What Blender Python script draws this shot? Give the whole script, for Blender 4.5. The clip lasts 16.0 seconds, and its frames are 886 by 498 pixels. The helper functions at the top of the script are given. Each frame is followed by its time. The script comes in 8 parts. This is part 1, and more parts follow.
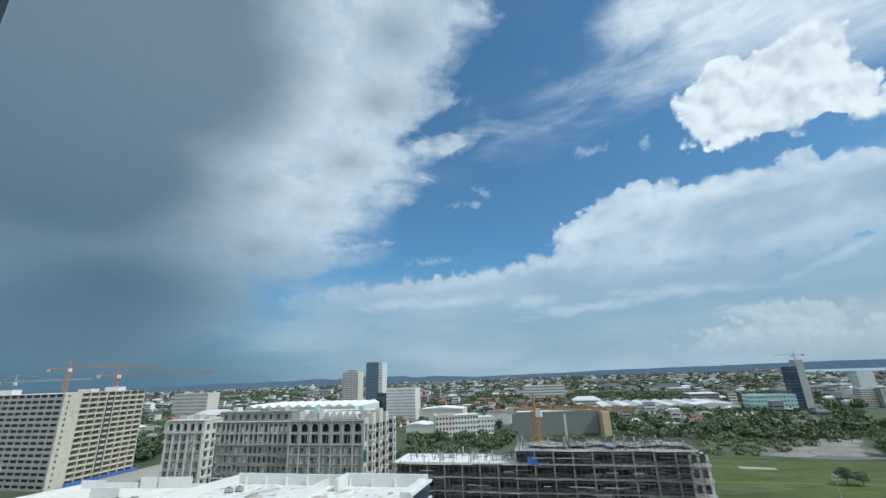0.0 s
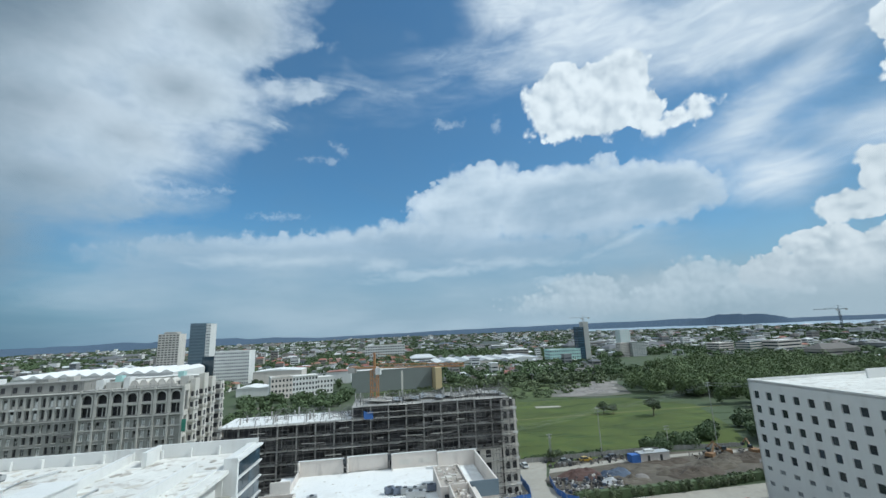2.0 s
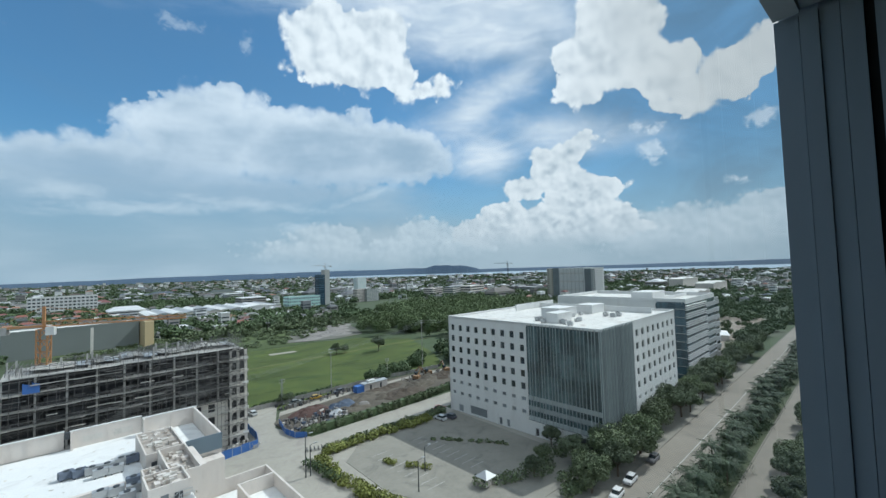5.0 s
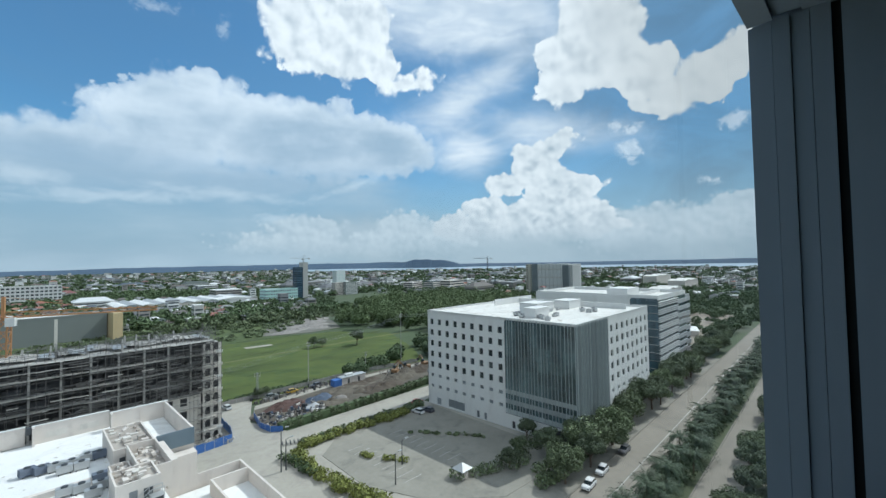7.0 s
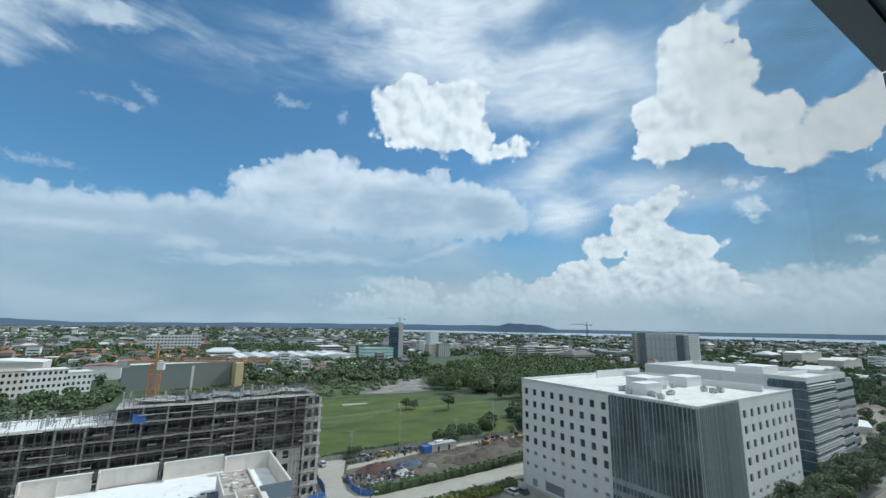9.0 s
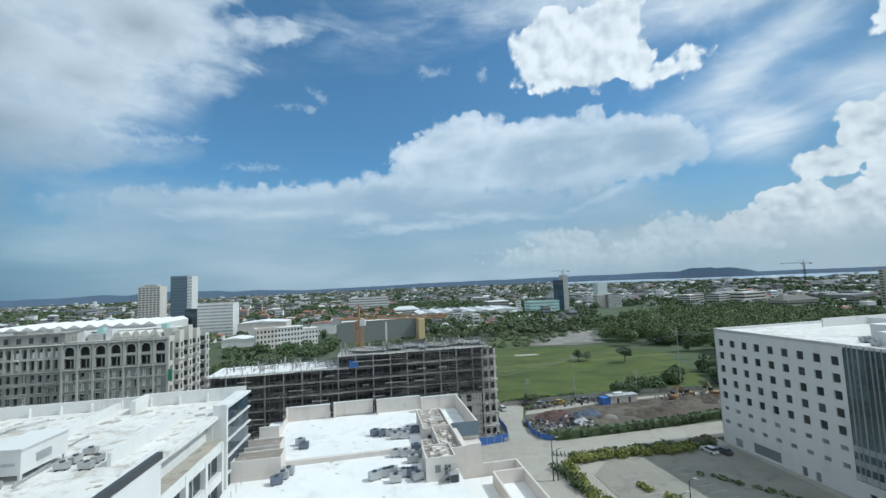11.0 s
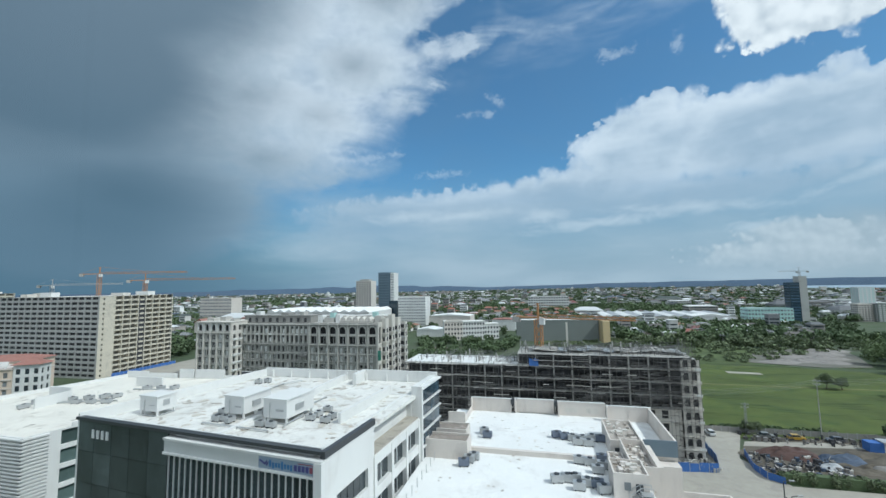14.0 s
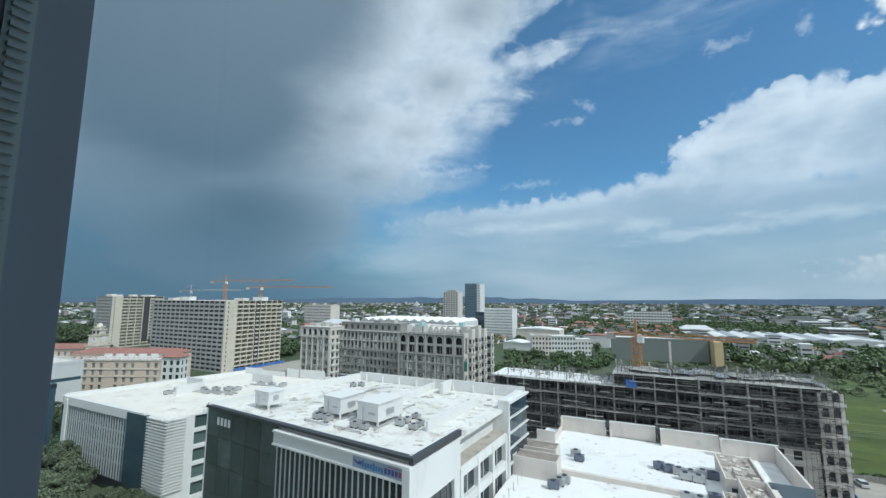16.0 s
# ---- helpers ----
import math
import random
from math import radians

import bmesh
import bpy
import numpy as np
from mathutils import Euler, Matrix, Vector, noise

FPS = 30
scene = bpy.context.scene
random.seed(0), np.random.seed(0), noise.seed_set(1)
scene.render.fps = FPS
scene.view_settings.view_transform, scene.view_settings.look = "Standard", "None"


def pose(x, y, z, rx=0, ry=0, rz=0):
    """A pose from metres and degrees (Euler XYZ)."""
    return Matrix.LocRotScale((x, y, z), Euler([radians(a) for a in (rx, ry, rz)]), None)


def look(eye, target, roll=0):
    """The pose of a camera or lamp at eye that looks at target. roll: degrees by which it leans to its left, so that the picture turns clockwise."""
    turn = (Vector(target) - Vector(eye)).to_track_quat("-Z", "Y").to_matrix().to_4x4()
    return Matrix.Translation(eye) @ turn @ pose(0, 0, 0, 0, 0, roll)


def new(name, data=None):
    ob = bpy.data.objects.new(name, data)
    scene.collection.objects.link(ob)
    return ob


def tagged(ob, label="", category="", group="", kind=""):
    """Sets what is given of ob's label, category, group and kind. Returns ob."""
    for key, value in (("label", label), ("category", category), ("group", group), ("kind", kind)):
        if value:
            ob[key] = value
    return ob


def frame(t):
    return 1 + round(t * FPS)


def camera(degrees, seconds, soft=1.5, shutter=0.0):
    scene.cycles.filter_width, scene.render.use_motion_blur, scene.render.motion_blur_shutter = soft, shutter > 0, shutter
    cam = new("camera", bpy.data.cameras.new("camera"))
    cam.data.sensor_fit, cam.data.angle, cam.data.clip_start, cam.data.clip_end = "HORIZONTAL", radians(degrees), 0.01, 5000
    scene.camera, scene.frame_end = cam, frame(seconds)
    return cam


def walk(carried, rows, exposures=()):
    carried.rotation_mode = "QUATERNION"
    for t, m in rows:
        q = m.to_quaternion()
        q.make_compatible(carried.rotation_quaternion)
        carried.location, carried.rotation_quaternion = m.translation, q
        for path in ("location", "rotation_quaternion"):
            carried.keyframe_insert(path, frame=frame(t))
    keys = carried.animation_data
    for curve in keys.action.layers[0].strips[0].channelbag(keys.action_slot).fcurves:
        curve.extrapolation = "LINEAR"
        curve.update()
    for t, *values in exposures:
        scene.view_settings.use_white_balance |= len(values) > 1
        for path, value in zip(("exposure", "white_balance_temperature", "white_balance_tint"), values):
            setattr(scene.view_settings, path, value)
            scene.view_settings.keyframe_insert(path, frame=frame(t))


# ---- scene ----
# Camera: stands at a high window and turns, held in the hand. Rows: seconds, yaw, pitch, roll, metres back from the pane.
PATH = [
    (0.0, 0.34, 17.35, 1.91, 0.04), (0.5, -3.76, 16.53, 2.19, 0.04), (1.0, -9.39, 16.05, 1.99, 0.04),
    (1.5, -15.53, 13.56, 2.36, 0.03), (2.0, -20.81, 11.35, 2.36, 0.02), (2.5, -25.89, 8.58, 2.47, 0.01),
    (3.0, -33.23, 7.07, 2.33, 0), (3.5, -43.04, 4.16, 3.21, 0), (4.0, -48.84, 3.29, 2.74, 0),
    (4.5, -53.68, 3.55, 1.98, 0), (7.0, -58.6, 1.92, 0.98, 0), (7.5, -57.78, 6.45, -1.18, 0),
    (8.0, -56.16, 12.27, -0.58, 0.012), (8.5, -51.39, 15.68, -1.27, 0.04), (9.0, -45.65, 10.73, -1.01, 0.02),
    (9.5, -39.47, 6.8, 0.62, 0), (10.0, -34.35, 5.74, 1.42, 0), (12.5, -8.4, 4.3, 2.8, 0),
    (13.0, -5.13, 4.57, 2.34, 0), (13.5, -0.98, 4.62, 1.52, 0), (14.0, 1.6, 5.22, 1.04, 0),
    (14.5, 4.58, 5.95, 1.17, 0), (15.0, 7.21, 6.34, 0.5, 0), (15.5, 10.38, 6.58, -0.41, -0.017),
    (16.0, 13.67, 6.9, -0.23, 0)]
EYE = 50.0
WIN = 15.0   # the window looks this many degrees to the right of straight ahead
cam = camera(95.03, 16.0, soft=1.5)
wr = radians(WIN)
walk(cam, [(t, pose(-b * math.sin(wr), -b * math.cos(wr), EYE, 90 + p, r, y)) for t, y, p, r, b in PATH],
     exposures=[(t, e, 5880.0, 5.0) for t, e in ((0.0, -0.02), (1.0, -0.05), (2.0, -0.06), (3.0, -0.09), (3.6, -0.19), (4.1, -0.25), (4.6, -0.06), (7.0, 0.09), (8.0, 0.06),
                                                      (8.5, 0.01), (9.0, 0.0), (10.0, 0.02), (12.5, -0.05), (13.5, -0.04), (15.0, 0.0), (16.0, 0.02))])

# ------------------------------------------------------------------ light
SUN_S, SUN_EL = 113.0, 48.0    # degrees right of straight ahead, and above the horizon
scene.view_settings.exposure = 0.0
sun = new("sun", bpy.data.lights.new("sun", "SUN"))
sun.data.energy, sun.data.angle, sun.data.color = 3.0, radians(0.6), (1.0, 0.96, 0.90)
sd = Vector((math.sin(radians(SUN_S)) * math.cos(radians(SUN_EL)), math.cos(radians(SUN_S)) * math.cos(radians(SUN_EL)), math.sin(radians(SUN_EL))))
sun.matrix_world = look(sd * 300 + Vector((0, 0, 60)), (0, 0, 60))

world = bpy.data.worlds.new("sky")
scene.world = world
world.use_nodes = True


class Nodes:
    """Short hand for wiring a node tree."""

    def __init__(self, tree, fresh=True):
        self.tree = tree
        if fresh:
            tree.nodes.clear()

    def add(self, kind):
        return self.tree.nodes.new(kind)

    def wire(self, value, socket):
        if isinstance(value, bpy.types.NodeSocket):
            self.tree.links.new(value, socket)
        else:
            socket.default_value = value

    def math(self, op, a, b=0.0, c=0.0):
        n = self.add("ShaderNodeMath")
        n.operation = op
        for v, s in zip((a, b, c), n.inputs):
            self.wire(v, s)
        return n.outputs[0]

    def ramp(self, value, lo, hi, a=0.0, b=1.0, smooth=True):
        n = self.add("ShaderNodeMapRange")
        n.interpolation_type = "SMOOTHSTEP" if smooth else "LINEAR"
        for v, s in zip((value, lo, hi, a, b), n.inputs):
            self.wire(v, s)
        return n.outputs[0]

    def noise(self, vec, scale, detail=6.0, rough=0.55, distort=0.0):
        n = self.add("ShaderNodeTexNoise")
        self.wire(vec, n.inputs["Vector"])
        n.inputs["Scale"].default_value, n.inputs["Detail"].default_value = scale, detail
        n.inputs["Roughness"].default_value, n.inputs["Distortion"].default_value = rough, distort
        return n.outputs["Fac"]

    def mix(self, fac, a, b):
        n = self.add("ShaderNodeMix")
        n.data_type = "RGBA"
        self.wire(fac, n.inputs[0])
        for v, s in ((a, n.inputs[6]), (b, n.inputs[7])):
            self.wire(v if isinstance(v, bpy.types.NodeSocket) else (*v, 1.0), s)
        return n.outputs[2]

    def moved(self, vec, loc=(0, 0, 0), scale=(1, 1, 1), rot=0.0, kind="POINT"):
        n = self.add("ShaderNodeMapping")
        n.vector_type = kind
        self.wire(vec, n.inputs["Vector"])
        n.inputs["Location"].default_value, n.inputs["Scale"].default_value = loc, scale
        n.inputs["Rotation"].default_value = (0, 0, radians(rot))
        return n.outputs[0]


W = Nodes(world.node_tree)
coord = W.add("ShaderNodeTexCoord").outputs["Generated"]
sep = W.add("ShaderNodeSeparateXYZ")
W.wire(coord, sep.inputs[0])
s_deg = W.math("MULTIPLY", W.math("ARCTAN2", sep.outputs[0], sep.outputs[1]), 180 / math.pi)
e_deg = W.math("MULTIPLY", W.math("ARCSINE", sep.outputs[2]), 180 / math.pi)
comb = W.add("ShaderNodeCombineXYZ")
W.wire(s_deg, comb.inputs[0])
W.wire(e_deg, comb.inputs[1])
P = comb.outputs[0]       # degrees to the right, degrees up


def blob(s, e, rs, re, rot=0.0):
    """A soft ellipse of cloud: how many degrees inside it."""
    n = W.add("ShaderNodeVectorMath")
    n.operation = "LENGTH"
    W.wire(W.moved(P, (s, e, 0), (rs, re, 1), rot, "TEXTURE"), n.inputs[0])
    return W.math("MULTIPLY_ADD", n.outputs["Value"], -min(rs, re), min(rs, re))


def bank(*blobs, soft=1.0):
    out = blobs[0]
    for b in blobs[1:]:
        out = W.math("SMOOTH_MAX", out, b, soft)
    return out


def cloud(inside, amp, edge, scale, stretch=(1, 1), seed=0.0, detail=8.0, rough=0.6, relief=1.0):
    """Cover, light and depth of a cloud: the ellipses frayed by noise."""
    q = W.moved(P, (seed, seed * 0.7, seed * 1.3), (stretch[0], stretch[1], 1))
    n1 = W.noise(q, scale, detail, rough, 0.4)
    f = W.math("MULTIPLY_ADD", W.math("SUBTRACT", n1, 0.5), 2 * amp, inside)
    soft = W.noise(W.moved(P, (seed * 2, seed, 0), (stretch[0], stretch[1], 1)), scale * 0.7, 4.0, 0.5)
    lit = W.math("MULTIPLY_ADD", W.math("SUBTRACT", soft, 0.5), 1.6 * relief, 0.5)
    lit = W.math("MULTIPLY_ADD", W.math("SUBTRACT", n1, 0.5), 0.5 * relief, lit)
    cover = W.ramp(f, -edge, edge)
    return cover, lit, f


def lobes(vec, scale, detail=1.6):
    """Round bulges of several sizes, about 0 to 1, highest in the middle of each."""
    n = W.add("ShaderNodeTexVoronoi")
    n.voronoi_dimensions, n.feature = "2D", "SMOOTH_F1"
    W.wire(vec, n.inputs["Vector"])
    for key, value in (("Scale", scale), ("Detail", detail), ("Roughness", 0.55), ("Lacunarity", 2.1), ("Smoothness", 0.6)):
        n.inputs[key].default_value = value
    return W.math("SUBTRACT", 1.15, W.math("DIVIDE", n.outputs["Distance"], 0.62 * (2.0 - 0.55 ** detail)))


def shifted(vec, offset):
    n = W.add("ShaderNodeVectorMath")
    n.operation = "ADD"
    W.wire(vec, n.inputs[0])
    W.wire(offset, n.inputs[1])
    return n.outputs[0]


def cumulus(inside, amp, scale, seed, edge, warp, relief, ragged):
    """A heaped cloud: ellipses swollen by round lobes and frayed by fine noise; cover, light, depth, lobes."""
    q0 = W.moved(P, (seed, seed * 0.7, seed * 1.3))
    wn = W.add("ShaderNodeTexNoise")
    W.wire(q0, wn.inputs["Vector"])
    wn.inputs["Scale"].default_value, wn.inputs["Detail"].default_value, wn.inputs["Roughness"].default_value = scale * 1.1, 4.0, 0.55
    mul = W.add("ShaderNodeVectorMath")
    mul.operation = "SCALE"
    W.wire(wn.outputs["Color"], mul.inputs[0])
    mul.inputs["Scale"].default_value = warp
    q = shifted(q0, mul.outputs[0])
    h = lobes(q, scale)
    big = lobes(q, scale, 1.3)
    h2 = lobes(shifted(q, (0.2 / scale, 0.26 / scale, 0.0)), scale, 1.3)
    fine = W.math("SUBTRACT", W.noise(q0, scale * 2.4, 8.0, 0.62), 0.5)
    f = W.math("MULTIPLY_ADD", W.math("SUBTRACT", h, 0.12), 2.0 * amp, inside)
    f = W.math("MULTIPLY_ADD", fine, 2.4 * amp * ragged, f)
    lit = W.math("MULTIPLY_ADD", W.math("SUBTRACT", big, h2), relief * 0.3, 0.46)
    lit = W.math("MULTIPLY_ADD", fine, 0.4 * relief, lit)
    broad = W.math("SUBTRACT", W.noise(q0, scale * 0.5, 3.0, 0.5), 0.5)
    lit = W.math("MULTIPLY_ADD", broad, 0.6 * relief, lit)
    soft = W.ramp(W.noise(q0, scale * 0.8, 3.0), 0.38, 0.68, edge, edge * 5)
    return W.ramp(f, W.math("MULTIPLY", soft, -1.0), soft), lit, f, h


nishita = W.add("ShaderNodeTexSky")
nishita.sky_type, nishita.sun_disc = "NISHITA", False
nishita.sun_elevation, nishita.sun_rotation = radians(SUN_EL), radians(SUN_S)
nishita.altitude, nishita.air_density, nishita.dust_density, nishita.ozone_density = 50.0, 1.0, 0.6, 2.0
tint = W.add("ShaderNodeMix")
tint.data_type, tint.blend_type = "RGBA", "MULTIPLY"
tint.inputs[0].default_value, tint.inputs[7].default_value = 1.0, (0.60, 0.95, 1.06, 1)   # clear tropical air
W.wire(nishita.outputs[0], tint.inputs[6])
base = W.add("ShaderNodeBackground")
W.wire(tint.outputs[2], base.inputs[0])
base.inputs[1].default_value = 0.119
shader = base.outputs[0]


def lay(cover, colour, strength=1.0):
    """Lay a cloud over the sky so far."""
    global shader
    bg = W.add("ShaderNodeBackground")
    W.wire(colour, bg.inputs[0])
    bg.inputs[1].default_value = strength
    mix = W.add("ShaderNodeMixShader")
    W.wire(cover, mix.inputs[0])
    W.wire(shader, mix.inputs[1])
    W.wire(bg.outputs[0], mix.inputs[2])
    shader = mix.outputs[0]


# thin milk in the air, thicker towards the sun
milk = W.noise(W.moved(P, (4, 9, 2), (1, 1.6, 1), 25), 0.06, 7, 0.6, 0.6)
lay(W.math("MULTIPLY", W.ramp(s_deg, 30.0, 85.0, 0.22, 0.68), W.ramp(milk, 0.3, 0.7, 0.75, 1.25)), W.mix(W.ramp(s_deg, 70.0, 98.0), (0.165, 0.265, 0.375), (0.105, 0.17, 0.235)))
# haze thickening towards the horizon
lay(W.ramp(e_deg, 17.0, -1.0, 0.0, 0.94), W.mix(W.ramp(s_deg, -35.0, 20.0), (0.17, 0.28, 0.38), (0.33, 0.435, 0.515)))
# thin high veil, streaked
veil = bank(blob(63.6, 31.8, 11, 4.0, 2), blob(66.4, 24.7, 8.4, 1.7, 25), blob(61.4, 21.3, 3.4, 1.1, 32), blob(71.4, 18.1, 6.4, 1.3, -12), blob(62.4, 15.7, 2.6, 1.9, -6), blob(48.8, 44.6, 13, 7.4, 1),
            blob(43.6, 37.3, 8.3, 4.2, 5), blob(61, 32.4, 14, 4.0, -8), blob(50.5, 34.2, 7.1, 2.8, -10), blob(34.9, 41.9, 5.6, 2.6, 11), blob(47, 36.2, 9, 1.4, 4), soft=2.0)
streaks = W.noise(W.moved(P, (3, 8, 1), (0.35, 1.4, 1), 28), 0.5, 8, 0.6, 0.6)
cover, lit, f = cloud(W.math("ADD", veil, 0.9), 3.0, 2.2, 0.13, (0.8, 1.3), 11.0, 9, 0.55)
thin = W.math("MULTIPLY", cover, W.ramp(streaks, 0.3, 0.66, 0.7, 1.0))
lay(W.math("MULTIPLY", thin, W.ramp(f, -2.0, 3.0, 0.4, 0.98)), W.mix(W.ramp(lit, 0.2, 0.8), (0.66, 0.72, 0.79), (0.83, 0.855, 0.89)))
fringe = bank(blob(30, 36.2, 9, 0.7, 14), blob(38, 34.0, 11, 1.0, 10), blob(24, 35.0, 6, 0.5, 20), blob(23.7, 36.9, 5, 0.5, 7), blob(83, 36.5, 5, 2.0, 30), soft=1.5)
cover, lit, f = cloud(fringe, 2.2, 1.8, 0.2, (0.5, 1.5), 37.0, 9, 0.6)
lay(W.math("MULTIPLY", cover, W.ramp(streaks, 0.3, 0.7, 0.1, 0.45)), (0.72, 0.78, 0.85, 1))
# great grey bank of rain cloud with a broad bright margin
rain = bank(blob(-48, 36, 36, 22, 14), blob(-7.0, 45.2, 11.5, 7, 4), blob(-9.6, 37.2, 10, 5.6, 4), blob(-13.9, 29.0, 9.4, 5.2, 5), blob(-19.0, 22.6, 8.8, 4.6, 5), blob(-8.2, 24.6, 5.6, 1.8, 17), blob(-3.0, 31.0, 8.8, 1.4, 9),
            blob(-1.5, 37, 6.5, 0.9, 4), blob(-26.0, 16.6, 9.5, 4.4, 6), blob(-28, 24, 10, 6.5, 8), blob(-46, 24, 26, 16, 6), blob(-40, 11.2, 16, 9.5, 4), blob(-17.5, 14.9, 6.2, 1.2, 10), blob(1.3, 47.5, 8, 3, -2), soft=2.6)
fray = W.noise(W.moved(P, (3, 2, 4), (0.55, 1.5, 1), -14), 0.16, 10, 0.58, 0.5)
tuft = W.noise(W.moved(P, (9, 1, 6), (0.8, 1.2, 1), -10), 0.55, 7, 0.6, 0.3)
f = W.math("MULTIPLY_ADD", W.math("SUBTRACT", fray, 0.5), 5.0, W.math("MULTIPLY_ADD", W.math("SUBTRACT", tuft, 0.5), 1.4, rain))
soft = W.ramp(W.noise(W.moved(P, (1, 5, 2)), 0.11, 3), 0.38, 0.62, 0.25, 2.2)
cover = W.ramp(f, W.math("MULTIPLY", soft, -1.0), soft)
deep = W.noise(W.moved(P, (5, 2, 7), (0.7, 1.4, 1), -18), 0.06, 6, 0.52)
sheen = W.noise(W.moved(P, (8, 4, 1), (0.45, 1.5, 1), -24), 0.13, 7, 0.52, 0.4)
inner = W.math("MULTIPLY_ADD", W.math("SUBTRACT", deep, 0.5), 5.0, W.math("MULTIPLY_ADD", W.math("SUBTRACT", sheen, 0.5), 5.0, rain))
low = W.ramp(e_deg, 42.0, 8.0)
core = W.mix(low, (0.195, 0.255, 0.315), (0.135, 0.2, 0.26))
rim = W.mix(W.ramp(W.math("ADD", W.math("MULTIPLY", sheen, 0.6), W.math("MULTIPLY", tuft, 0.4)), 0.36, 0.62), (0.58, 0.65, 0.72), (0.73, 0.78, 0.84))
rim = W.mix(W.ramp(e_deg, 24.0, 9.0), rim, (0.33, 0.435, 0.53))
lay(W.math("MULTIPLY", cover, W.ramp(f, -1.0, 3.0, 0.6, 1.0)), W.mix(W.ramp(inner, -0.5, 10.5), rim, core))
lay(W.math("MULTIPLY", W.ramp(s_deg, -17.0, -40.0), W.ramp(e_deg, 26.0, 4.0, 0.0, 0.8)), (0.095, 0.17, 0.235, 1), 1.0)
lay(W.math("MULTIPLY", W.ramp(s_deg, -20.0, -50.0, 0.0, 0.2), W.math("MULTIPLY", W.ramp(e_deg, 8.0, 18.0), W.ramp(e_deg, 40.0, 22.0, 0.0, 1.0))), W.mix(deep, (0.085, 0.135, 0.185), (0.14, 0.205, 0.265)))
# broad cloud lying over the middle: hazy sheets below, ragged bright tops
under = bank(blob(14, 5.0, 36, 7.5), blob(-8, 8.0, 12, 4.2, -4), blob(38, 8.5, 15, 3.6), soft=2.0)
cover, lit, f = cloud(under, 2.0, 1.6, 0.16, (0.45, 1.5), 21.0, 8, 0.56, 0.8)
lay(W.math("MULTIPLY", cover, W.ramp(lit, 0.1, 0.9, 0.5, 0.86)), W.mix(W.ramp(lit, 0.15, 0.85), (0.31, 0.415, 0.51), (0.47, 0.56, 0.63)))
flat = bank(blob(26.6, 17.0, 9.5, 4.1, 9), blob(22.2, 19.4, 4.6, 1.5, 20), blob(27.9, 21.3, 4.0, 1.5, -6), blob(39.0, 16.4, 14, 4.6, -2), blob(50.2, 16.0, 7.4, 3.5, -4), blob(44.1, 20.1, 1.5, 1.2, 40), blob(17, 11.4, 14, 2.7, 6),
            blob(8.3, 12.3, 6.1, 1.8, 10), blob(26.9, 10.2, 14, 1.8, 3), blob(1.3, 11, 17, 2.0, 3), blob(-11.0, 8.4, 7.7, 1.6, 0), blob(17.2, 12.3, 9, 3.0, 3), soft=1.0)
cover, lit, f, lobe = cumulus(flat, 0.6, 0.40, 31.0, 0.14, 1.9, 0.7, 0.8)
sheet_light = W.noise(W.moved(P, (7, 3, 2), (0.45, 1.5, 1), -6), 0.16, 6, 0.52)
top = W.ramp(f, 3.4, 0.4)
tops = W.math("MULTIPLY_ADD", top, 0.25, W.math("MULTIPLY_ADD", sheet_light, 0.9, W.math("MULTIPLY_ADD", lit, 0.26, -0.3)))
tops = W.math("MULTIPLY", tops, W.ramp(e_deg, 8.0, 17.5, 0.35, 1.05))
lay(W.math("MULTIPLY", cover, W.math("MULTIPLY", W.ramp(f, -0.4, 1.3, 0.55, 1.0), W.ramp(e_deg, 8.0, 14.0, 0.3, 0.95))), W.mix(W.ramp(tops, 0.05, 0.7), (0.37, 0.475, 0.58), (0.77, 0.82, 0.875)))
wisps = bank(blob(20, 8.0, 6, 0.5, 4), blob(12.6, 9.4, 2.6, 0.7), blob(1, 9.8, 5, 0.4, 4), blob(30, 9.0, 5, 0.4, -3), blob(36.5, 6.0, 1.6, 0.35), blob(47.5, 11.2, 4.0, 0.25, 20), blob(-6, 9.8, 4, 0.5, 4), soft=0.1)
cover, lit, f = cloud(wisps, 1.1, 0.6, 0.5, (0.6, 1.4), 83.0, 9, 0.62)
lay(W.math("MULTIPLY", cover, 0.45), (0.70, 0.76, 0.81, 1))
# small torn scraps
small = bank(blob(82, 17, 0.6, 0.5, -22), blob(84, 16.3, 0.9, 0.45, 16), blob(83.6, 14, 1.5, 1.0, -15), blob(84, 12.8, 0.6, 0.5), blob(92.3, 9.2, 0.6, 0.25, -11), blob(94.9, 15.5, 1.2, 0.83, 9), blob(81.5, 38.7, 2, 0.6, 15),
             blob(85.4, 40, 1.7, 1, 52), blob(84.1, 35.1, 2.4, 0.66, 17), blob(82.2, 34.1, 1.0, 0.8, -7), blob(23.5, 28.2, 1.5, 0.35, 6), blob(5.5, 23.3, 0.6, 0.32), blob(2.9, 23.4, 0.9, 0.28), blob(6.6, 25, 1, 0.4, -31),
             blob(-1.4, 15.6, 2, 0.32, 3), blob(-8.1, 18.3, 0.74, 0.32), blob(-15.6, 18.5, 2, 0.39, -2), blob(-12, 17.7, 2.1, 0.4, 7), blob(-14.8, 17.4, 2.4, 0.35, -5), blob(21.7, 28.5, 0.7, 0.35, -12), blob(30.2, 27.6, 0.9, 0.5, 70), soft=0.1)
cover, lit, f = cloud(small, 1.1, 0.4, 1.0, (1, 1.2), 29.0, 9, 0.66)
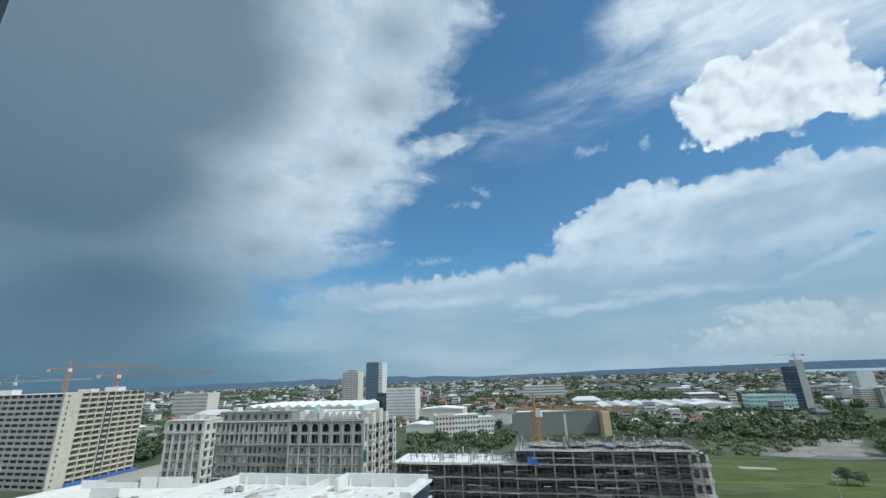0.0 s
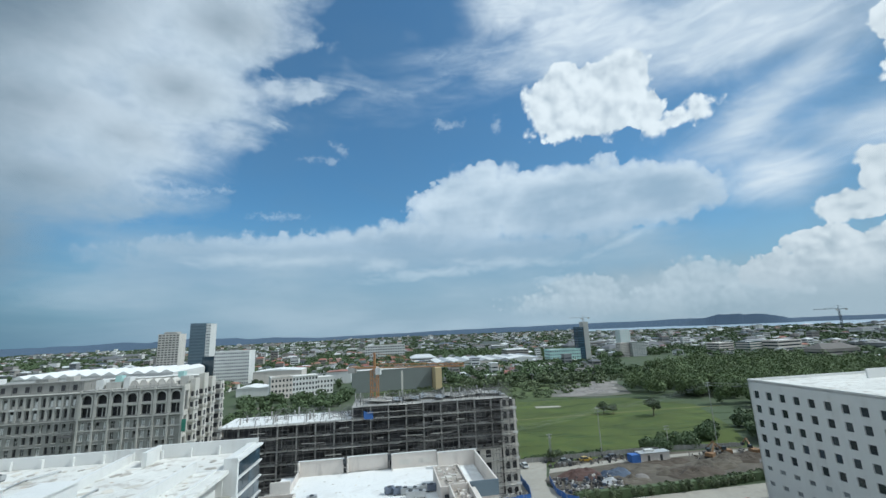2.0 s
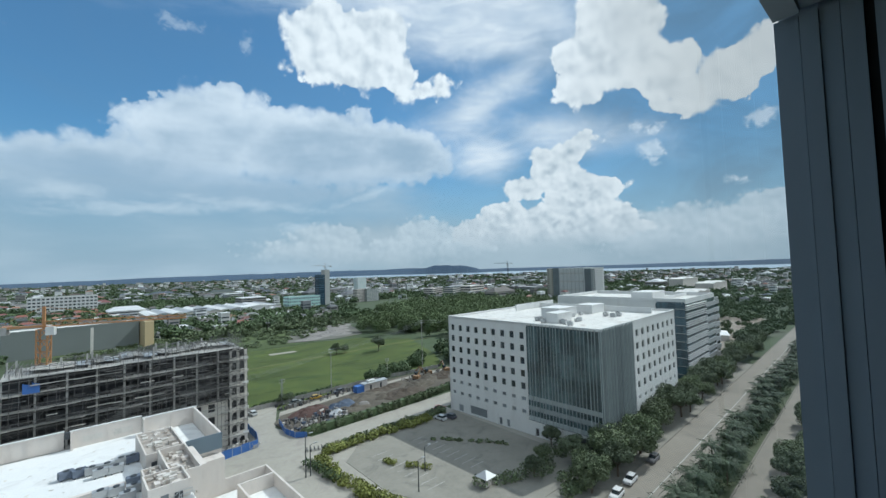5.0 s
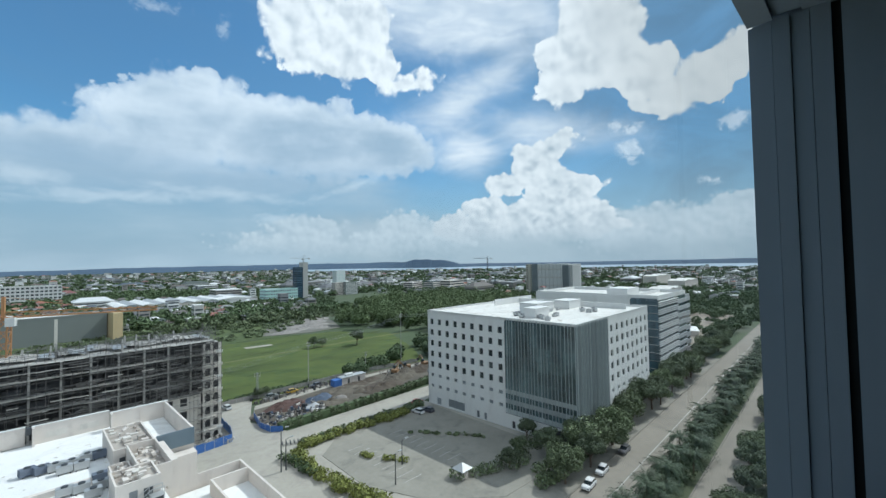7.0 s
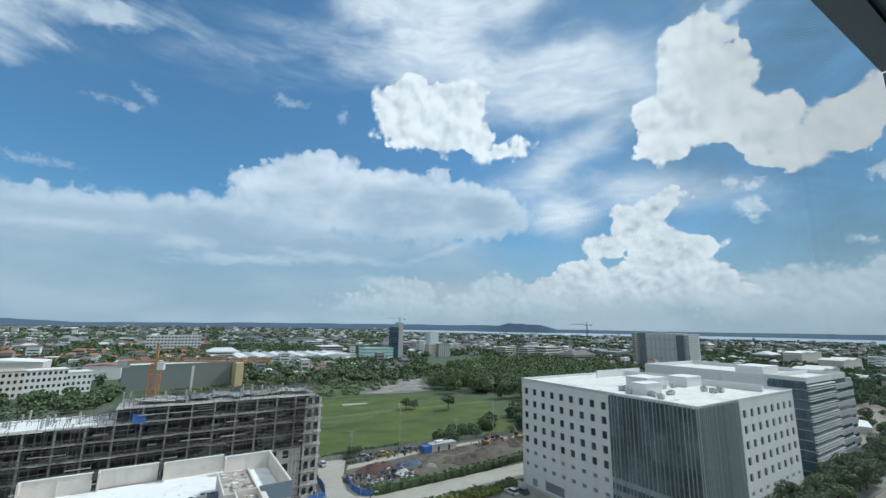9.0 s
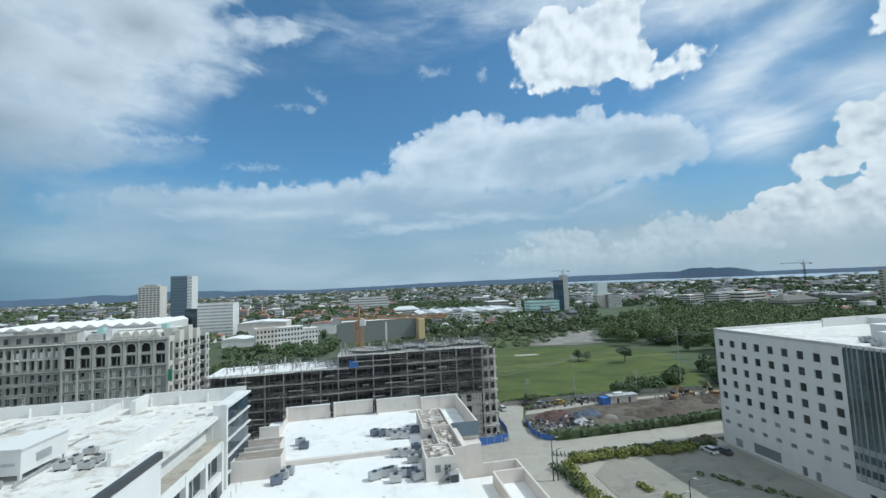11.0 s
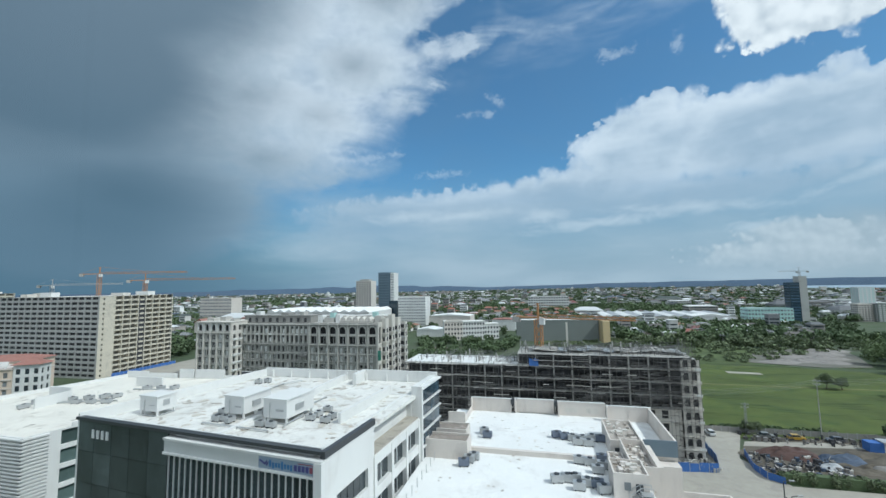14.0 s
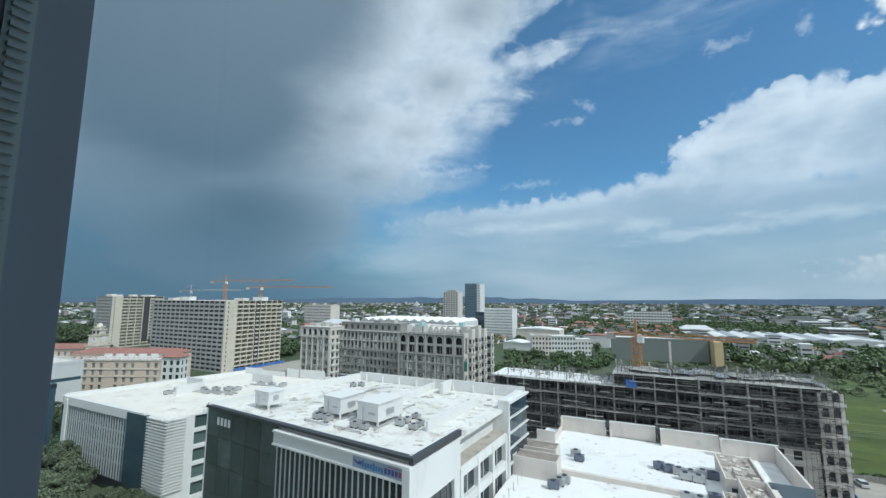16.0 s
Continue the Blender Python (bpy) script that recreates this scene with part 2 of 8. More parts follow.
lay(W.math("MULTIPLY", cover, W.ramp(s_deg, 36.0, 62.0, 0.28, 0.62)), W.mix(W.ramp(lit, 0.2, 0.8), (0.66, 0.72, 0.78), (0.86, 0.89, 0.92)))
# heaped fair-weather clouds
heap = bank(blob(39.4, 30.2, 4.4, 3.1, 11), blob(44.7, 29.4, 6.0, 3.3, 4), blob(48.6, 29.8, 3.0, 3.2), blob(40.4, 27.0, 4.2, 2.1, 6), blob(44.7, 26.0, 3.4, 1.6, 3), blob(50.6, 26.0, 1.7, 2.2), blob(53.6, 23.9, 2.0, 0.5, 11), blob(55.9, 24.5, 0.9, 0.5, 88),
            blob(80.6, 29.2, 4.8, 3.8, -20), blob(78.3, 25.3, 5.4, 3.4, -12), blob(75.2, 22.9, 2.9, 2.1, -15), blob(83.2, 24.3, 3.4, 2.5, -20), blob(87.0, 22.6, 2.4, 2.3), blob(85.2, 21.4, 2.6, 1.6, -30), blob(88.8, 19.9, 3.6, 2.0, -15), blob(91.3, 20.4, 3.0, 2.2, -10),
            blob(94.6, 22.0, 2.6, 2.0, 20), blob(97.4, 22.6, 2.3, 1.7, 20), blob(86.4, 18.7, 1.6, 0.7, -12), blob(80.2, 32.7, 3.6, 2.6, -20), soft=0.5)
cover, lit, f, lobe = cumulus(heap, 0.62, 0.33, 47.0, 0.1, 1.8, 1.0, 0.9)
body = W.mix(W.ramp(lit, 0.12, 0.62), (0.56, 0.61, 0.66), (0.91, 0.92, 0.93))
belly = W.math("MULTIPLY", W.ramp(f, 0.8, 3.4), W.ramp(W.noise(W.moved(P, (2, 6, 3)), 0.17, 4, 0.5), 0.40, 0.66, 0.05, 0.62))
body = W.mix(belly, body, (0.62, 0.655, 0.69))
body = W.mix(W.ramp(s_deg, 68.0, 95.0, 0.0, 0.7), body, (0.53, 0.54, 0.53))
lay(cover, body)
mist = bank(blob(74, 1.5, 24, 4.5), blob(50, 3.0, 14, 3.5), soft=2.0)
cover, lit, f = cloud(mist, 1.8, 1.6, 0.2, (0.7, 1.2), 53.0, 8, 0.56)
lay(W.math("MULTIPLY", cover, 0.7), W.mix(W.ramp(lit, 0.2, 0.8), (0.37, 0.445, 0.50), (0.465, 0.53, 0.575)))
# grey hazy heaps low down beside the towering cloud
lump = bank(blob(53.1, 5.0, 3.4, 1.9, -2), blob(50.7, 2.9, 4.8, 1.4, -2), blob(58.7, 3.2, 3.6, 1.6, -2), blob(40.2, 4.6, 4.2, 1.4, -1), blob(39.4, 2.8, 6.7, 1.1, -1), blob(85.9, 5.2, 3.4, 1.5, -6), blob(91.2, 4.6, 4.1, 1.6, -6),
            blob(95.5, 5.4, 3.6, 1.9, -6), blob(89.5, 2.4, 11, 2.4, -4), blob(104, 4, 8, 3.0), soft=0.7)
cover, lit, f, lobe = cumulus(lump, 0.5, 0.6, 71.0, 0.16, 1.0, 0.9, 0.9)
lay(W.math("MULTIPLY", cover, W.ramp(e_deg, 0.8, 4.0, 0.15, 0.8)), W.mix(W.ramp(lit, 0.1, 0.8), (0.44, 0.52, 0.58), (0.62, 0.68, 0.72)))
tower = bank(blob(73.6, 15.0, 3.6, 1.3, 22), blob(75.9, 16.5, 1.2, 0.75, 33), blob(70.2, 14.6, 1.5, 1.1, -11), blob(71.8, 12.5, 3.1, 2.1, -9), blob(67.6, 10.6, 2.6, 1.4, -5), blob(74.5, 9.4, 4.4, 2.9, -8), blob(77.6, 10.2, 2.2, 1.1, -8), blob(79.4, 9.5, 1.0, 0.4, 21),
             blob(65.1, 7.2, 3.4, 1.7, -4), blob(73.6, 5.6, 7.2, 2.9, -4), blob(61.3, 4.9, 3.8, 1.7, -3), blob(79.1, 5.5, 2.7, 2.4, -26), blob(67.6, 3.8, 7.2, 2.0, -3), blob(82.3, 4.7, 1.4, 0.4, -5), soft=0.3)
cover, lit, f, lobe = cumulus(tower, 0.32, 0.55, 61.0, 0.05, 0.7, 0.75, 1.0)
foot = W.math("MULTIPLY", W.ramp(e_deg, 0.5, 8.0, 0.25, 1.0), W.ramp(s_deg, 55.0, 66.0, 0.5, 1.0))
folds = W.ramp(W.noise(W.moved(P, (4, 1, 5), (1, 1.2, 1)), 0.42, 5, 0.55, 0.4), 0.40, 0.62, 0.0, 0.75)
shade = W.math("MULTIPLY", W.ramp(f, 0.3, 1.8), folds)
tone = W.math("SUBTRACT", W.ramp(lit, 0.05, 0.62), W.math("MULTIPLY", shade, 0.7))
lay(W.math("MULTIPLY", cover, W.ramp(e_deg, 1.2, 5.0)), W.mix(W.math("MULTIPLY", tone, foot), (0.43, 0.50, 0.555), (0.80, 0.82, 0.835)))
# broken bright cloud overhead and behind the window, unseen, added as fill light
behind = W.math("MAXIMUM", W.ramp(e_deg, 50.0, 62.0), W.ramp(W.math("ABSOLUTE", W.math("SUBTRACT", s_deg, 20.0)), 100.0, 125.0))
cover, lit, f = cloud(0.4, 2.0, 1.2, 0.09, (1, 1.3), 91.0, 6, 0.6)
lay(W.math("MULTIPLY", W.math("MULTIPLY", cover, behind), W.ramp(e_deg, -2.0, 4.0)), W.mix(W.ramp(lit, 0.2, 0.8), (0.80, 0.86, 0.92), (1.3, 1.3, 1.3)))
W.wire(shader, W.add("ShaderNodeOutputWorld").inputs[0])

# ------------------------------------------------------------------ materials
def surface(name, colour, rough=0.8, vary=0.12, size=1.5, bump=0.1, metal=0.0, stain=0.0, stain_colour=(0.2, 0.19, 0.17), streak=1.0, island=0.0, obj=0.0):
    """A matt building surface: broad patches and fine grain, with stains of their own shape; size in metres."""
    m = bpy.data.materials.new(name)
    m.use_nodes = True
    N = Nodes(m.node_tree)
    out, bsdf = N.add("ShaderNodeOutputMaterial"), N.add("ShaderNodeBsdfPrincipled")
    N.wire(bsdf.outputs[0], out.inputs[0])
    co = N.moved(N.add("ShaderNodeTexCoord").outputs["Object"], (0, 0, 0), (1, 1, 1.0 / streak))
    big, fine = N.noise(co, 0.28 / size, 4), N.noise(co, 3.0 / size, 5)
    val = N.math("MULTIPLY_ADD", N.math("SUBTRACT", big, 0.5), 2.4 * vary, N.math("MULTIPLY_ADD", N.math("SUBTRACT", fine, 0.5), 1.3 * vary, 1.0))
    if island:
        val = N.math("MULTIPLY", val, N.ramp(N.add("ShaderNodeNewGeometry").outputs["Random Per Island"], 0, 1, 1 - island, 1 + island, False))
    if obj:
        val = N.math("MULTIPLY", val, N.ramp(N.add("ShaderNodeObjectInfo").outputs["Random"], 0, 1, 1 - obj, 1 + obj, False))
    hsv = N.add("ShaderNodeHueSaturation")
    N.wire(val, hsv.inputs["Value"])
    hsv.inputs["Color"].default_value = (*colour, 1)
    col = hsv.outputs[0]
    if stain:
        st = N.ramp(N.noise(co, 0.55 / size, 8, 0.68, 0.8), 0.50, 0.68, 0, stain)
        col = N.mix(st, col, stain_colour)
    N.wire(col, bsdf.inputs["Base Color"])
    bsdf.inputs["Roughness"].default_value, bsdf.inputs["Metallic"].default_value = rough, metal
    if bump:
        b = N.add("ShaderNodeBump")
        b.inputs["Strength"].default_value, b.inputs["Distance"].default_value = bump, 0.05
        N.wire(fine, b.inputs["Height"])
        N.wire(b.outputs[0], bsdf.inputs["Normal"])
    return m


def palette(name, colours, rough=0.8, vary=0.1, size=3.0, by_object=False):
    """A surface whose colour is drawn piece by piece from a few paints."""
    m = surface(name, (1, 1, 1), rough, vary, size)
    N = Nodes(m.node_tree, False)
    bsdf = next(n for n in N.tree.nodes if n.type == "BSDF_PRINCIPLED")
    old = bsdf.inputs["Base Color"].links[0].from_socket
    ramp = N.add("ShaderNodeValToRGB")
    ramp.color_ramp.interpolation = "CONSTANT"
    for i, c in enumerate(colours):
        e = ramp.color_ramp.elements[i] if i < 2 else ramp.color_ramp.elements.new(i / len(colours))
        e.position, e.color = i / len(colours), (*c, 1)
    N.wire(N.add("ShaderNodeObjectInfo").outputs["Random"] if by_object else N.add("ShaderNodeNewGeometry").outputs["Random Per Island"], ramp.inputs[0])
    mul = N.add("ShaderNodeMix")
    mul.data_type, mul.blend_type = "RGBA", "MULTIPLY"
    mul.inputs[0].default_value = 1.0
    N.wire(old, mul.inputs[6])
    N.wire(ramp.outputs[0], mul.inputs[7])
    N.wire(mul.outputs[2], bsdf.inputs["Base Color"])
    return m


def glazing(name, colour, rough=0.08, vary=0.25):
    """Dark window glass seen from outside: a glossy coat over a dim interior."""
    m = surface(name, colour, rough, vary, 2.0, 0.0, obj=0.35)
    next(n for n in m.node_tree.nodes if n.type == "BSDF_PRINCIPLED").inputs["IOR"].default_value = 1.5
    return m


WHITE = surface("white_paint", (0.66, 0.66, 0.64), 0.7, 0.05, 2.0, stain=0.3, stain_colour=(0.42, 0.4, 0.37), streak=5)
ROOFWHITE = surface("white_roof_coating", (0.74, 0.74, 0.72), 0.7, 0.09, 2.5, stain=0.4, stain_colour=(0.5, 0.48, 0.45))
ROOFWORN = surface("worn_white_roof", (0.66, 0.65, 0.61), 0.8, 0.22, 1.4, stain=0.9, stain_colour=(0.38, 0.34, 0.295))
CREAM = surface("cream_render", (0.62, 0.57, 0.52), 0.85, 0.08, 1.5, stain=0.3, stain_colour=(0.35, 0.3, 0.27), streak=3)
CONCRETE = surface("raw_concrete", (0.40, 0.39, 0.365), 0.9, 0.16, 1.5, 0.25, stain=0.4, stain_colour=(0.2, 0.2, 0.2), streak=2)
CONCRETE_PALE = surface("pale_concrete", (0.60, 0.57, 0.52), 0.9, 0.14, 1.5, 0.2, stain=0.4, stain_colour=(0.3, 0.28, 0.26), streak=2)
# Shade inside floors and openings put into colour; also used for netting and debris.
DARKCORE = surface("shade_and_dark_material", (0.05, 0.051, 0.055), 0.9, 0.3, 2.0)
STEEL = surface("scaffold_steel", (0.16, 0.155, 0.15), 0.6, 0.3, 1.0, 0, 0.3, island=0.6)
GREYMETAL = surface("grey_metal", (0.46, 0.47, 0.47), 0.5, 0.15, 1.0, 0, 0.5)
DARKMETAL = surface("dark_metal", (0.06, 0.065, 0.07), 0.45, 0.15, 1.0, 0, 0.3)
FIN = surface("aluminium_fin", (0.62, 0.63, 0.63), 0.45, 0.06, 1.0, 0, 0.2)
FINGREY = surface("grey_fin", (0.36, 0.395, 0.395), 0.5, 0.15, 1.0, 0, 0.1, obj=0.25)
PANEL = surface("grey_cladding", (0.42, 0.43, 0.43), 0.5, 0.05, 2.0, 0, 0.2)
LOUVRE = surface("grey_louvre", (0.17, 0.205, 0.21), 0.55, 0.06, 2.0, 0, 0.2)
GLASS = glazing("dark_glass", (0.038, 0.05, 0.056))
# Paler and mottled: vague reflections of pale sky are put into this glass colour.
GLASSPALE = glazing("painted_reflection_glass", (0.062, 0.076, 0.077), 0.1, 0.6)
GLASSBLUE = glazing("blue_glass", (0.035, 0.06, 0.08))
TOWERGLASS = glazing("tower_glass", (0.13, 0.19, 0.24), 0.15)
GLASSGREEN = glazing("green_grey_glass", (0.085, 0.12, 0.115))
PALEPANE = glazing("pale_pane", (0.22, 0.24, 0.25), 0.25)
GLASSTEAL = glazing("teal_glass", (0.085, 0.125, 0.13), 0.12, 0.9)
PALEBAND = surface("pale_ribbed_metal", (0.58, 0.59, 0.58), 0.5, 0.08, 0.6, 0.1, 0.1)
TAN = surface("tan_paint", (0.55, 0.43, 0.25), 0.8, 0.06)
BOXGREY = surface("grey_block", (0.19, 0.21, 0.20), 0.85, 0.08, 4.0)
PEACH = surface("peach_render", (0.63, 0.52, 0.42), 0.85, 0.08, 2.0)
BUTTER = surface("butter_yellow_render", (0.66, 0.62, 0.51), 0.85, 0.1, 2.0, stain=0.3)
TILE = surface("red_clay_tile", (0.30, 0.145, 0.115), 0.8, 0.18, 1.5)
ORANGE = surface("orange_steel", (0.42, 0.21, 0.09), 0.6, 0.15, 1.0)
BLUETARP = surface("blue_tarpaulin", (0.05, 0.14, 0.40), 0.6, 0.2, 1.0)
TEAL = surface("teal_cladding", (0.40, 0.60, 0.57), 0.6, 0.08, 3.0)
BEIGE_BLOCK = surface("unpainted_apartments", (0.55, 0.51, 0.42), 0.9, 0.1, 3.0, stain=0.3)
GREY_BLOCK = surface("grey_apartments", (0.42, 0.42, 0.40), 0.9, 0.12, 3.0, stain=0.3)
PAVE = surface("pale_paving", (0.35, 0.328, 0.28), 0.9, 0.2, 4.0, stain=0.5, stain_colour=(0.24, 0.22, 0.2))
ASPHALT = surface("worn_road", (0.25, 0.226, 0.188), 0.9, 0.2, 5.0, stain=0.4, stain_colour=(0.17, 0.158, 0.138))
LOT = surface("car_park", (0.25, 0.237, 0.20), 0.9, 0.25, 3.0, stain=0.6, stain_colour=(0.15, 0.143, 0.125))
PAINTLINE = surface("road_paint", (0.42, 0.41, 0.38), 0.8, 0.3, 1.0)
SOIL = surface("bare_soil", (0.105, 0.09, 0.070), 0.95, 0.55, 2.0, 0.6, stain=0.6, stain_colour=(0.165, 0.148, 0.122))
RUBBLE = surface("rubble", (0.22, 0.205, 0.19), 0.95, 0.25, 2.0, 0.5, island=0.4)
GRASS = surface("field_grass", (0.071, 0.096, 0.018), 0.95, 0.6, 5.0, 0.5, stain=0.85, stain_colour=(0.040, 0.070, 0.016))
SCRUB = surface("scrub_ground", (0.060, 0.085, 0.040), 0.95, 0.35, 30.0, 0.4, stain=0.5, stain_colour=(0.125, 0.12, 0.10))
WATER = surface("strait_water", (0.28, 0.36, 0.42), 0.35, 0.1, 200.0, 0)
# Distance haze is painted into the hills as a blue base colour.
HILL = surface("hazed_far_hills", (0.060, 0.096, 0.145), 1.0, 0.2, 250.0, 0)
LEAF = surface("leaves", (0.115, 0.148, 0.072), 0.75, 0.3, 1.0, 0, island=0.55, obj=0.2)
LEAFDARK = surface("dark_leaves", (0.072, 0.106, 0.046), 0.8, 0.3, 6.0, 0, island=0.2, obj=0.2)
LEAFWOOD = surface("wood_leaves", (0.105, 0.145, 0.058), 0.8, 0.4, 9.0, 0, island=0.2, obj=0.1)
LEAFGREY = surface("greyish_leaves", (0.098, 0.124, 0.070), 0.8, 0.3, 1.0, 0, island=0.45, obj=0.2)
PALMLEAF = surface("palm_fronds", (0.048, 0.074, 0.036), 0.7, 0.3, 1.0, 0, island=0.4)
LEAFYELLOW = surface("yellow_green_leaves", (0.20, 0.22, 0.055), 0.75, 0.3, 1.0, 0, island=0.5)
BARK = surface("bark", (0.13, 0.10, 0.075), 0.95, 0.3, 0.5, 0.4)
ROOM = surface("room_paint", (0.26, 0.30, 0.35), 0.85, 0.05, 1.0, 0.05)
FRAME = surface("window_frame", (0.24, 0.285, 0.335), 0.85, 0.06, 0.5, 0)
GASKET = surface("rubber_gasket", (0.004, 0.004, 0.005), 0.8, 0.1, 0.5, 0)


# ------------------------------------------------------------------ geometry
class Geo:
    """Collects faces for one mesh."""

    def __init__(self):
        self.v, self.f = [], []

    def box(self, x0, y0, z0, x1, y1, z1):
        x0, x1, y0, y1, z0, z1 = min(x0, x1), max(x0, x1), min(y0, y1), max(y0, y1), min(z0, z1), max(z0, z1)
        n = len(self.v)
        self.v += [(x0, y0, z0), (x1, y0, z0), (x1, y1, z0), (x0, y1, z0), (x0, y0, z1), (x1, y0, z1), (x1, y1, z1), (x0, y1, z1)]
        self.f += [tuple(n + i for i in q) for q in ((3, 2, 1, 0), (4, 5, 6, 7), (0, 1, 5, 4), (1, 2, 6, 5), (2, 3, 7, 6), (3, 0, 4, 7))]
        return self

    def prism(self, poly, z0, z1):
        """A plan outline, counter-clockwise, pulled up from z0 to z1."""
        n, k = len(self.v), len(poly)
        self.v += [(x, y, z0) for x, y in poly] + [(x, y, z1) for x, y in poly]
        self.f += [tuple(n + k - 1 - i for i in range(k)), tuple(n + k + i for i in range(k))]
        self.f += [(n + i, n + (i + 1) % k, n + k + (i + 1) % k, n + k + i) for i in range(k)]
        return self

    def poly(self, *pts):
        n = len(self.v)
        self.v += pts
        self.f.append(tuple(range(n, n + len(pts))))
        return self

    def beam(self, a, b, w, h=None):
        """A square bar from a to b."""
        a, b, h = Vector(a), Vector(b), h or w
        d = (b - a).normalized()
        up = Vector((0, 0, 1)) if abs(d.z) < 0.9 else Vector((1, 0, 0))
        s = d.cross(up).normalized() * (w / 2)
        t = s.cross(d).normalized() * (h / 2)
        n = len(self.v)
        self.v += [tuple(p + q) for p in (a, b) for q in (-s - t, s - t, s + t, -s + t)]
        self.f += [tuple(n + i for i in q) for q in ((3, 2, 1, 0), (4, 5, 6, 7), (0, 1, 5, 4), (1, 2, 6, 5), (2, 3, 7, 6), (3, 0, 4, 7))]
        return self

    def tube(self, a, b, r0, r1, k=7):
        a, b = Vector(a), Vector(b)
        d = (b - a).normalized()
        s = d.cross(Vector((0.3, 0.9, 0.1)) if abs(d.z) > 0.5 else Vector((0, 0, 1))).normalized()
        t = d.cross(s)
        n = len(self.v)
        for p, r in ((a, r0), (b, r1)):
            self.v += [tuple(p + r * (math.cos(i * 2 * math.pi / k) * s + math.sin(i * 2 * math.pi / k) * t)) for i in range(k)]
        self.f += [(n + i, n + (i + 1) % k, n + k + (i + 1) % k, n + k + i) for i in range(k)] + [tuple(n + k + i for i in range(k)), tuple(n + k - 1 - i for i in range(k))]
        return self

    def mesh(self, name, mat):
        me = bpy.data.meshes.new(name)
        me.from_pydata(self.v, [], self.f)
        me.materials.append(mat)
        me.update()
        return me


TURN = -12.6   # the street grid's heading


def grid(u, v, z=0.0, turn=0.0):
    """A pose on the street grid: u along the avenue to the right, v away from the window."""
    c, s = math.cos(radians(TURN)), math.sin(radians(TURN))
    return pose(u * c - v * s, u * s + v * c, z, 0, 0, TURN + turn)


def thing(name, u, v, label, category, group="", z=0.0, turn=0.0, kind=""):
    ob = new(name)
    ob.empty_display_size = 1.0
    ob.matrix_world = grid(u, v, z, turn)
    return tagged(ob, label, category, group, kind)


def part(name, geo, mat, parent, label=""):
    me = geo if isinstance(geo, bpy.types.Mesh) else geo.mesh(name, mat)
    ob = new(name, me)
    ob.parent = parent
    return tagged(ob, label)


def piece(name, me, parent, x, y, z, turn=0.0):
    """A shared-mesh piece at a place of its parent."""
    ob = new(name, me)
    ob.parent = parent
    ob.matrix_basis = pose(x, y, z, 0, 0, turn)
    return ob


def structure(name, geo, mat, m=None, label="", category=""):
    ob = new(name, geo.mesh(name, mat))
    ob.matrix_world = m or Matrix()
    return tagged(ob, label, category, "", "structure")


def ring(g, poly, z0, z1, t):
    """An upright rim of thickness t inside a plan outline, counter-clockwise."""
    k = len(poly)
    inner = []
    for i in range(k):
        p, a, b = Vector(poly[i]), Vector(poly[i - 1]), Vector(poly[(i + 1) % k])
        n1, n2 = (p - a).normalized(), (b - p).normalized()
        n1, n2 = Vector((-n1.y, n1.x)), Vector((-n2.y, n2.x))
        q = p + (n1 + n2) * (t / (1 + n1.dot(n2)))
        inner.append((q.x, q.y))
    for i in range(k):
        j = (i + 1) % k
        g.prism([poly[i], poly[j], inner[j], inner[i]], z0, z1)
    return g


def wall_face(p, q, z0, z1, holes, depth=0.35):
    """A wall from p to q (outside to the right of the way) with real openings (a, b, lo, hi) along it, each with reveals."""
    g = Geo()
    p, q = Vector((*p, 0)), Vector((*q, 0))
    d = (q - p)
    length = d.length
    d = d / length
    nrm = Vector((d.y, -d.x, 0))
    xs = sorted({0.0, length, *[h[0] for h in holes], *[h[1] for h in holes]})
    zs = sorted({z0, z1, *[h[2] for h in holes], *[h[3] for h in holes]})
    hole = {(round(h[0], 3), round(h[2], 3)): h for h in holes}

    def at(a, z, o=0.0):
        r = p + d * a - nrm * o
        return (r.x, r.y, z)
    for i in range(len(xs) - 1):
        for j in range(len(zs) - 1):
            cx, cz = (xs[i] + xs[i + 1]) / 2, (zs[j] + zs[j + 1]) / 2
            if not any(h[0] < cx < h[1] and h[2] < cz < h[3] for h in holes):
                g.poly(at(xs[i], zs[j]), at(xs[i + 1], zs[j]), at(xs[i + 1], zs[j + 1]), at(xs[i], zs[j + 1]))
    for a, b, lo, hi in (h[:4] for h in holes):
        g.poly(at(a, lo), at(b, lo), at(b, lo, depth), at(a, lo, depth))
        g.poly(at(a, hi, depth), at(b, hi, depth), at(b, hi), at(a, hi))
        g.poly(at(a, lo), at(a, lo, depth), at(a, hi, depth), at(a, hi))
        g.poly(at(b, lo, depth), at(b, lo), at(b, hi), at(b, hi, depth))
    return g, at, math.degrees(math.atan2(d.y, d.x))


def punched(parent, p, q, z0, z1, holes, mat, depth=0.35, pane=None, name="wall"):
    """A wall with openings, and one pane in each."""
    g, at, ang = wall_face(p, q, z0, z1, holes, depth)
    w = part(name, g, mat, parent)
    if pane:
        shared = {}
        for h in holes:
            key = (round(h[1] - h[0], 2), round(h[3] - h[2], 2), h[4].name if len(h) > 4 else pane.name)
            if key not in shared:
                a, b = key[0], key[1]
                pg = Geo().box(0, 0, 0, a, 0.06, b)
                shared[key] = pg.mesh("window", h[4] if len(h) > 4 else pane)
            x, y, z = at(h[0], h[2], depth - 0.02)
            piece("window", shared[key], parent, x, y, z, ang)
    return w

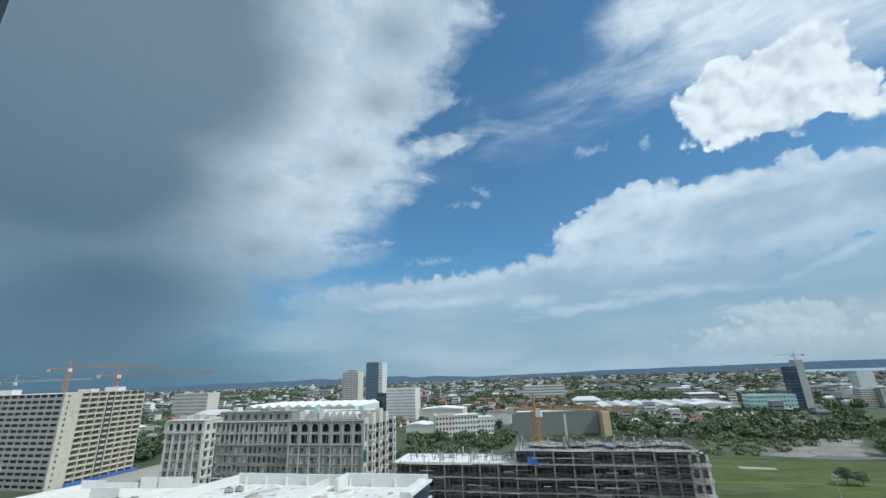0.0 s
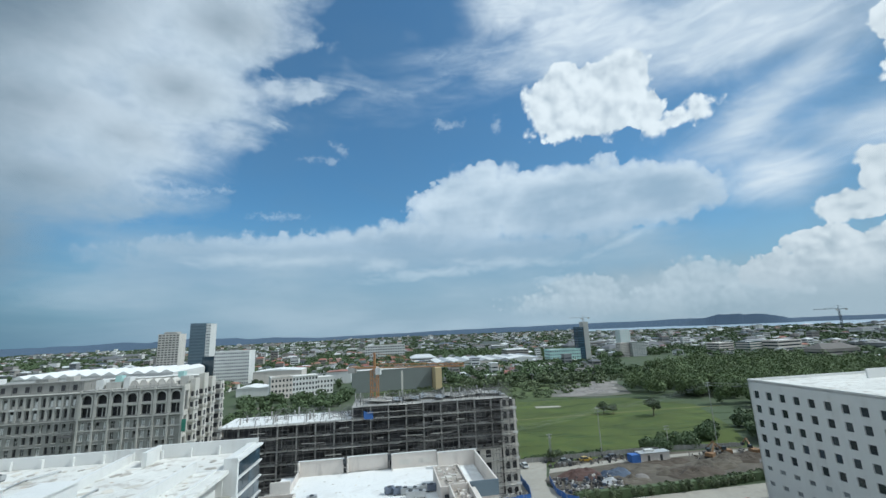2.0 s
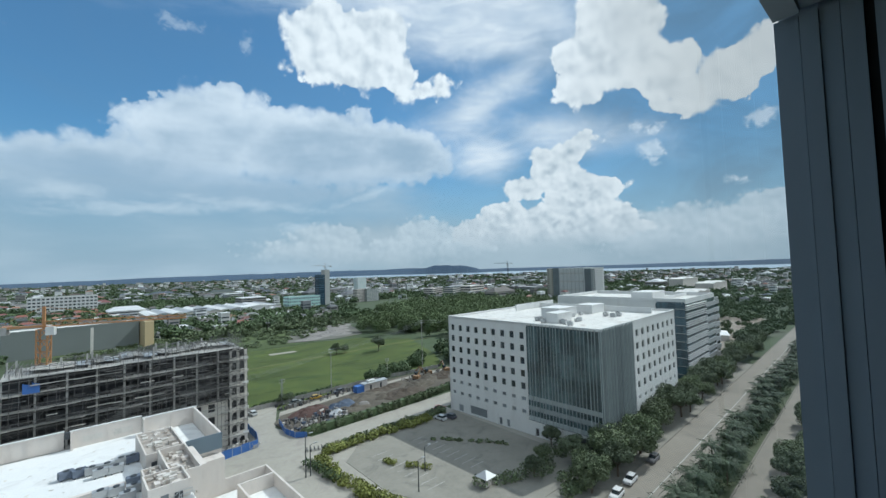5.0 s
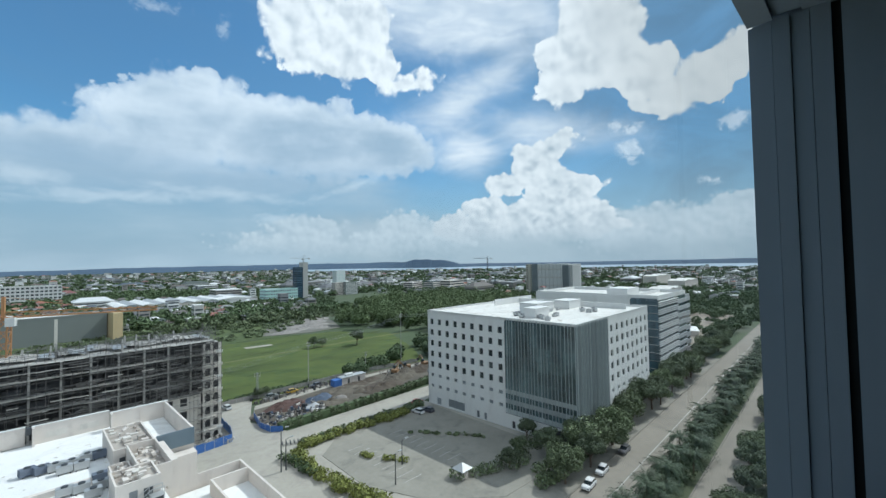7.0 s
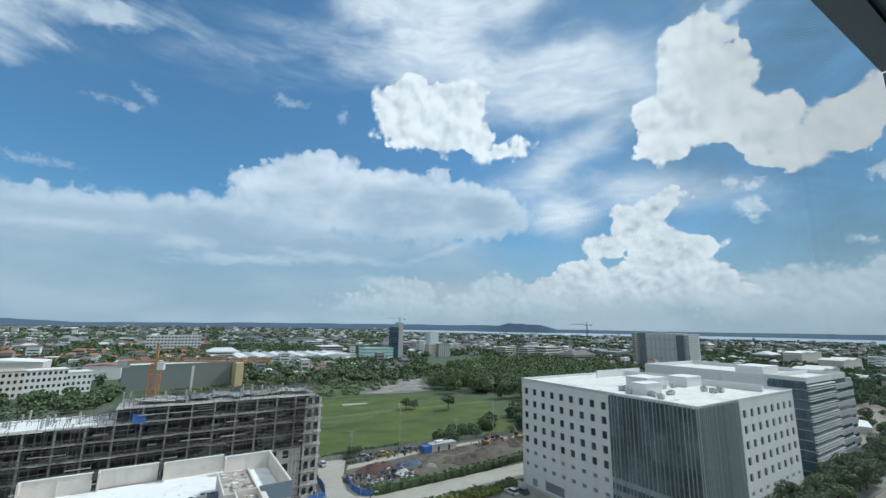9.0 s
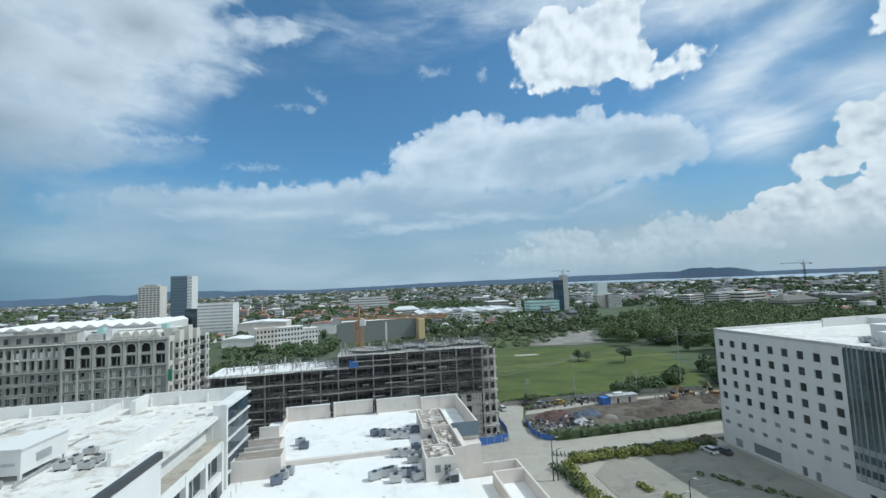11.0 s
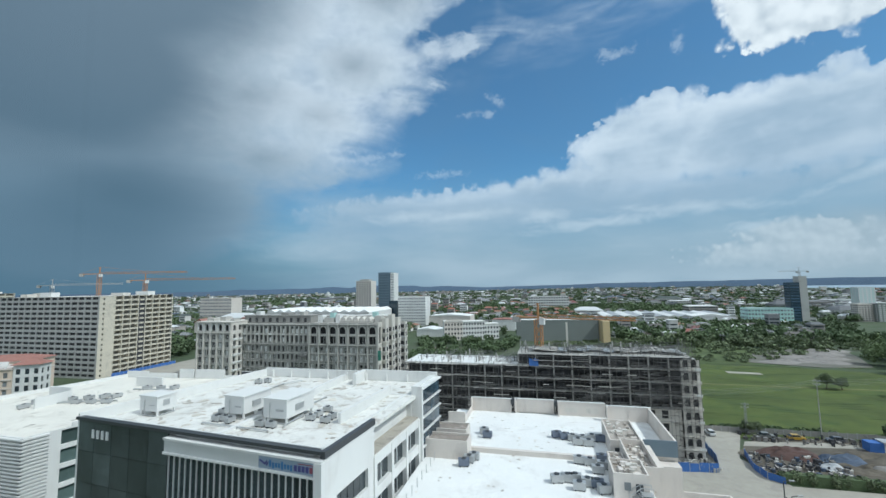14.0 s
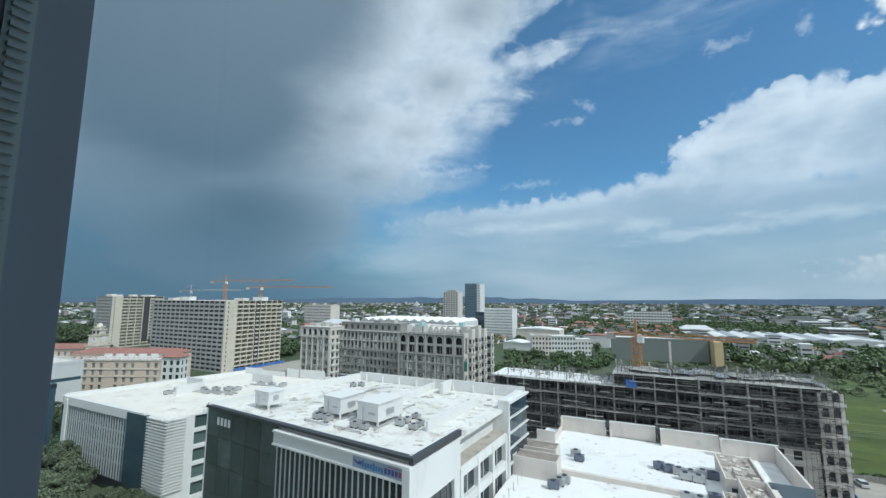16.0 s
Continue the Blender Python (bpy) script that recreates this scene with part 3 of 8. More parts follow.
# ------------------------------------------------------------------ ground and far distance
G = grid(0, 0)
rim = [(4880 * math.cos(a), 4880 * math.sin(a), 0.0) for a in (i * 2 * math.pi / 96 for i in range(96))]
structure("ground", Geo().poly(*rim), SCRUB, Matrix(), "scrubby green and brown open ground between the town's houses", "ground")


def sheet(name, pts, z, mat, label, category):
    """A thin slab of ground cover on the grid, from its outline."""
    return structure(name, Geo().prism(pts, -0.3, z), mat, G, label, category)


def ridge(name, r, depth, profile, n, jag, seed, label):
    """A ridge along a circle: its crest follows (bearing, height) pairs, roughened."""
    g = Geo()
    for i in range(n + 1):
        a = profile[0][0] + (profile[-1][0] - profile[0][0]) * i / n
        h = float(np.interp(a, [p[0] for p in profile], [p[1] for p in profile])) * (1 + jag * noise.fractal((i * 0.23 + seed, 0, 0), 0.8, 2.0, 5))
        s, c = math.sin(radians(a)), math.cos(radians(a))
        g.v += [(r * s, r * c, -0.5), ((r + depth * 0.5) * s, (r + depth * 0.5) * c, max(0.5, h)), ((r + depth) * s, (r + depth) * c, -0.5)]
    for i in range(n):
        b = 3 * i
        g.f += [(b, b + 3, b + 4, b + 1), (b + 1, b + 4, b + 5, b + 2)]
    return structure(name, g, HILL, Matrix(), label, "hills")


ridge("hills_far", 4450, 300, [(-75, 40), (-10, 34), (5, 28), (22, 50), (38, 58), (52, 64), (60, 34), (80, 34), (95, 42), (108, 44)], 180, 0.10, 3, "long low haze-blue hills along the horizon")
ridge("hills_inland", 3500, 500, [(-40, 2), (-34, 36), (-28, 46), (-18, 52), (-12, 62), (-6, 58), (2, 42), (8, 2)], 60, 0.25, 8, "low dark haze-blue hills beyond the town")
ridge("hills_island", 4150, 200, [(50.5, 2), (52.2, 52), (54.6, 84), (57, 86), (59, 74), (60.6, 44), (62, 2)], 40, 0.12, 13, "wooded haze-blue headland across the water")
wat = Geo()
pts = [(math.sin(radians(a)) * r, math.cos(radians(a)) * r, 0.4) for a, r in [(40 + 70 * i / 30, 2750 + 500 * max(0, 1 - i / 12)) for i in range(31)]]
pts2 = [(math.sin(radians(a)) * 4460, math.cos(radians(a)) * 4460, 0.4) for a in [110 - 76 * i / 30 for i in range(31)]]
structure("water", wat.poly(*reversed(pts + pts2)), WATER, Matrix(), "pale strait of calm sea water", "water")

sheet("grass_field", [(38, 150), (72, 156), (108, 160), (142, 152), (160, 180), (172, 205), (186, 236), (170, 247), (166, 268), (140, 276), (92, 281), (40, 285), (-10, 272), (-10, 200)], 0.12, GRASS,
      "wide mown green grass field with worn patches", "field")
sheet("building_site", [(53, 124), (118, 130), (150, 134), (150, 152), (108, 156), (64, 156), (52, 140)], 0.16, SOIL, "bare brown building site with heaped soil", "building site")
sheet("avenue", [(15, 8), (900, 8), (900, 42.2), (15, 42.2)], 0.10, ASPHALT, "broad pale worn avenue with a painted centre line", "road")
sheet("side_street", [(26, 42), (46, 42), (47, 104), (56, 110), (101.5, 109), (101.5, 109.6), (118, 110), (122, 121), (56, 120.5), (51, 136), (60, 158), (46, 160), (40, 128), (26, 122)], 0.14, PAVE,
      "pale concrete side street bending round the corner", "road")
sheet("yard", [(-60, 102), (42, 102), (40, 131), (-60, 131)], 0.06, PAVE, "pale concrete service lane between the blocks", "road")
sheet("car_park", [(54, 78), (60, 63), (72, 52), (98, 50), (101, 104), (62, 104), (55, 98)], 0.18, LOT, "grey concrete car park with worn bay lines", "car park")
sheet("apron", [(46, 42.5), (102, 42.5), (102, 110), (50, 110), (46, 104)], 0.08, PAVE, "pale concrete apron round the car park", "pavement")
sheet("forecourt", [(60, 42.5), (240, 42.5), (240, 54), (60, 54)], 0.11, LOT, "grey paved strip beside the avenue", "pavement")
line = Geo()
for i in range(60):
    line.box(40 + i * 10, 35.7, 0.10, 49.9 + i * 10, 35.94 + 0.03 * math.sin(i * 1.9), 0.114)
structure("lane_marking", line, PAINTLINE, G, "white painted centre line of the avenue", "road marking")
med = Geo().box(40, 23.7, 0.0, 900, 31.2, 0.24)
structure("median_strip", med, surface("verge_grass", (0.075, 0.09, 0.045), 0.95, 0.25, 4.0), G, "planted median strip along the avenue with a concrete kerb", "median")
structure("kerb", Geo().box(40, 23.4, 0.0, 900, 23.7, 0.28).box(40, 31.2, 0.0, 900, 31.5, 0.28).box(60, 42.2, 0, 900, 42.5, 0.26), surface("dull_kerb", (0.21, 0.195, 0.165), 0.9, 0.25, 2.0), G, "pale concrete kerb of the avenue", "kerb")
bay = Geo()
for r in range(2):
    for i in range(9):
        bay.box(61 + r * 14, 72 + i * 2.9, 0.16, 66 + r * 14, 72.14 + i * 2.9, 0.192)
structure("bay_lines", bay, PAINTLINE, G, "faded white parking bay lines", "road marking")

# ------------------------------------------------------------------ the room behind the camera
R = pose(0, 0, 0, 0, 0, -WIN)
DEP, LEFT, RIGHT, HEAD = 0.22, -0.66, 1.44, 0.66
wl = Geo()
for a, b, lo, hi in ((-2.2, LEFT - 0.06, -1.6, 1.3), (RIGHT + 0.06, 2.6, -1.6, 1.3), (LEFT - 0.06, RIGHT + 0.06, HEAD + 0.06, 1.3), (LEFT - 0.06, RIGHT + 0.06, -1.6, -0.75)):
    wl.box(a, -0.03, EYE + lo, b, DEP - 0.004, EYE + hi)
structure("wall_window", wl, ROOM, R, "grey-blue painted wall round the window", "wall")
structure("wall_back", Geo().box(-2.2, -3.6, EYE - 1.6, 2.6, -3.45, EYE + 1.3), ROOM, R, "plain grey room wall", "wall")
structure("wall_left", Geo().box(-2.35, -3.6, EYE - 1.6, -2.2, DEP - 0.004, EYE + 1.3), ROOM, R, "plain grey room wall", "wall")
structure("wall_right", Geo().box(2.6, -3.6, EYE - 1.6, 2.75, DEP - 0.004, EYE + 1.3), ROOM, R, "plain grey room wall", "wall")
structure("floor", Geo().box(-2.2, -3.6, EYE - 1.75, 2.6, DEP - 0.004, EYE - 1.6), ROOM, R, "dark room floor", "floor")
structure("ceiling", Geo().box(-2.35, -3.6, EYE + 1.3, 2.75, DEP - 0.004, EYE + 1.45), ROOM, R, "plain grey ceiling", "ceiling")
win = new("window_1")
win.matrix_world = R
tagged(win, "dark aluminium window frame with a black gasket round clear glass", "window", "", "structure")
for nm, x0, x1, sgn in (("jamb", LEFT - 0.058, LEFT, -1), ("jamb", RIGHT, RIGHT + 0.058, 1)):
    j = Geo()
    edge = LEFT if sgn < 0 else RIGHT
    for k, (y0, y1, o) in enumerate(((0.045, 0.085, 0.0), (0.087, 0.125, 0.005), (0.127, 0.165, 0.0), (0.167, DEP, 0.008))):
        j.box(edge + sgn * o, y0, EYE - 0.75, edge + sgn * 0.058, y1, EYE + HEAD)
    part(nm, j, FRAME, win, "ribbed blue-grey aluminium jamb")
    part("gasket", Geo().box(edge + sgn * 0.012, 0.026, EYE - 0.75, edge + sgn * 0.056, 0.045, EYE + HEAD), GASKET, win, "black rubber gasket")
    part("reveal", Geo().box(edge + sgn * 0.002, -0.05, EYE - 0.75, edge + sgn * 0.056, 0.026, EYE + HEAD), FRAME, win)
tk = Geo().box(LEFT - 0.05, 0.136, EYE - 0.75, LEFT + 0.004, 0.163, EYE + HEAD)
for k in range(110):
    tk.box(LEFT + 0.004, 0.141, EYE - 0.74 + k * 0.0127, LEFT + 0.0085, 0.158, EYE - 0.734 + k * 0.0127)
part("blind_track", tk, surface("pale_track", (0.32, 0.38, 0.39), 0.6, 0.1, 0.2, 0), win, "pale toothed blind track")
hd = Geo()
for y0, y1, o in ((0.045, 0.10, 0.0), (0.102, 0.16, 0.01), (0.162, DEP, 0.0)):
    hd.box(LEFT, y0, EYE + HEAD + o, RIGHT, y1, EYE + HEAD + 0.058)
part("head", hd, FRAME, win)
part("sill", Geo().box(LEFT, -0.06, EYE - 0.80, RIGHT, DEP, EYE - 0.75), FRAME, win)
gm = bpy.data.materials.new("window_glass")
gm.use_nodes = True
N = Nodes(gm.node_tree)
mixs, tr, gl, fr = N.add("ShaderNodeMixShader"), N.add("ShaderNodeBsdfTransparent"), N.add("ShaderNodeBsdfGlossy"), N.add("ShaderNodeFresnel")
tr.inputs[0].default_value = (0.975, 0.998, 0.992, 1)
gl.inputs["Roughness"].default_value = 0.0
fr.inputs[0].default_value = 1.5
for a, b in ((N.math("MULTIPLY", fr.outputs[0], 0.38), mixs.inputs[0]), (tr.outputs[0], mixs.inputs[1]), (gl.outputs[0], mixs.inputs[2]), (mixs.outputs[0], N.add("ShaderNodeOutputMaterial").inputs[0])):
    N.wire(a, b)
pane = part("pane", Geo().poly((LEFT, DEP, EYE - 0.75), (RIGHT, DEP, EYE - 0.75), (RIGHT, DEP, EYE + HEAD), (LEFT, DEP, EYE + HEAD)), gm, win, "clear window pane")
pane.visible_shadow = False
structure("home_tower", Geo().box(-14, -18, 0, 14, -0.9, EYE - 2.2), PANEL, grid(0, 0), "plain tower below the window", "building")


# ------------------------------------------------------------------ buildings near by
def white_office():
    """White block with punched windows, a finned glass corner and a grey louvred flank."""
    t = thing("white_office", 102, 50, "white eight-storey office block with square windows and a finned glass corner", "office block")
    L, D, H = 57.0, 56.7, 32.6
    # Near-black core: the dimness behind the facade is put into its colour.
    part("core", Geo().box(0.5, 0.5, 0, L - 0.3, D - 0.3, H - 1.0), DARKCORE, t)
    rows = [(5.4 + 3.77 * i, 7.4 + 3.77 * i) for i in range(7)]
    hl = []
    for i, r in enumerate(rows):
        for k in range(9):
            a = 2.1 + k * 3.72
            hl.append((a - 0.75, a + 0.75, r[0] + 0.5, r[0] + 1.6, PALEPANE) if i < 2 else (a - 0.8, a + 0.8, *r, GLASS))
    punched(t, (0, D), (0, 23.1), 4.2, H, hl, WHITE, 0.35, GLASS)
    hr = []
    for i, r in enumerate(rows):
        for k in range(8):
            a = 2.6 + k * 4.35
            hr.append((a - 0.85, a + 0.85, r[0] + 0.5, r[0] + 1.6, PALEPANE) if i < 2 else (a - 0.95, a + 0.95, *r, GLASS))
    punched(t, (21, 0), (L, 0), 4.2, H, hr, WHITE, 0.35, GLASS)
    pod = [(4, 6.2, 0.3, 2.6), (9.5, 17.0, 0.6, 3.3), (22, 23.2, 0.2, 2.4), (25, 26.2, 0.2, 2.4)]
    punched(t, (0.1, D), (0.1, 23.1), 0, 4.2, pod, WHITE, 0.3, PALEPANE, "podium")
    part("podium", Geo().box(0.9, 0.9, 0, L, 23, 4.2), WHITE, t)
    part("flank", Geo().box(L - 0.3, 0, 4.2, L, D, H).box(0, D - 0.3, 4.2, L, D, H), WHITE, t)
    # white ground floor below the glass corner
    punched(t, (0.1, 23.1), (0.1, 0.1), 0, 4.3, [(2.0, 3.2, 0.2, 2.4), (5.0, 6.2, 0.2, 2.4), (8.5, 9.7, 0.2, 2.4), (14, 22, 0.2, 3.6)], WHITE, 0.6, GLASSTEAL, "podium")
    punched(t, (0.1, 0.1), (21, 0.1), 0, 4.3, [(1.5 + k * 3.4, 3.7 + k * 3.4, 0.3, 3.2) for k in range(5)], WHITE, 0.3, GLASSTEAL, "podium")
    # glass corner
    for i in range(8):
        z0, z1 = 4.6 + i * 3.45, 7.8 + i * 3.45
        for k in range(6):
            part("glass_panel", Geo().box(0.12, 0.4 + k * 3.78, z0, 0.3, 4.1 + k * 3.78, z1), GLASSTEAL, t)
        part("spandrel", Geo().box(0.16, 0.05, z1, 0.3, 23.1, z1 + 0.27), GLASSTEAL, t)
    for k in range(22):
        y = 0.2 + k * 1.05 + 0.12 * math.sin(k * 1.7)
        part("fin", Geo().box(-0.2, y, 4.4, 0.12, y + 0.11, H + 0.2), FINGREY, t)
    for z in (4.5, 7.4, 10.3):      # closed bands between the two low rows of lights
        part("closed_band", Geo().box(-0.05, 0.2, z, 0.14, 23.0, z + 1.3), FINGREY, t)
    part("louvre_wall", Geo().box(0.05, 0.05, 4.4, 21, 0.35, H), LOUVRE, t, "flat grey louvred wall")
    for k in range(23):
        part("fin", Geo().box(0.3 + k * 0.9, -0.22, 4.4, 0.38 + k * 0.9, 0.05, H + 0.2), FINGREY, t)
    part("roof_deck", Geo().box(0.2, 0.2, H - 0.8, L - 0.2, D - 0.2, H - 0.3), ROOFWORN, t)
    part("parapet", ring(Geo(), [(0, 0), (L, 0), (L, D), (0, D)], H - 0.3, H + 0.4, 0.35), WHITE, t)
    part("screen_wall", Geo().box(30, D - 8, H - 0.3, L, D - 7.6, H + 2.2).box(L - 10, 4, H - 0.3, L - 9.6, D - 8, H + 1.6), WHITE, t)
    for x, y, w, d, h in ((8, 17, 8, 4, 2.6), (16, 21, 9, 7, 3.2), (26, 24, 6, 5, 2.4), (36, 20, 9, 6, 2.6)):
        part("plant_room", Geo().box(x, y, H - 0.3, x + w, y + d, H + h).box(x - 0.2, y - 0.2, H + h, x + w + 0.2, y + d + 0.2, H + h + 0.15), WHITE, t)
    return t


white_office()


COVER = surface("blue_grey_cover", (0.13, 0.155, 0.20), 0.7, 0.2, 0.6, 0)


def roof_unit(u, v, z, w=1.6, d=0.8, h=0.9, turn=0.0, tarp=False):
    """An outdoor air-conditioning unit on its feet."""
    t = thing("air_conditioner", u, v, "grey outdoor air-conditioning unit on a flat roof" + (", dark covered" if tarp else ""), "air conditioner", "rooftop units", z, turn)
    part("casing", Geo().box(-w / 2, -d / 2, 0.18, w / 2, d / 2, h), COVER if tarp else GREYMETAL, t)
    fan = Geo()
    fan.tube((0, 0, h), (0, 0, h + 0.12), d * 0.38, d * 0.38, 12)
    part("fan_guard", fan, DARKMETAL, t)
    for sx in (-1, 1):
        part("foot", Geo().box(sx * w * 0.35 - 0.08, -d / 2, 0, sx * w * 0.35 + 0.08, d / 2, 0.18), DARKMETAL, t)
    return t


rnd = random.Random(5)
for i in range(26):
    roof_unit(102 + 6 + rnd.random() * 30, 50 + 8 + rnd.random() * 18, 32.3, 1.2 + rnd.random(), 0.9, 0.9 + rnd.random() * 0.4, rnd.choice((0, 90)))


GLASSBAND = glazing("blue_curtain_glass", (0.05, 0.09, 0.115), 0.1, 0.4)


def banded_office():
    """Blue glass office behind, striped with white sunshades."""
    t = thing("banded_office", 190, 55, "blue glass office block striped with white horizontal sunshades", "office block")
    H = 32.6
    part("core", Geo().box(0, 0.4, 0, 44, 60, H - 0.5), GLASSBAND, t)
    for i in range(9):
        for k in range(10):
            part("glass_panel", Geo().box(-0.08, 0.6 + k * 1.1, 2.9 + i * 3.4, 0.02, 1.6 + k * 1.1, 5.6 + i * 3.4), GLASSBAND, t)
    for i in range(9):
        for k in range(3):
            part("sunshade", Geo().box(-0.1, -0.35, 2.2 + i * 3.4 + k * 0.85, 29, 0.42, 2.45 + i * 3.4 + k * 0.85), WHITE, t)
        part("spandrel", Geo().box(29, -0.1, 1.2 + i * 3.4, 44.3, 0.45, 3.0 + i * 3.4), PANEL, t)
        part("ledge", Geo().box(-0.2, 0.42, 2.6 + i * 3.4, 0.05, 60, 2.8 + i * 3.4), FINGREY, t)
    part("roof_deck", Geo().box(0.3, 0.6, H - 0.5, 43.7, 59.7, H), ROOFWORN, t)
    part("parapet", ring(Geo(), [(0, 0.3), (44, 0.3), (44, 60), (0, 60)], H - 0.5, H + 1.6, 0.35), WHITE, t)
    part("flank_wall", Geo().box(-0.35, 12, 0, -0.1, 60, H + 0.6), WHITE, t, "plain white flank wall")
    part("end_block", Geo().box(44.4, 2.0, 0, 58, 40, 30.4), GLASSBAND, t, "glazed end block")
    for i in range(8):
        part("end_band", Geo().box(44.3, 1.6, 1.6 + i * 3.75, 58.3, 2.1, 3.7 + i * 3.75), PANEL, t, "wide pale panel band")
    part("end_parapet", ring(Geo(), [(44.4, 1.8), (58.2, 1.8), (58.2, 40), (44.4, 40)], 30.2, 31.4, 0.3), PANEL, t)
    part("plant_room", Geo().box(14, 18, H, 30, 28, H + 3.2), WHITE, t)
    part("screen_wall", Geo().box(0.5, 12, H, 44, 12.4, H + 1.5), WHITE, t)


banded_office()


PLANK = surface("weathered_plank", (0.40, 0.385, 0.355), 0.9, 0.25, 1.0, 0, island=0.3)


def frame_building():
    """Long concrete frame under construction, scaffolded, its last bays walled in."""
    t = thing("unfinished_building", -47, 131, "long unfinished concrete frame building wrapped in scaffolding", "building under construction")
    L, D, H = 86.0, 15.0, 28.6
    st = 3.58
    STEP, LOW = 37.5, 25.1      # the end away from the street is one storey lower

    def top(x):
        return H if x > STEP else LOW
    for i in range(1, 9):
        z = i * st
        part("floor_slab", Geo().box(0 if i < 8 else STEP, 0, z - 0.26, L, D, z), CONCRETE, t)
    col = [Geo().box(-0.2, -0.2, 0, 0.2, 0.2, h).mesh("column", CONCRETE) for h in (LOW, H)]
    for i in range(17):
        for y in (0.4, D / 2, D - 0.4):
            piece("column", col[0.4 + i * 5.32 > STEP], t, 0.4 + i * 5.32, y, 0)
    # Near-black inner walls added close behind the front to paint the open floors' shade.
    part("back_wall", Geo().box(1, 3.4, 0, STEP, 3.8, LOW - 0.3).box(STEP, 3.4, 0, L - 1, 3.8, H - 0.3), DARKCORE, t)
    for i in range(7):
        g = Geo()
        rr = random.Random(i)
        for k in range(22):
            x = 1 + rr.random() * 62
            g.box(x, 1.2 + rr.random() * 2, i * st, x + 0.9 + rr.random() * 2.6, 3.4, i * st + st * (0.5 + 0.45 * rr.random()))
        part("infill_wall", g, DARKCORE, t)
    # walled bays towards the street end; near-black panes paint the shade inside
    holes = []
    for i in range(4):
        for k in range(7):
            a = 2.0 + k * 3.4
            holes.append((a - 0.85, a + 0.85, i * st + 0.7, i * st + 2.9))
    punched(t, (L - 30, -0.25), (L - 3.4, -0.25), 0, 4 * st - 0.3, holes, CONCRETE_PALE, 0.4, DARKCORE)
    g, at, ang = wall_face((L + 0.3, -0.25), (L + 0.3, D), 0, H - 0.4, [(1.2 + k * 3.4, 2.8 + k * 3.4, i * st + 0.8, i * st + 2.9) for i in range(8) for k in range(5)], 0.5)
    part("end_wall", g, CONCRETE_PALE, t, "pale plastered end wall with arched bays")
    # white ornamented corner tower, arched on every storey; near-black panes paint its shaded openings
    cw = [(0.6, 2.0, i * st + 0.9, i * st + 3.0) for i in range(8)] + [(2.7, 4.1, i * st + 0.9, i * st + 3.0) for i in range(8)]
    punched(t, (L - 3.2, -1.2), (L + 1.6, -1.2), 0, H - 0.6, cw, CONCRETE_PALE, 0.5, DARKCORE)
    for i in range(8):
        for a in (1.3, 3.4):
            x = L - 3.2 + a
            head = Geo()
            for k in range(8):
                a0, a1 = math.pi * k / 8, math.pi * (k + 1) / 8
                head.beam((x - math.cos(a0) * 0.75, -1.3, i * st + 2.5 + math.sin(a0) * 0.7), (x - math.cos(a1) * 0.75, -1.3, i * st + 2.5 + math.sin(a1) * 0.7), 0.22)
            part("arch_surround", head, CONCRETE_PALE, t)
        part("cornice", Geo().box(L - 3.4, -1.5, i * st - 0.1, L + 1.8, -1.0, i * st + 0.12), CONCRETE_PALE, t)
        part("balcony", Geo().box(L + 0.2, -1.75, i * st + 0.2, L + 1.8, -1.6, i * st + 0.8), WHITE if i % 2 else CONCRETE_PALE, t)
    # scaffold tubes and boards
    sc = Geo()
    rr = random.Random(2)
    for k in range(58):
        x = k * 1.5
        for y in (-1.5, -0.8):
            sc.beam((x, y, 0 if x < L - 30 else 4 * st), (x, y, top(x) + rr.random() * 1.5), 0.06)
        for i in range(0 if x < L - 30 else 8, 16 if x > STEP else 14):
            sc.beam((x, -1.7, i * st / 2 + 1.3), (x, 0.0, i * st / 2 + 1.3), 0.05)
    for i in range(16):
        z = i * st / 2 + 1.2
        for y in (-1.5, -0.8):
            sc.beam((0 if i < 14 else STEP, y, z), (L - 30 if i < 8 else L, y, z), 0.07)
    for k in range(50):
        x, z, d = rr.random() * (L - 3), rr.random() * (LOW - 4), rr.choice((-1, 1))
        sc.beam((x + 1.3 - 1.3 * d, -1.5, z), (x + 1.3 + 1.3 * d, -1.5, z + 2.6), 0.05)
    for k in range(280):
        x = rr.random() ** 0.7 * (L - 6)
        z = rr.uniform(0 if x < L - 33 else 4 * st, top(x))
        sc.beam((x, -1.55 - rr.random() * 0.4, z), (x + 2 + rr.random() * 4, -1.55, z + (rr.random() - 0.5) * 0.5), 0.08 + 0.06 * rr.random())
    tagged(part("scaffold", sc, STEEL, t, "grey steel scaffold tubes"), kind="stuff")
    loose = Geo()      # props, planks and stacked blocks on the slabs
    for k in range(700):
        x, y = rr.random() * (L - 2), 0.3 + rr.random() * 2.6
        i = rr.randrange(0, 8 if x > STEP else 7)
        if rr.random() < 0.55:
            loose.beam((x, y, i * st), (x + rr.random() * 0.3, y, i * st + 3.3), 0.12)
        else:
            loose.box(x, y, i * st, x + 0.4 + rr.random() * 1.6, y + 0.5, i * st + 0.3 + rr.random() * 1.0)
    tagged(part("site_material", loose, surface("site_clutter", (0.10, 0.095, 0.09), 0.9, 0.3, 1.0, 0, island=0.7), t, "props, planks and stacked blocks on the open floors"), kind="stuff")
    for i in range(1, 9):
        bd = Geo()
        x = 0.0 if i < 8 else STEP
        while x < L - 3:
            w = 1.5 + rr.random() * 5
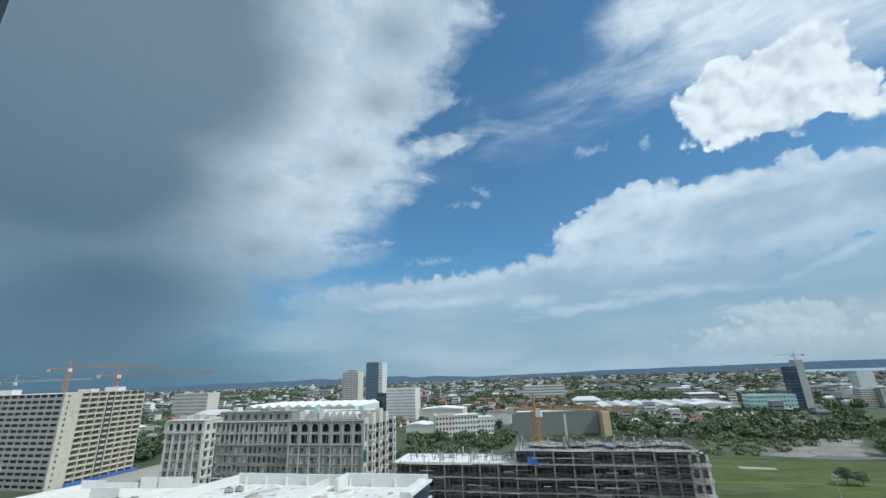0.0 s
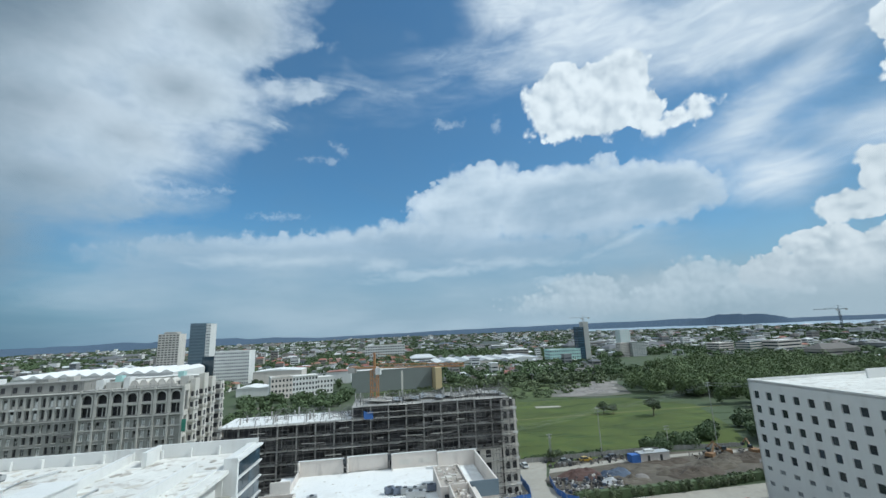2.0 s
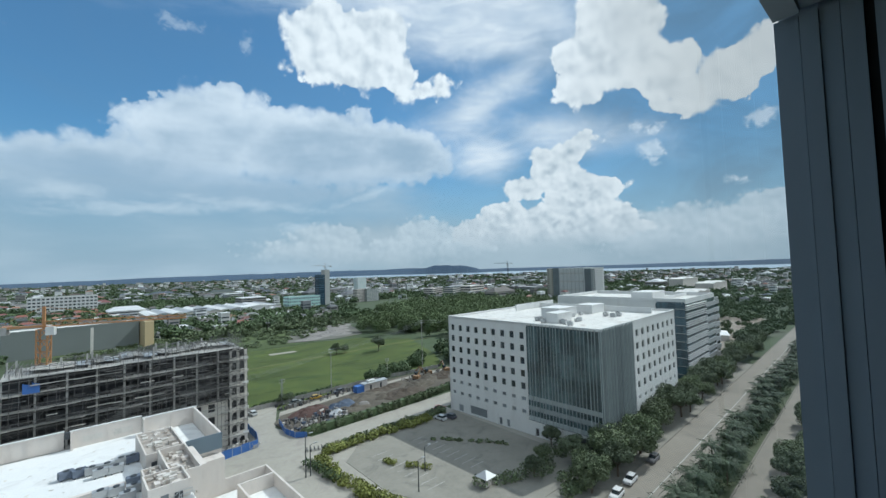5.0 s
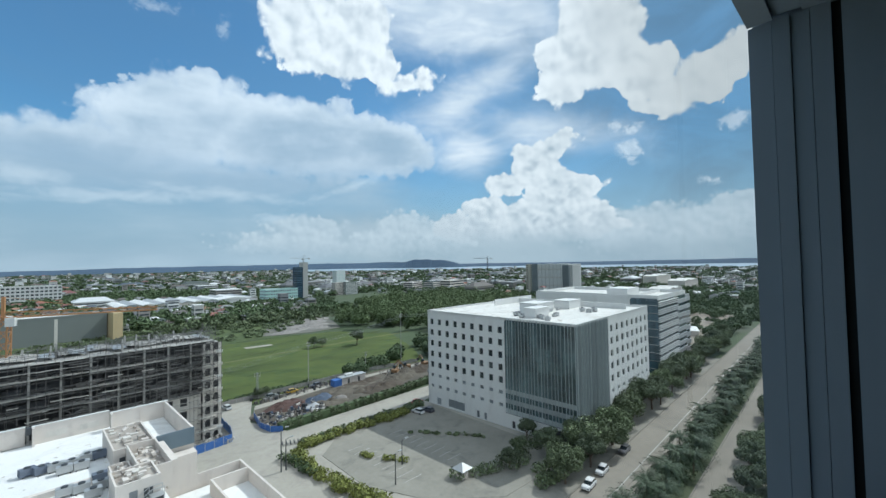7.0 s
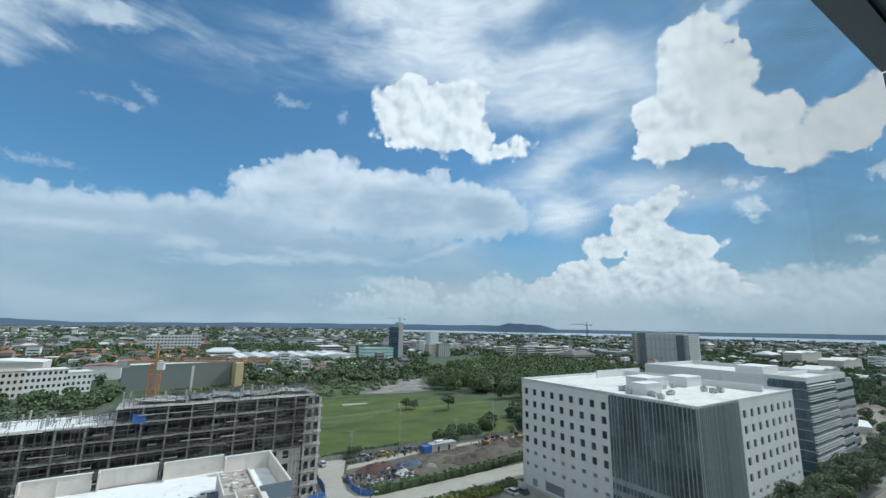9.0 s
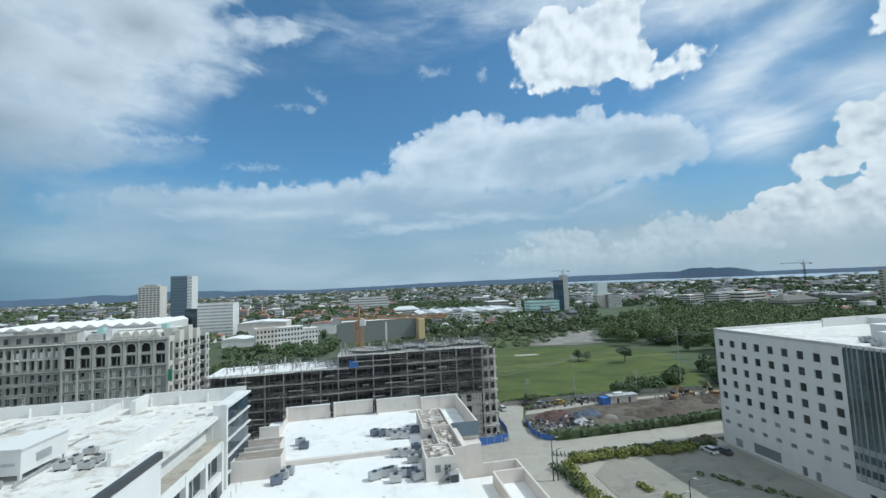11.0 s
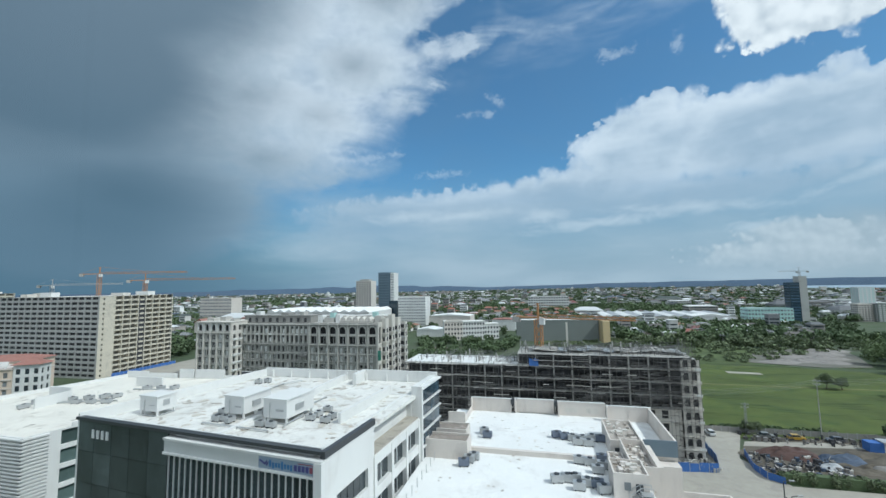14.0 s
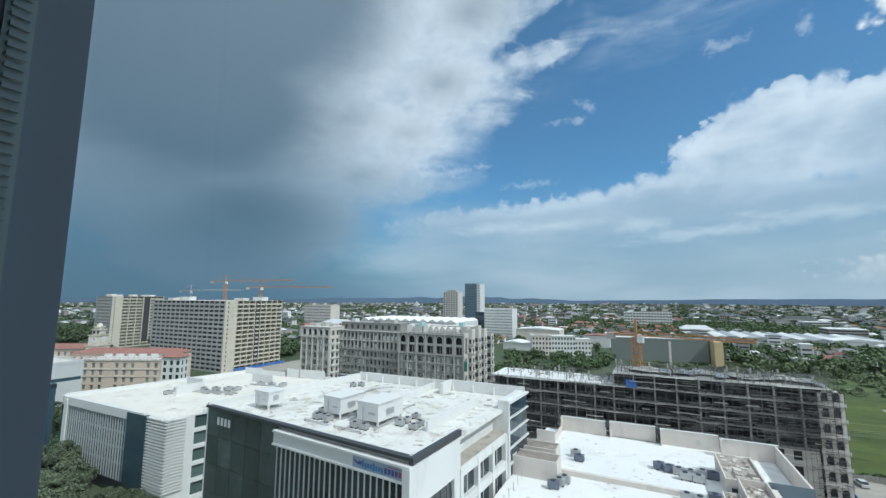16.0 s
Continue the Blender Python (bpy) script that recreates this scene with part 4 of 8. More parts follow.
            if rr.random() < 0.6:
                bd.box(x, -1.5 - rr.random() * 0.3, i * st - 0.05 + rr.random() * 0.1, x + w, -0.8, i * st + 0.05)
            x += w
        part("walkboard", bd, PLANK, t)
    for i in range(8):       # toe boards and rails halfway up each lift
        bd, x = Geo(), 0.0 if i < 7 else STEP
        while x < L - 2:
            w = 1.0 + rr.random() * 4
            if rr.random() < 0.2:
                z = i * st + 1.75 + rr.random() * 0.2
                bd.box(x, -1.62 - rr.random() * 0.2, z, x + w, -1.55, z + 0.12 + rr.random() * 0.12)
            x += w
        part("guard_board", bd, PLANK, t)
    se = Geo()
    for k in range(13):
        for i in range(9):
            x = L + 0.5 + rr.random() * 0.9
            y = -0.6 + k * 1.25
            se.beam((x, y, i * st - 1), (x, y, i * st + st), 0.06)
            se.beam((L + 0.3, y, i * st + rr.random() * 3), (L + 1.5, y + rr.random(), i * st + rr.random() * 3), 0.12)
    for k in range(190):
        x, z = L - 6 + rr.random() * 6, rr.random() ** 0.6 * H
        se.beam((x, -1.7 - rr.random() * 0.5, z), (x + 0.5 + rr.random() * 1.4, -1.7 - rr.random() * 0.5, z + (rr.random() - 0.5) * 0.6), 0.1)
    for k in range(9):
        se.beam((L - 6.6 + k, -2.0, 6), (L - 6.6 + k, -2.0, H + rr.random() * 1.2), 0.06)
    tagged(part("scaffold", se, STEEL, t), kind="stuff")
    for mat, nm in ((CONCRETE_PALE, "balcony_front"), (WHITE, "plaster_moulding"), (PLANK, "end_boards")):
        bl = Geo()
        for k in range(70):
            y, z = rr.uniform(-0.8, D - 1), rr.uniform(0.5, H - 0.5)
            bl.box(L + 0.3, y, z, L + 0.5 + rr.random() * 1.1, y + 0.3 + rr.random() * 1.3, z + 0.15 + rr.random() * 0.7)
        tagged(part(nm, bl, mat, t), kind="stuff")
    # roof: pale slab, starter columns, formwork
    part("roof_slab", Geo().box(0.5, 1, LOW, STEP - 0.3, D - 0.5, LOW + 0.12), ROOFWHITE, t, "pale poured roof slab")
    for k in range(16):
        x, y = STEP + 4 + k * 2.7 + rr.random(), rr.uniform(0.3, 5)
        part("roof_sheet", Geo().poly((x, y, H + 0.5 + rr.random() * 0.6), (x + 2.6 + rr.random(), y, H + 0.5 + rr.random() * 0.6), (x + 2.6, y + 6 + rr.random() * 3, H + 0.7 + rr.random() * 0.5), (x, y + 6 + rr.random() * 3, H + 0.7 + rr.random() * 0.5)), rr.choice((GREYMETAL, CONCRETE, PLANK)), t)
    for k in range(46):
        x, y = 1 + rr.random() * (L - 3), 1 + rr.random() * (D - 3)
        h = 1.0 + rr.random() * 2.2
        part("starter_column", Geo().box(x, y, top(x) - 0.1, x + 0.35, y + 0.35, top(x) + h), CONCRETE, t)
    rb = Geo()
    for k in range(520):
        x, y = rr.random() ** 0.6 * L, rr.random() * D
        z = top(x) + 0.2 + rr.random() * 2.0
        a = rr.choice((0, 1))
        rb.beam((x, y, z), (min(L, x + 4 * a + 0.2), y + 3 * (1 - a), z + rr.random() * 0.3), 0.08)
        rb.beam((x, y, top(x) - 0.1), (x, y, z), 0.07)
    tagged(part("formwork", rb, STEEL, t), kind="stuff")
    bt = Geo()
    for k in range(5):
        x = 41 + k * 0.5
        bt.poly((x, -1.7, H - 3.2 - 0.3 * (k % 2)), (x + 0.8, -1.75, H - 3.4), (x + 0.7, -1.5, H - 1.4), (x, -1.3, H - 1.0 - 0.3 * (k % 3)))
    part("tarpaulin", bt, BLUETARP, t, "bright blue tarpaulin hung on the scaffold")
    return t


frame_building()


def crane(u, v, z, h, jib, back, yaw, scale=1.0, hgt0=0.0, colour=None, label="orange tower crane standing over an unfinished building"):
    """Tower crane: lattice mast, jib, counter-jib, cab."""
    t = thing("tower_crane", u, v, label, "crane", "cranes", z, yaw)
    w = 0.9 * scale
    mg = Geo()
    for sx in (-w, w):
        for sy in (-w, w):
            mg.beam((sx, sy, 0), (sx, sy, h), 0.22 * scale)
    n = int(h / (2.2 * scale))
    for i in range(n):
        z0, z1 = i * h / n, (i + 1) * h / n
        for a, b in (((-w, -w), (w, -w)), ((w, -w), (w, w)), ((w, w), (-w, w)), ((-w, w), (-w, -w))):
            mg.beam((*a, z0), (*b, z1), 0.13 * scale)
            mg.beam((*a, z1), (*b, z1), 0.13 * scale)
    c = colour or ORANGE
    part("mast", mg, c, t)
    jg = Geo()
    for a, b in (((0, -0.6, h + 0.6), (jib, -0.6, h + 0.6)), ((0, 0.6, h + 0.6), (jib, 0.6, h + 0.6)), ((0, 0, h + 1.9), (jib, 0, h + 1.3))):
        jg.beam(a, b, 0.22 * scale)
    k = int(jib / 2)
    for i in range(k):
        x0, x1 = i * jib / k, (i + 1) * jib / k
        jg.beam((x0, -0.6, h + 0.6), (x1, 0, h + 1.8), 0.1 * scale)
        jg.beam((x1, 0.6, h + 0.6), (x0, 0, h + 1.8), 0.1 * scale)
    part("jib", jg, c, t)
    part("counter_jib", Geo().box(-back, -0.6, h + 0.5, 0, 0.6, h + 1.0), c, t)
    part("counterweight", Geo().box(-back, -0.8, h - 0.9, -back + 2.4, 0.8, h + 0.9), CONCRETE, t)
    part("cab", Geo().box(0.9, -1.7, h - 1.4, 2.6, -0.4, h + 0.6), WHITE, t)
    top = Geo().beam((0, 0, h), (0, 0, h + 5.5), 0.5 * scale).beam((0, 0, h + 5.5), (jib * 0.6, 0, h + 1.7), 0.1).beam((0, 0, h + 5.5), (-back, 0, h + 1.0), 0.1)
    part("tower_peak", top, c, t)
    return t


def annex_roof():
    """Broad white roof with tall cream parapets just below the window."""
    t = thing("white_roofed_annex", -21, 22, "low white-roofed block with tall cream parapets", "building")
    Z, W_, D = 21.5, 41.0, 73.0
    part("body", Geo().box(0, 0, 0, 34, D, Z - 0.4), CREAM, t)
    part("roof_deck", Geo().box(0.05, 0.05, Z - 0.4, 34, D - 0.05, Z), ROOFWHITE, t, "bright white coated roof")
    hgt = 2.9
    for x, w, y, h in ((3.3, 9.1, D, 2.9), (13.1, 8.5, D + 0.6, 2.9), (22.4, 9.7, D, 2.9), (32.1, 8.6, D - 1.6, 2.9)):
        part("parapet", Geo().box(x, y - 0.3, Z, x + w, y, Z + h).box(x, y - 1.3, Z, x + 0.3, y - 0.3, Z + h).box(x + w * 0.5, y - 0.42, Z, x + w * 0.5 + 0.25, y - 0.3, Z + h), CREAM, t)
        part("coping", Geo().box(x - 0.05, y - 0.4, Z + h, x + w + 0.05, y + 0.08, Z + h + 0.12), WHITE, t)
    for x in (12.7, 22.0):
        part("rain_head", Geo().box(x - 0.35, D - 0.9, Z + 1.9, x + 0.35, D - 0.3, Z + 3.0), DARKMETAL, t)
    for k in range(2):
        part("wall_patch", Geo().box(24 + k * 4.2, D - 0.34, Z + 0.7, 26.6 + k * 4.2, D - 0.3, Z + 1.7), CONCRETE_PALE, t)
    part("parapet", Geo().box(3.3, D - 9, Z, 3.6, D - 0.3, Z + 1.2).box(0, D - 9.3, Z, 3.6, D - 9, Z + 2.2), CREAM, t)
    part("kerb_beam", Geo().box(4, 49.6, Z, 34, 50.3, Z + 0.75), CREAM, t, "low cream upstand across the roof")
    for x0, y0, w, d, h in ((0.2, 46.0, 7.2, 3.6, 3.0), (-0.8, 51.5, 7.0, 3.8, 2.9)):
        g = Geo().box(x0, y0, Z, x0 + w, y0 + d, Z + h - 0.45)
        ring(g, [(x0, y0), (x0 + w, y0), (x0 + w, y0 + d), (x0, y0 + d)], Z + h - 0.45, Z + h, 0.2)
        part("stair_house", g, CREAM, t)
        part("stair_roof", Geo().box(x0 + 0.25, y0 + 0.25, Z + h - 0.44, x0 + w - 0.25, y0 + d - 0.25, Z + h - 0.38), surface("dirty_stair_roof", (0.25, 0.215, 0.185), 0.9, 0.3, 1.0, stain=0.8, stain_colour=(0.46, 0.42, 0.38)), t)
    # walled enclosures, stair and lift heads at the street side
    part("body", Geo().box(33.9, 51, 0, 40.4, D - 1.6, Z - 0.4), CREAM, t)
    part("roof_deck", Geo().box(34, 53, Z - 0.4, 40, D - 1.9, Z), ROOFWHITE, t)
    part("parapet", Geo().box(40.1, 53, Z - 1, 40.4, D - 1.6, Z + 2.9), CREAM, t)
    MORTAR = surface("patched_mortar", (0.37, 0.335, 0.295), 0.95, 0.35, 0.8, stain=0.7, stain_colour=(0.2, 0.15, 0.12))
    for x0, y0, w, d, h in ((30.2, 52.2, 5.0, 11.0, 2.7), (31.6, 41.6, 3.5, 10.4, 3.1), (28.7, 38.4, 4.4, 4.9, 3.3), (29.2, 43.6, 2.2, 5.0, 2.2)):
        drop = 1.0 if w == 3.5 else 0.4
        g = Geo().box(x0 + 0.05, y0 + 0.05, Z, x0 + w - 0.05, y0 + d - 0.05, Z + h - drop)
        ring(g, [(x0, y0), (x0 + w, y0), (x0 + w, y0 + d), (x0, y0 + d)], Z, Z + h, 0.2)
        part("stair_house", g, CREAM, t)
        part("stair_roof", Geo().box(x0 + 0.25, y0 + 0.25, Z + h - drop, x0 + w - 0.25, y0 + d - 0.25, Z + h - drop + 0.05), MORTAR, t, "stained mortar roof of the stair head")
        for mat in (MORTAR, CREAM, CONCRETE_PALE):
            rc = Geo()
            for k in range(8):
                a, b = x0 + 0.3 + rnd.random() * (w - 1.4), y0 + 0.3 + rnd.random() * (d - 1.4)
                rc.box(a, b, Z + h - drop, a + 0.2 + rnd.random() * 0.8, b + 0.2 + rnd.random() * 0.9, Z + h - drop + 0.12 + rnd.random() * 0.5)
            part("roof_clutter", rc, mat, t)
    part("blockwork", Geo().box(35.0, 44.0, Z - 1.5, 36.2, 52.4, Z + 2.2), CREAM, t)
    part("door", Geo().box(31.4, 38.3, Z, 32.3, 38.4, Z + 2.1), DARKMETAL, t)
    part("window", Geo().box(30.0, 38.32, Z + 1.2, 30.8, 38.4, Z + 2.2), PALEPANE, t)
    for k in range(3):
        part("vent", Geo().box(30.9 + k * 1.4, 52.1, Z + 0.9, 31.6 + k * 1.4, 52.2, Z + 1.5), DARKMETAL, t)
    part("blue_panel", Geo().box(35.4, 52.8, Z + 0.4, 40.45, 53.0, Z + 2.9), surface("blue_grey_metal", (0.16, 0.21, 0.25), 0.5, 0.08, 1.0, 0, 0.3), t, "blue-grey metal fascia")
    part("tall_wall", Geo().box(35.4, 53.0, 0, 40.1, 53.3, Z + 2.8), CREAM, t)
    # lower terrace
    part("terrace", Geo().box(34, 20, 0, 47, 51, 15.2), CREAM, t)
    part("terrace_deck", Geo().box(34.1, 20.3, 15.2, 46.7, 50.7, 15.4), ROOFWHITE, t)
    part("terrace_parapet", ring(Geo(), [(34, 20), (47, 20), (47, 51.4), (34, 51.4)], 15.2, 17.5, 0.3), CREAM, t)
    part("terrace_wall", Geo().box(41.2, 20.3, 15.3, 41.5, 47.6, 17.6).box(41.5, 47.3, 15.3, 46.7, 47.6, 17.6), CREAM, t)
    # thin posts along the edge
    for i in range(12):
        part("post", Geo().box(2.0, 22 + i * 2.3, Z, 2.07, 22.07 + i * 2.3, Z + 1.3), GREYMETAL, t)
    return t


annex_roof()
for a, b, tp in ((0.8, 81.2, 1), (2.2, 80.6, 1), (3.6, 80.2, 0), (5.3, 80.0, 0), (7.0, 80.8, 0), (8.4, 80.6, 1), (4.4, 78.4, 0), (6.2, 78.2, 0), (4.0, 70.6, 0), (5.6, 70.2, 0), (7.6, 72.0, 1), (6.5, 67.6, 0),
                 (0.4, 63.4, 0), (1.9, 63.9, 0), (3.0, 64.2, 0), (4.6, 63.2, 0), (5.9, 63.0, 1), (6.6, 61.6, 0), (3.4, 61.8, 0), (-13.8, 65.9, 1), (-13.2, 67.4, 0), (-12.6, 68.6, 0), (-12.7, 80.6, 0), (-11.8, 78.6, 1), (7.4, 69.4, 0)):
    roof_unit(a, b, 21.5, 1.7, 1.0, 1.15, rnd.choice((0, 0, 15)), bool(tp))


def roof_stair(u, v, z):
    """A short steel stair with handrails up to a roof-top door."""
    t = thing("roof_stair", u, v, "short grey steel stair with handrails below a roof door", "stair", "", z)
    for k in range(5):
        part("tread", Geo().box(-1.5 + k * 0.28, -1.0, 0.2 + k * 0.2, -1.2 + k * 0.28, 0.0, 0.25 + k * 0.2), GREYMETAL, t)
    part("landing", Geo().box(-0.1, -1.2, 1.15, 1.3, 0.0, 1.25), GREYMETAL, t)
    for y in (-1.1, -0.05):
        part("handrail", Geo().beam((-1.5, y, 1.1), (-0.1, y, 2.15), 0.07).beam((-0.1, y, 2.15), (1.3, y, 2.15), 0.07), GREYMETAL, t)
        for x in (-1.5, -0.1, 1.25):
            part("post", Geo().box(x - 0.03, y - 0.03, 0, x + 0.03, y + 0.03, 2.15 if x > -1 else 1.1), GREYMETAL, t)
    # Dark box standing in for the shadow below the landing.
    part("under_shadow_box", Geo().box(0.1, -1.0, 0, 1.2, -0.1, 1.1), DARKMETAL, t)


roof_stair(11.0, 60.3, 21.5)


def on(p, q, a, o=0.0):
    """A plan point a metres along p-q, o metres outside (to the right)."""
    p, q = Vector(p), Vector(q)
    d = (q - p).normalized()
    r = p + d * a + Vector((d.y, -d.x)) * o
    return (r.x, r.y)


def slab_on(g, p, q, a0, a1, o0, o1, z0, z1):
    """A block standing off the wall p-q."""
    g.prism([on(p, q, a0, o1), on(p, q, a1, o1), on(p, q, a1, o0), on(p, q, a0, o0)], z0, z1)
    return g


ROOFCREAM = surface("cream_roof", (0.70, 0.67, 0.60), 0.8, 0.1, 2.5, stain=0.55, stain_colour=(0.46, 0.42, 0.36))


def glass_office():
    """Office with a dark glass front, white fins, open white galleries on its flank and a white roof."""
    t = thing("glass_office", 0, 0, "white office block with dark glass front, fins and side galleries", "office block")
    FL, FR, BR, BL = (-63.6, 43.9), (-23.1, 39.8), (-20.6, 75.7), (-57.8, 75.7)
    H = 33.0
    inset = [(-62.9, 44.8), (-27.6, 41.3), (-25.8, 74.7), (-57.2, 74.7)]
    # The core's near-black colour stands for the unlit inside.
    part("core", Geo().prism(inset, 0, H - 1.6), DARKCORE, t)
    part("roof_deck", Geo().prism([(-63.2, 44.3), (-23.6, 40.3), (-21.2, 75.3), (-57.6, 75.3)], H - 1.6, H - 1.1), ROOFWORN, t, "stained white flat roof")
    length = (Vector(FR) - Vector(FL)).length
    # front: dark glass part, then framed finned part
    for i in range(8):
        for k in range(5):
            part("glass_panel", slab_on(Geo(), FL, FR, 0.1 + k * 3.5, 3.52 + k * 3.5, -0.2, 0.0, i * 4.05 + 0.2, i * 4.05 + 4.2), GLASSPALE, t)
    part("fascia", slab_on(Geo(), FL, FR, 0, length, -0.5, 0.25, H - 0.42, H - 0.05), DARKMETAL, t, "dark roof-edge band")
    part("fascia", slab_on(Geo(), FR, BR, -0.2, 10.9, -0.5, 0.12, H - 0.75, H - 0.02), DARKMETAL, t, "dark roof-edge band")
    part("coping", slab_on(slab_on(Geo(), FR, BR, 0.3, 10.6, -0.75, -0.5, H - 1.1, H + 0.02), FL, FR, 0.3, length - 0.5, -0.72, -0.5, H - 1.1, H + 0.02), WHITE, t)
    part("fascia", slab_on(Geo(), FL, FR, 17.6, length, -0.3, 0.5, H - 2.5, H - 1.1), PALEBAND, t, "pale ribbed sign band")
    part("fascia", slab_on(Geo(), FL, FR, 17.6, length, -0.3, 0.72, H - 1.1, H - 0.85), WHITE, t)
    part("fascia", slab_on(Geo(), FL, FR, 17.6, length, -0.3, 0.72, H - 2.75, H - 2.5), WHITE, t)
    for i in range(7):
        for k in range(7):
            part("glass_panel", slab_on(Geo(), FL, FR, 17.7 + k * 3.22, 20.85 + k * 3.22, -0.15, 0.0, i * 4.3 + 0.3, i * 4.3 + 4.5), GLASS, t)
    n = 24
    for k in range(n):
        a = 17.9 + (length - 19.2) * k / (n - 1)
        part("fin", slab_on(Geo(), FL, FR, a, a + 0.11, 0.0, 0.16, 0.5, H - 2.75), WHITE, t)
    part("edge_pier", slab_on(Geo(), FL, FR, length - 0.9, length + 0.1, -0.8, 0.8, 0, H - 1.05), WHITE, t)
    # sign board on the band and plain letter bars on the glass
    sg = thing("sign_board", *on(FL, FR, 36.4, 0.5), "blue and red illuminated-style company sign board", "sign", "", H - 2.45, -5.8)
    part("board", Geo().box(-4.0, -0.08, 0, 4.0, 0.0, 1.25), surface("sign_board", (0.27, 0.33, 0.40), 0.5, 0.05, 1.0, 0), sg)
    blue, navy, red = (surface(n, c, 0.5, 0.05, 1.0, 0) for n, c in (("sign_blue", (0.06, 0.18, 0.36)), ("sign_navy", (0.07, 0.07, 0.22)), ("sign_red", (0.26, 0.07, 0.10))))
    sw = Geo()
    for k in range(6):
        sw.beam((-3.8 + k * 0.2, -0.11, 0.9 - 0.1 * k), (-3.6 + k * 0.2, -0.11, 0.8 - 0.1 * k + (0.5 if k > 3 else 0)), 0.2, 0.08)
    part("swoosh", sw, navy, sg)
    for k in range(8):
        part("lettering_bar", Geo().box(-2.5 + k * 0.4, -0.12, 0.3 - 0.12 * (k % 3 == 1), -2.22 + k * 0.4, -0.08, 0.78 + 0.22 * (k % 4 == 0)), blue, sg)
    for k in range(6):
        part("lettering_bar", Geo().box(0.8 + k * 0.5, -0.12, 0.25, 1.17 + k * 0.5, -0.08, 0.85), red if k > 3 else navy, sg)
    part("swoosh", Geo().box(1.3, -0.12, 1.0, 3.8, -0.08, 1.08), red, sg)
    for k in range(4):
        part("lettering_bar", slab_on(Geo(), FL, FR, 3.2 + k * 0.95, 3.7 + k * 0.95, 0.0, 0.12, H - 2.6, H - 1.5), WHITE, t)
    # right flank: parapet wall near the corner, galleries, glazed stair end
    l2 = (Vector(BR) - Vector(FR)).length
    hol = [(2.2, 9.2, 4.05 * i + 0.9, 4.05 * i + 3.3) for i in range(7)]
    g, at, ang = wall_face(FR, on(FR, BR, 10.8), 0, H - 0.8, hol, 0.5)
    part("wall", g, WHITE, t)
    for h in hol:
        for k in range(5):
            part("glass_panel", slab_on(Geo(), FR, BR, h[0] + k * 1.42, h[0] + 1.3 + k * 1.42, -0.5, -0.4, h[2], h[3]), GLASS, t)
    for i in range(8):
        part("gallery_slab", slab_on(Geo(), FR, BR, 10.8, 26.5, -0.7, 0.1, i * 4.05 - 1.3, i * 4.05), WHITE, t)
        if i < 7:
            for k in range(3):
                part("glass_panel", slab_on(Geo(), FR, BR, 11.3 + k * 5.1, 15.9 + k * 5.1, -0.62, -0.5, i * 4.05, i * 4.05 + 2.75), GLASS, t)
                part("mullion", slab_on(Geo(), FR, BR, 13.5 + k * 5.1, 13.62 + k * 5.1, -0.5, -0.4, i * 4.05, i * 4.05 + 2.75), FIN, t)
    for k in range(4):
        part("gallery_pier", slab_on(Geo(), FR, BR, 10.6 + k * 5.1, 11.3 + k * 5.1, -0.7, 0.2, 0, 28.2), WHITE, t)
    part("gallery_wall", slab_on(Geo(), FR, BR, 10.8, 26.5, -2.6, -2.2, 28.3, H - 1.0), WHITE, t)
    part("gallery_roof", slab_on(Geo(), FR, BR, 10.8, 26.5, -2.2, -0.1, 28.2, 28.5), surface("mossy_slab", (0.38, 0.35, 0.3), 0.95, 0.25, 1.0, stain=0.8), t)
    for i in range(14):
        z = i * 2.35
        for k in range(4):
            part("glass_panel", slab_on(Geo(), FR, BR, 26.8 + k * 2.25, 28.95 + k * 2.25, -0.2, 0.4, z + 0.2, z + 2.2), GLASSBLUE, t)
        part("ledge", slab_on(Geo(), FR, BR, 26.5, l2 + 0.3, -0.6, 0.62, z + 2.2, z + 2.38), WHITE, t)
    part("stair_end", slab_on(Geo(), FR, BR, 26.4, 26.9, -1.3, 0.6, 0, H + 0.4), WHITE, t, "white side wall of the glazed end")
    part("stair_end", slab_on(Geo(), FR, BR, 26.9, l2, -1.3, -0.3, 20, H + 0.3), WHITE, t)
    part("stair_end", slab_on(Geo(), FR, BR, 26.3, 26.8, -6.0, -1.3, 0, H - 1.05), WHITE, t)
    part("stair_roof", slab_on(Geo(), FR, BR, 26.4, l2 + 0.3, -0.8, 0.7, H - 0.1, H + 0.1), WHITE, t)
    # high white walls round the roof
    bp = Geo()
    lb = (Vector(BL) - Vector(BR)).length
    slab_on(bp, BR, BL, 0, 14.5, -0.35, 0, H - 1.2, H + 0.9)
    slab_on(bp, BR, BL, 15.2, lb, -0.35, 0, H - 1.2, H + 0.6)
    slab_on(bp, BR, BL, 14.5, 15.2, -4.5, 0, H - 1.2, H + 0.9)
    part("parapet", bp, WHITE, t)
    for k in range(9):
        part("buttress", slab_on(Geo(), BR, BL, 1.5 + k * 4.2, 1.8 + k * 4.2, -0.75, -0.35, H - 1.2, H + 0.2), WHITE, t)
    lp = Geo()
    ll = (Vector(FL) - Vector(BL)).length
    slab_on(lp, BL, FL, 0, ll, -0.35, 0, 0, H + 0.35)
    part("wall", lp, WHITE, t)
    part("back_wall", slab_on(Geo(), BR, BL, 0, lb, -0.4, 0, 0, H - 1.25), WHITE, t)
    part("kerb_beam", Geo().box(-40.6, 44, H - 1.1, -40.0, 52, H - 0.75).box(-39.4, 58.0, H - 1.1, -38.8, 74.6, H + 0.1), WHITE, t)
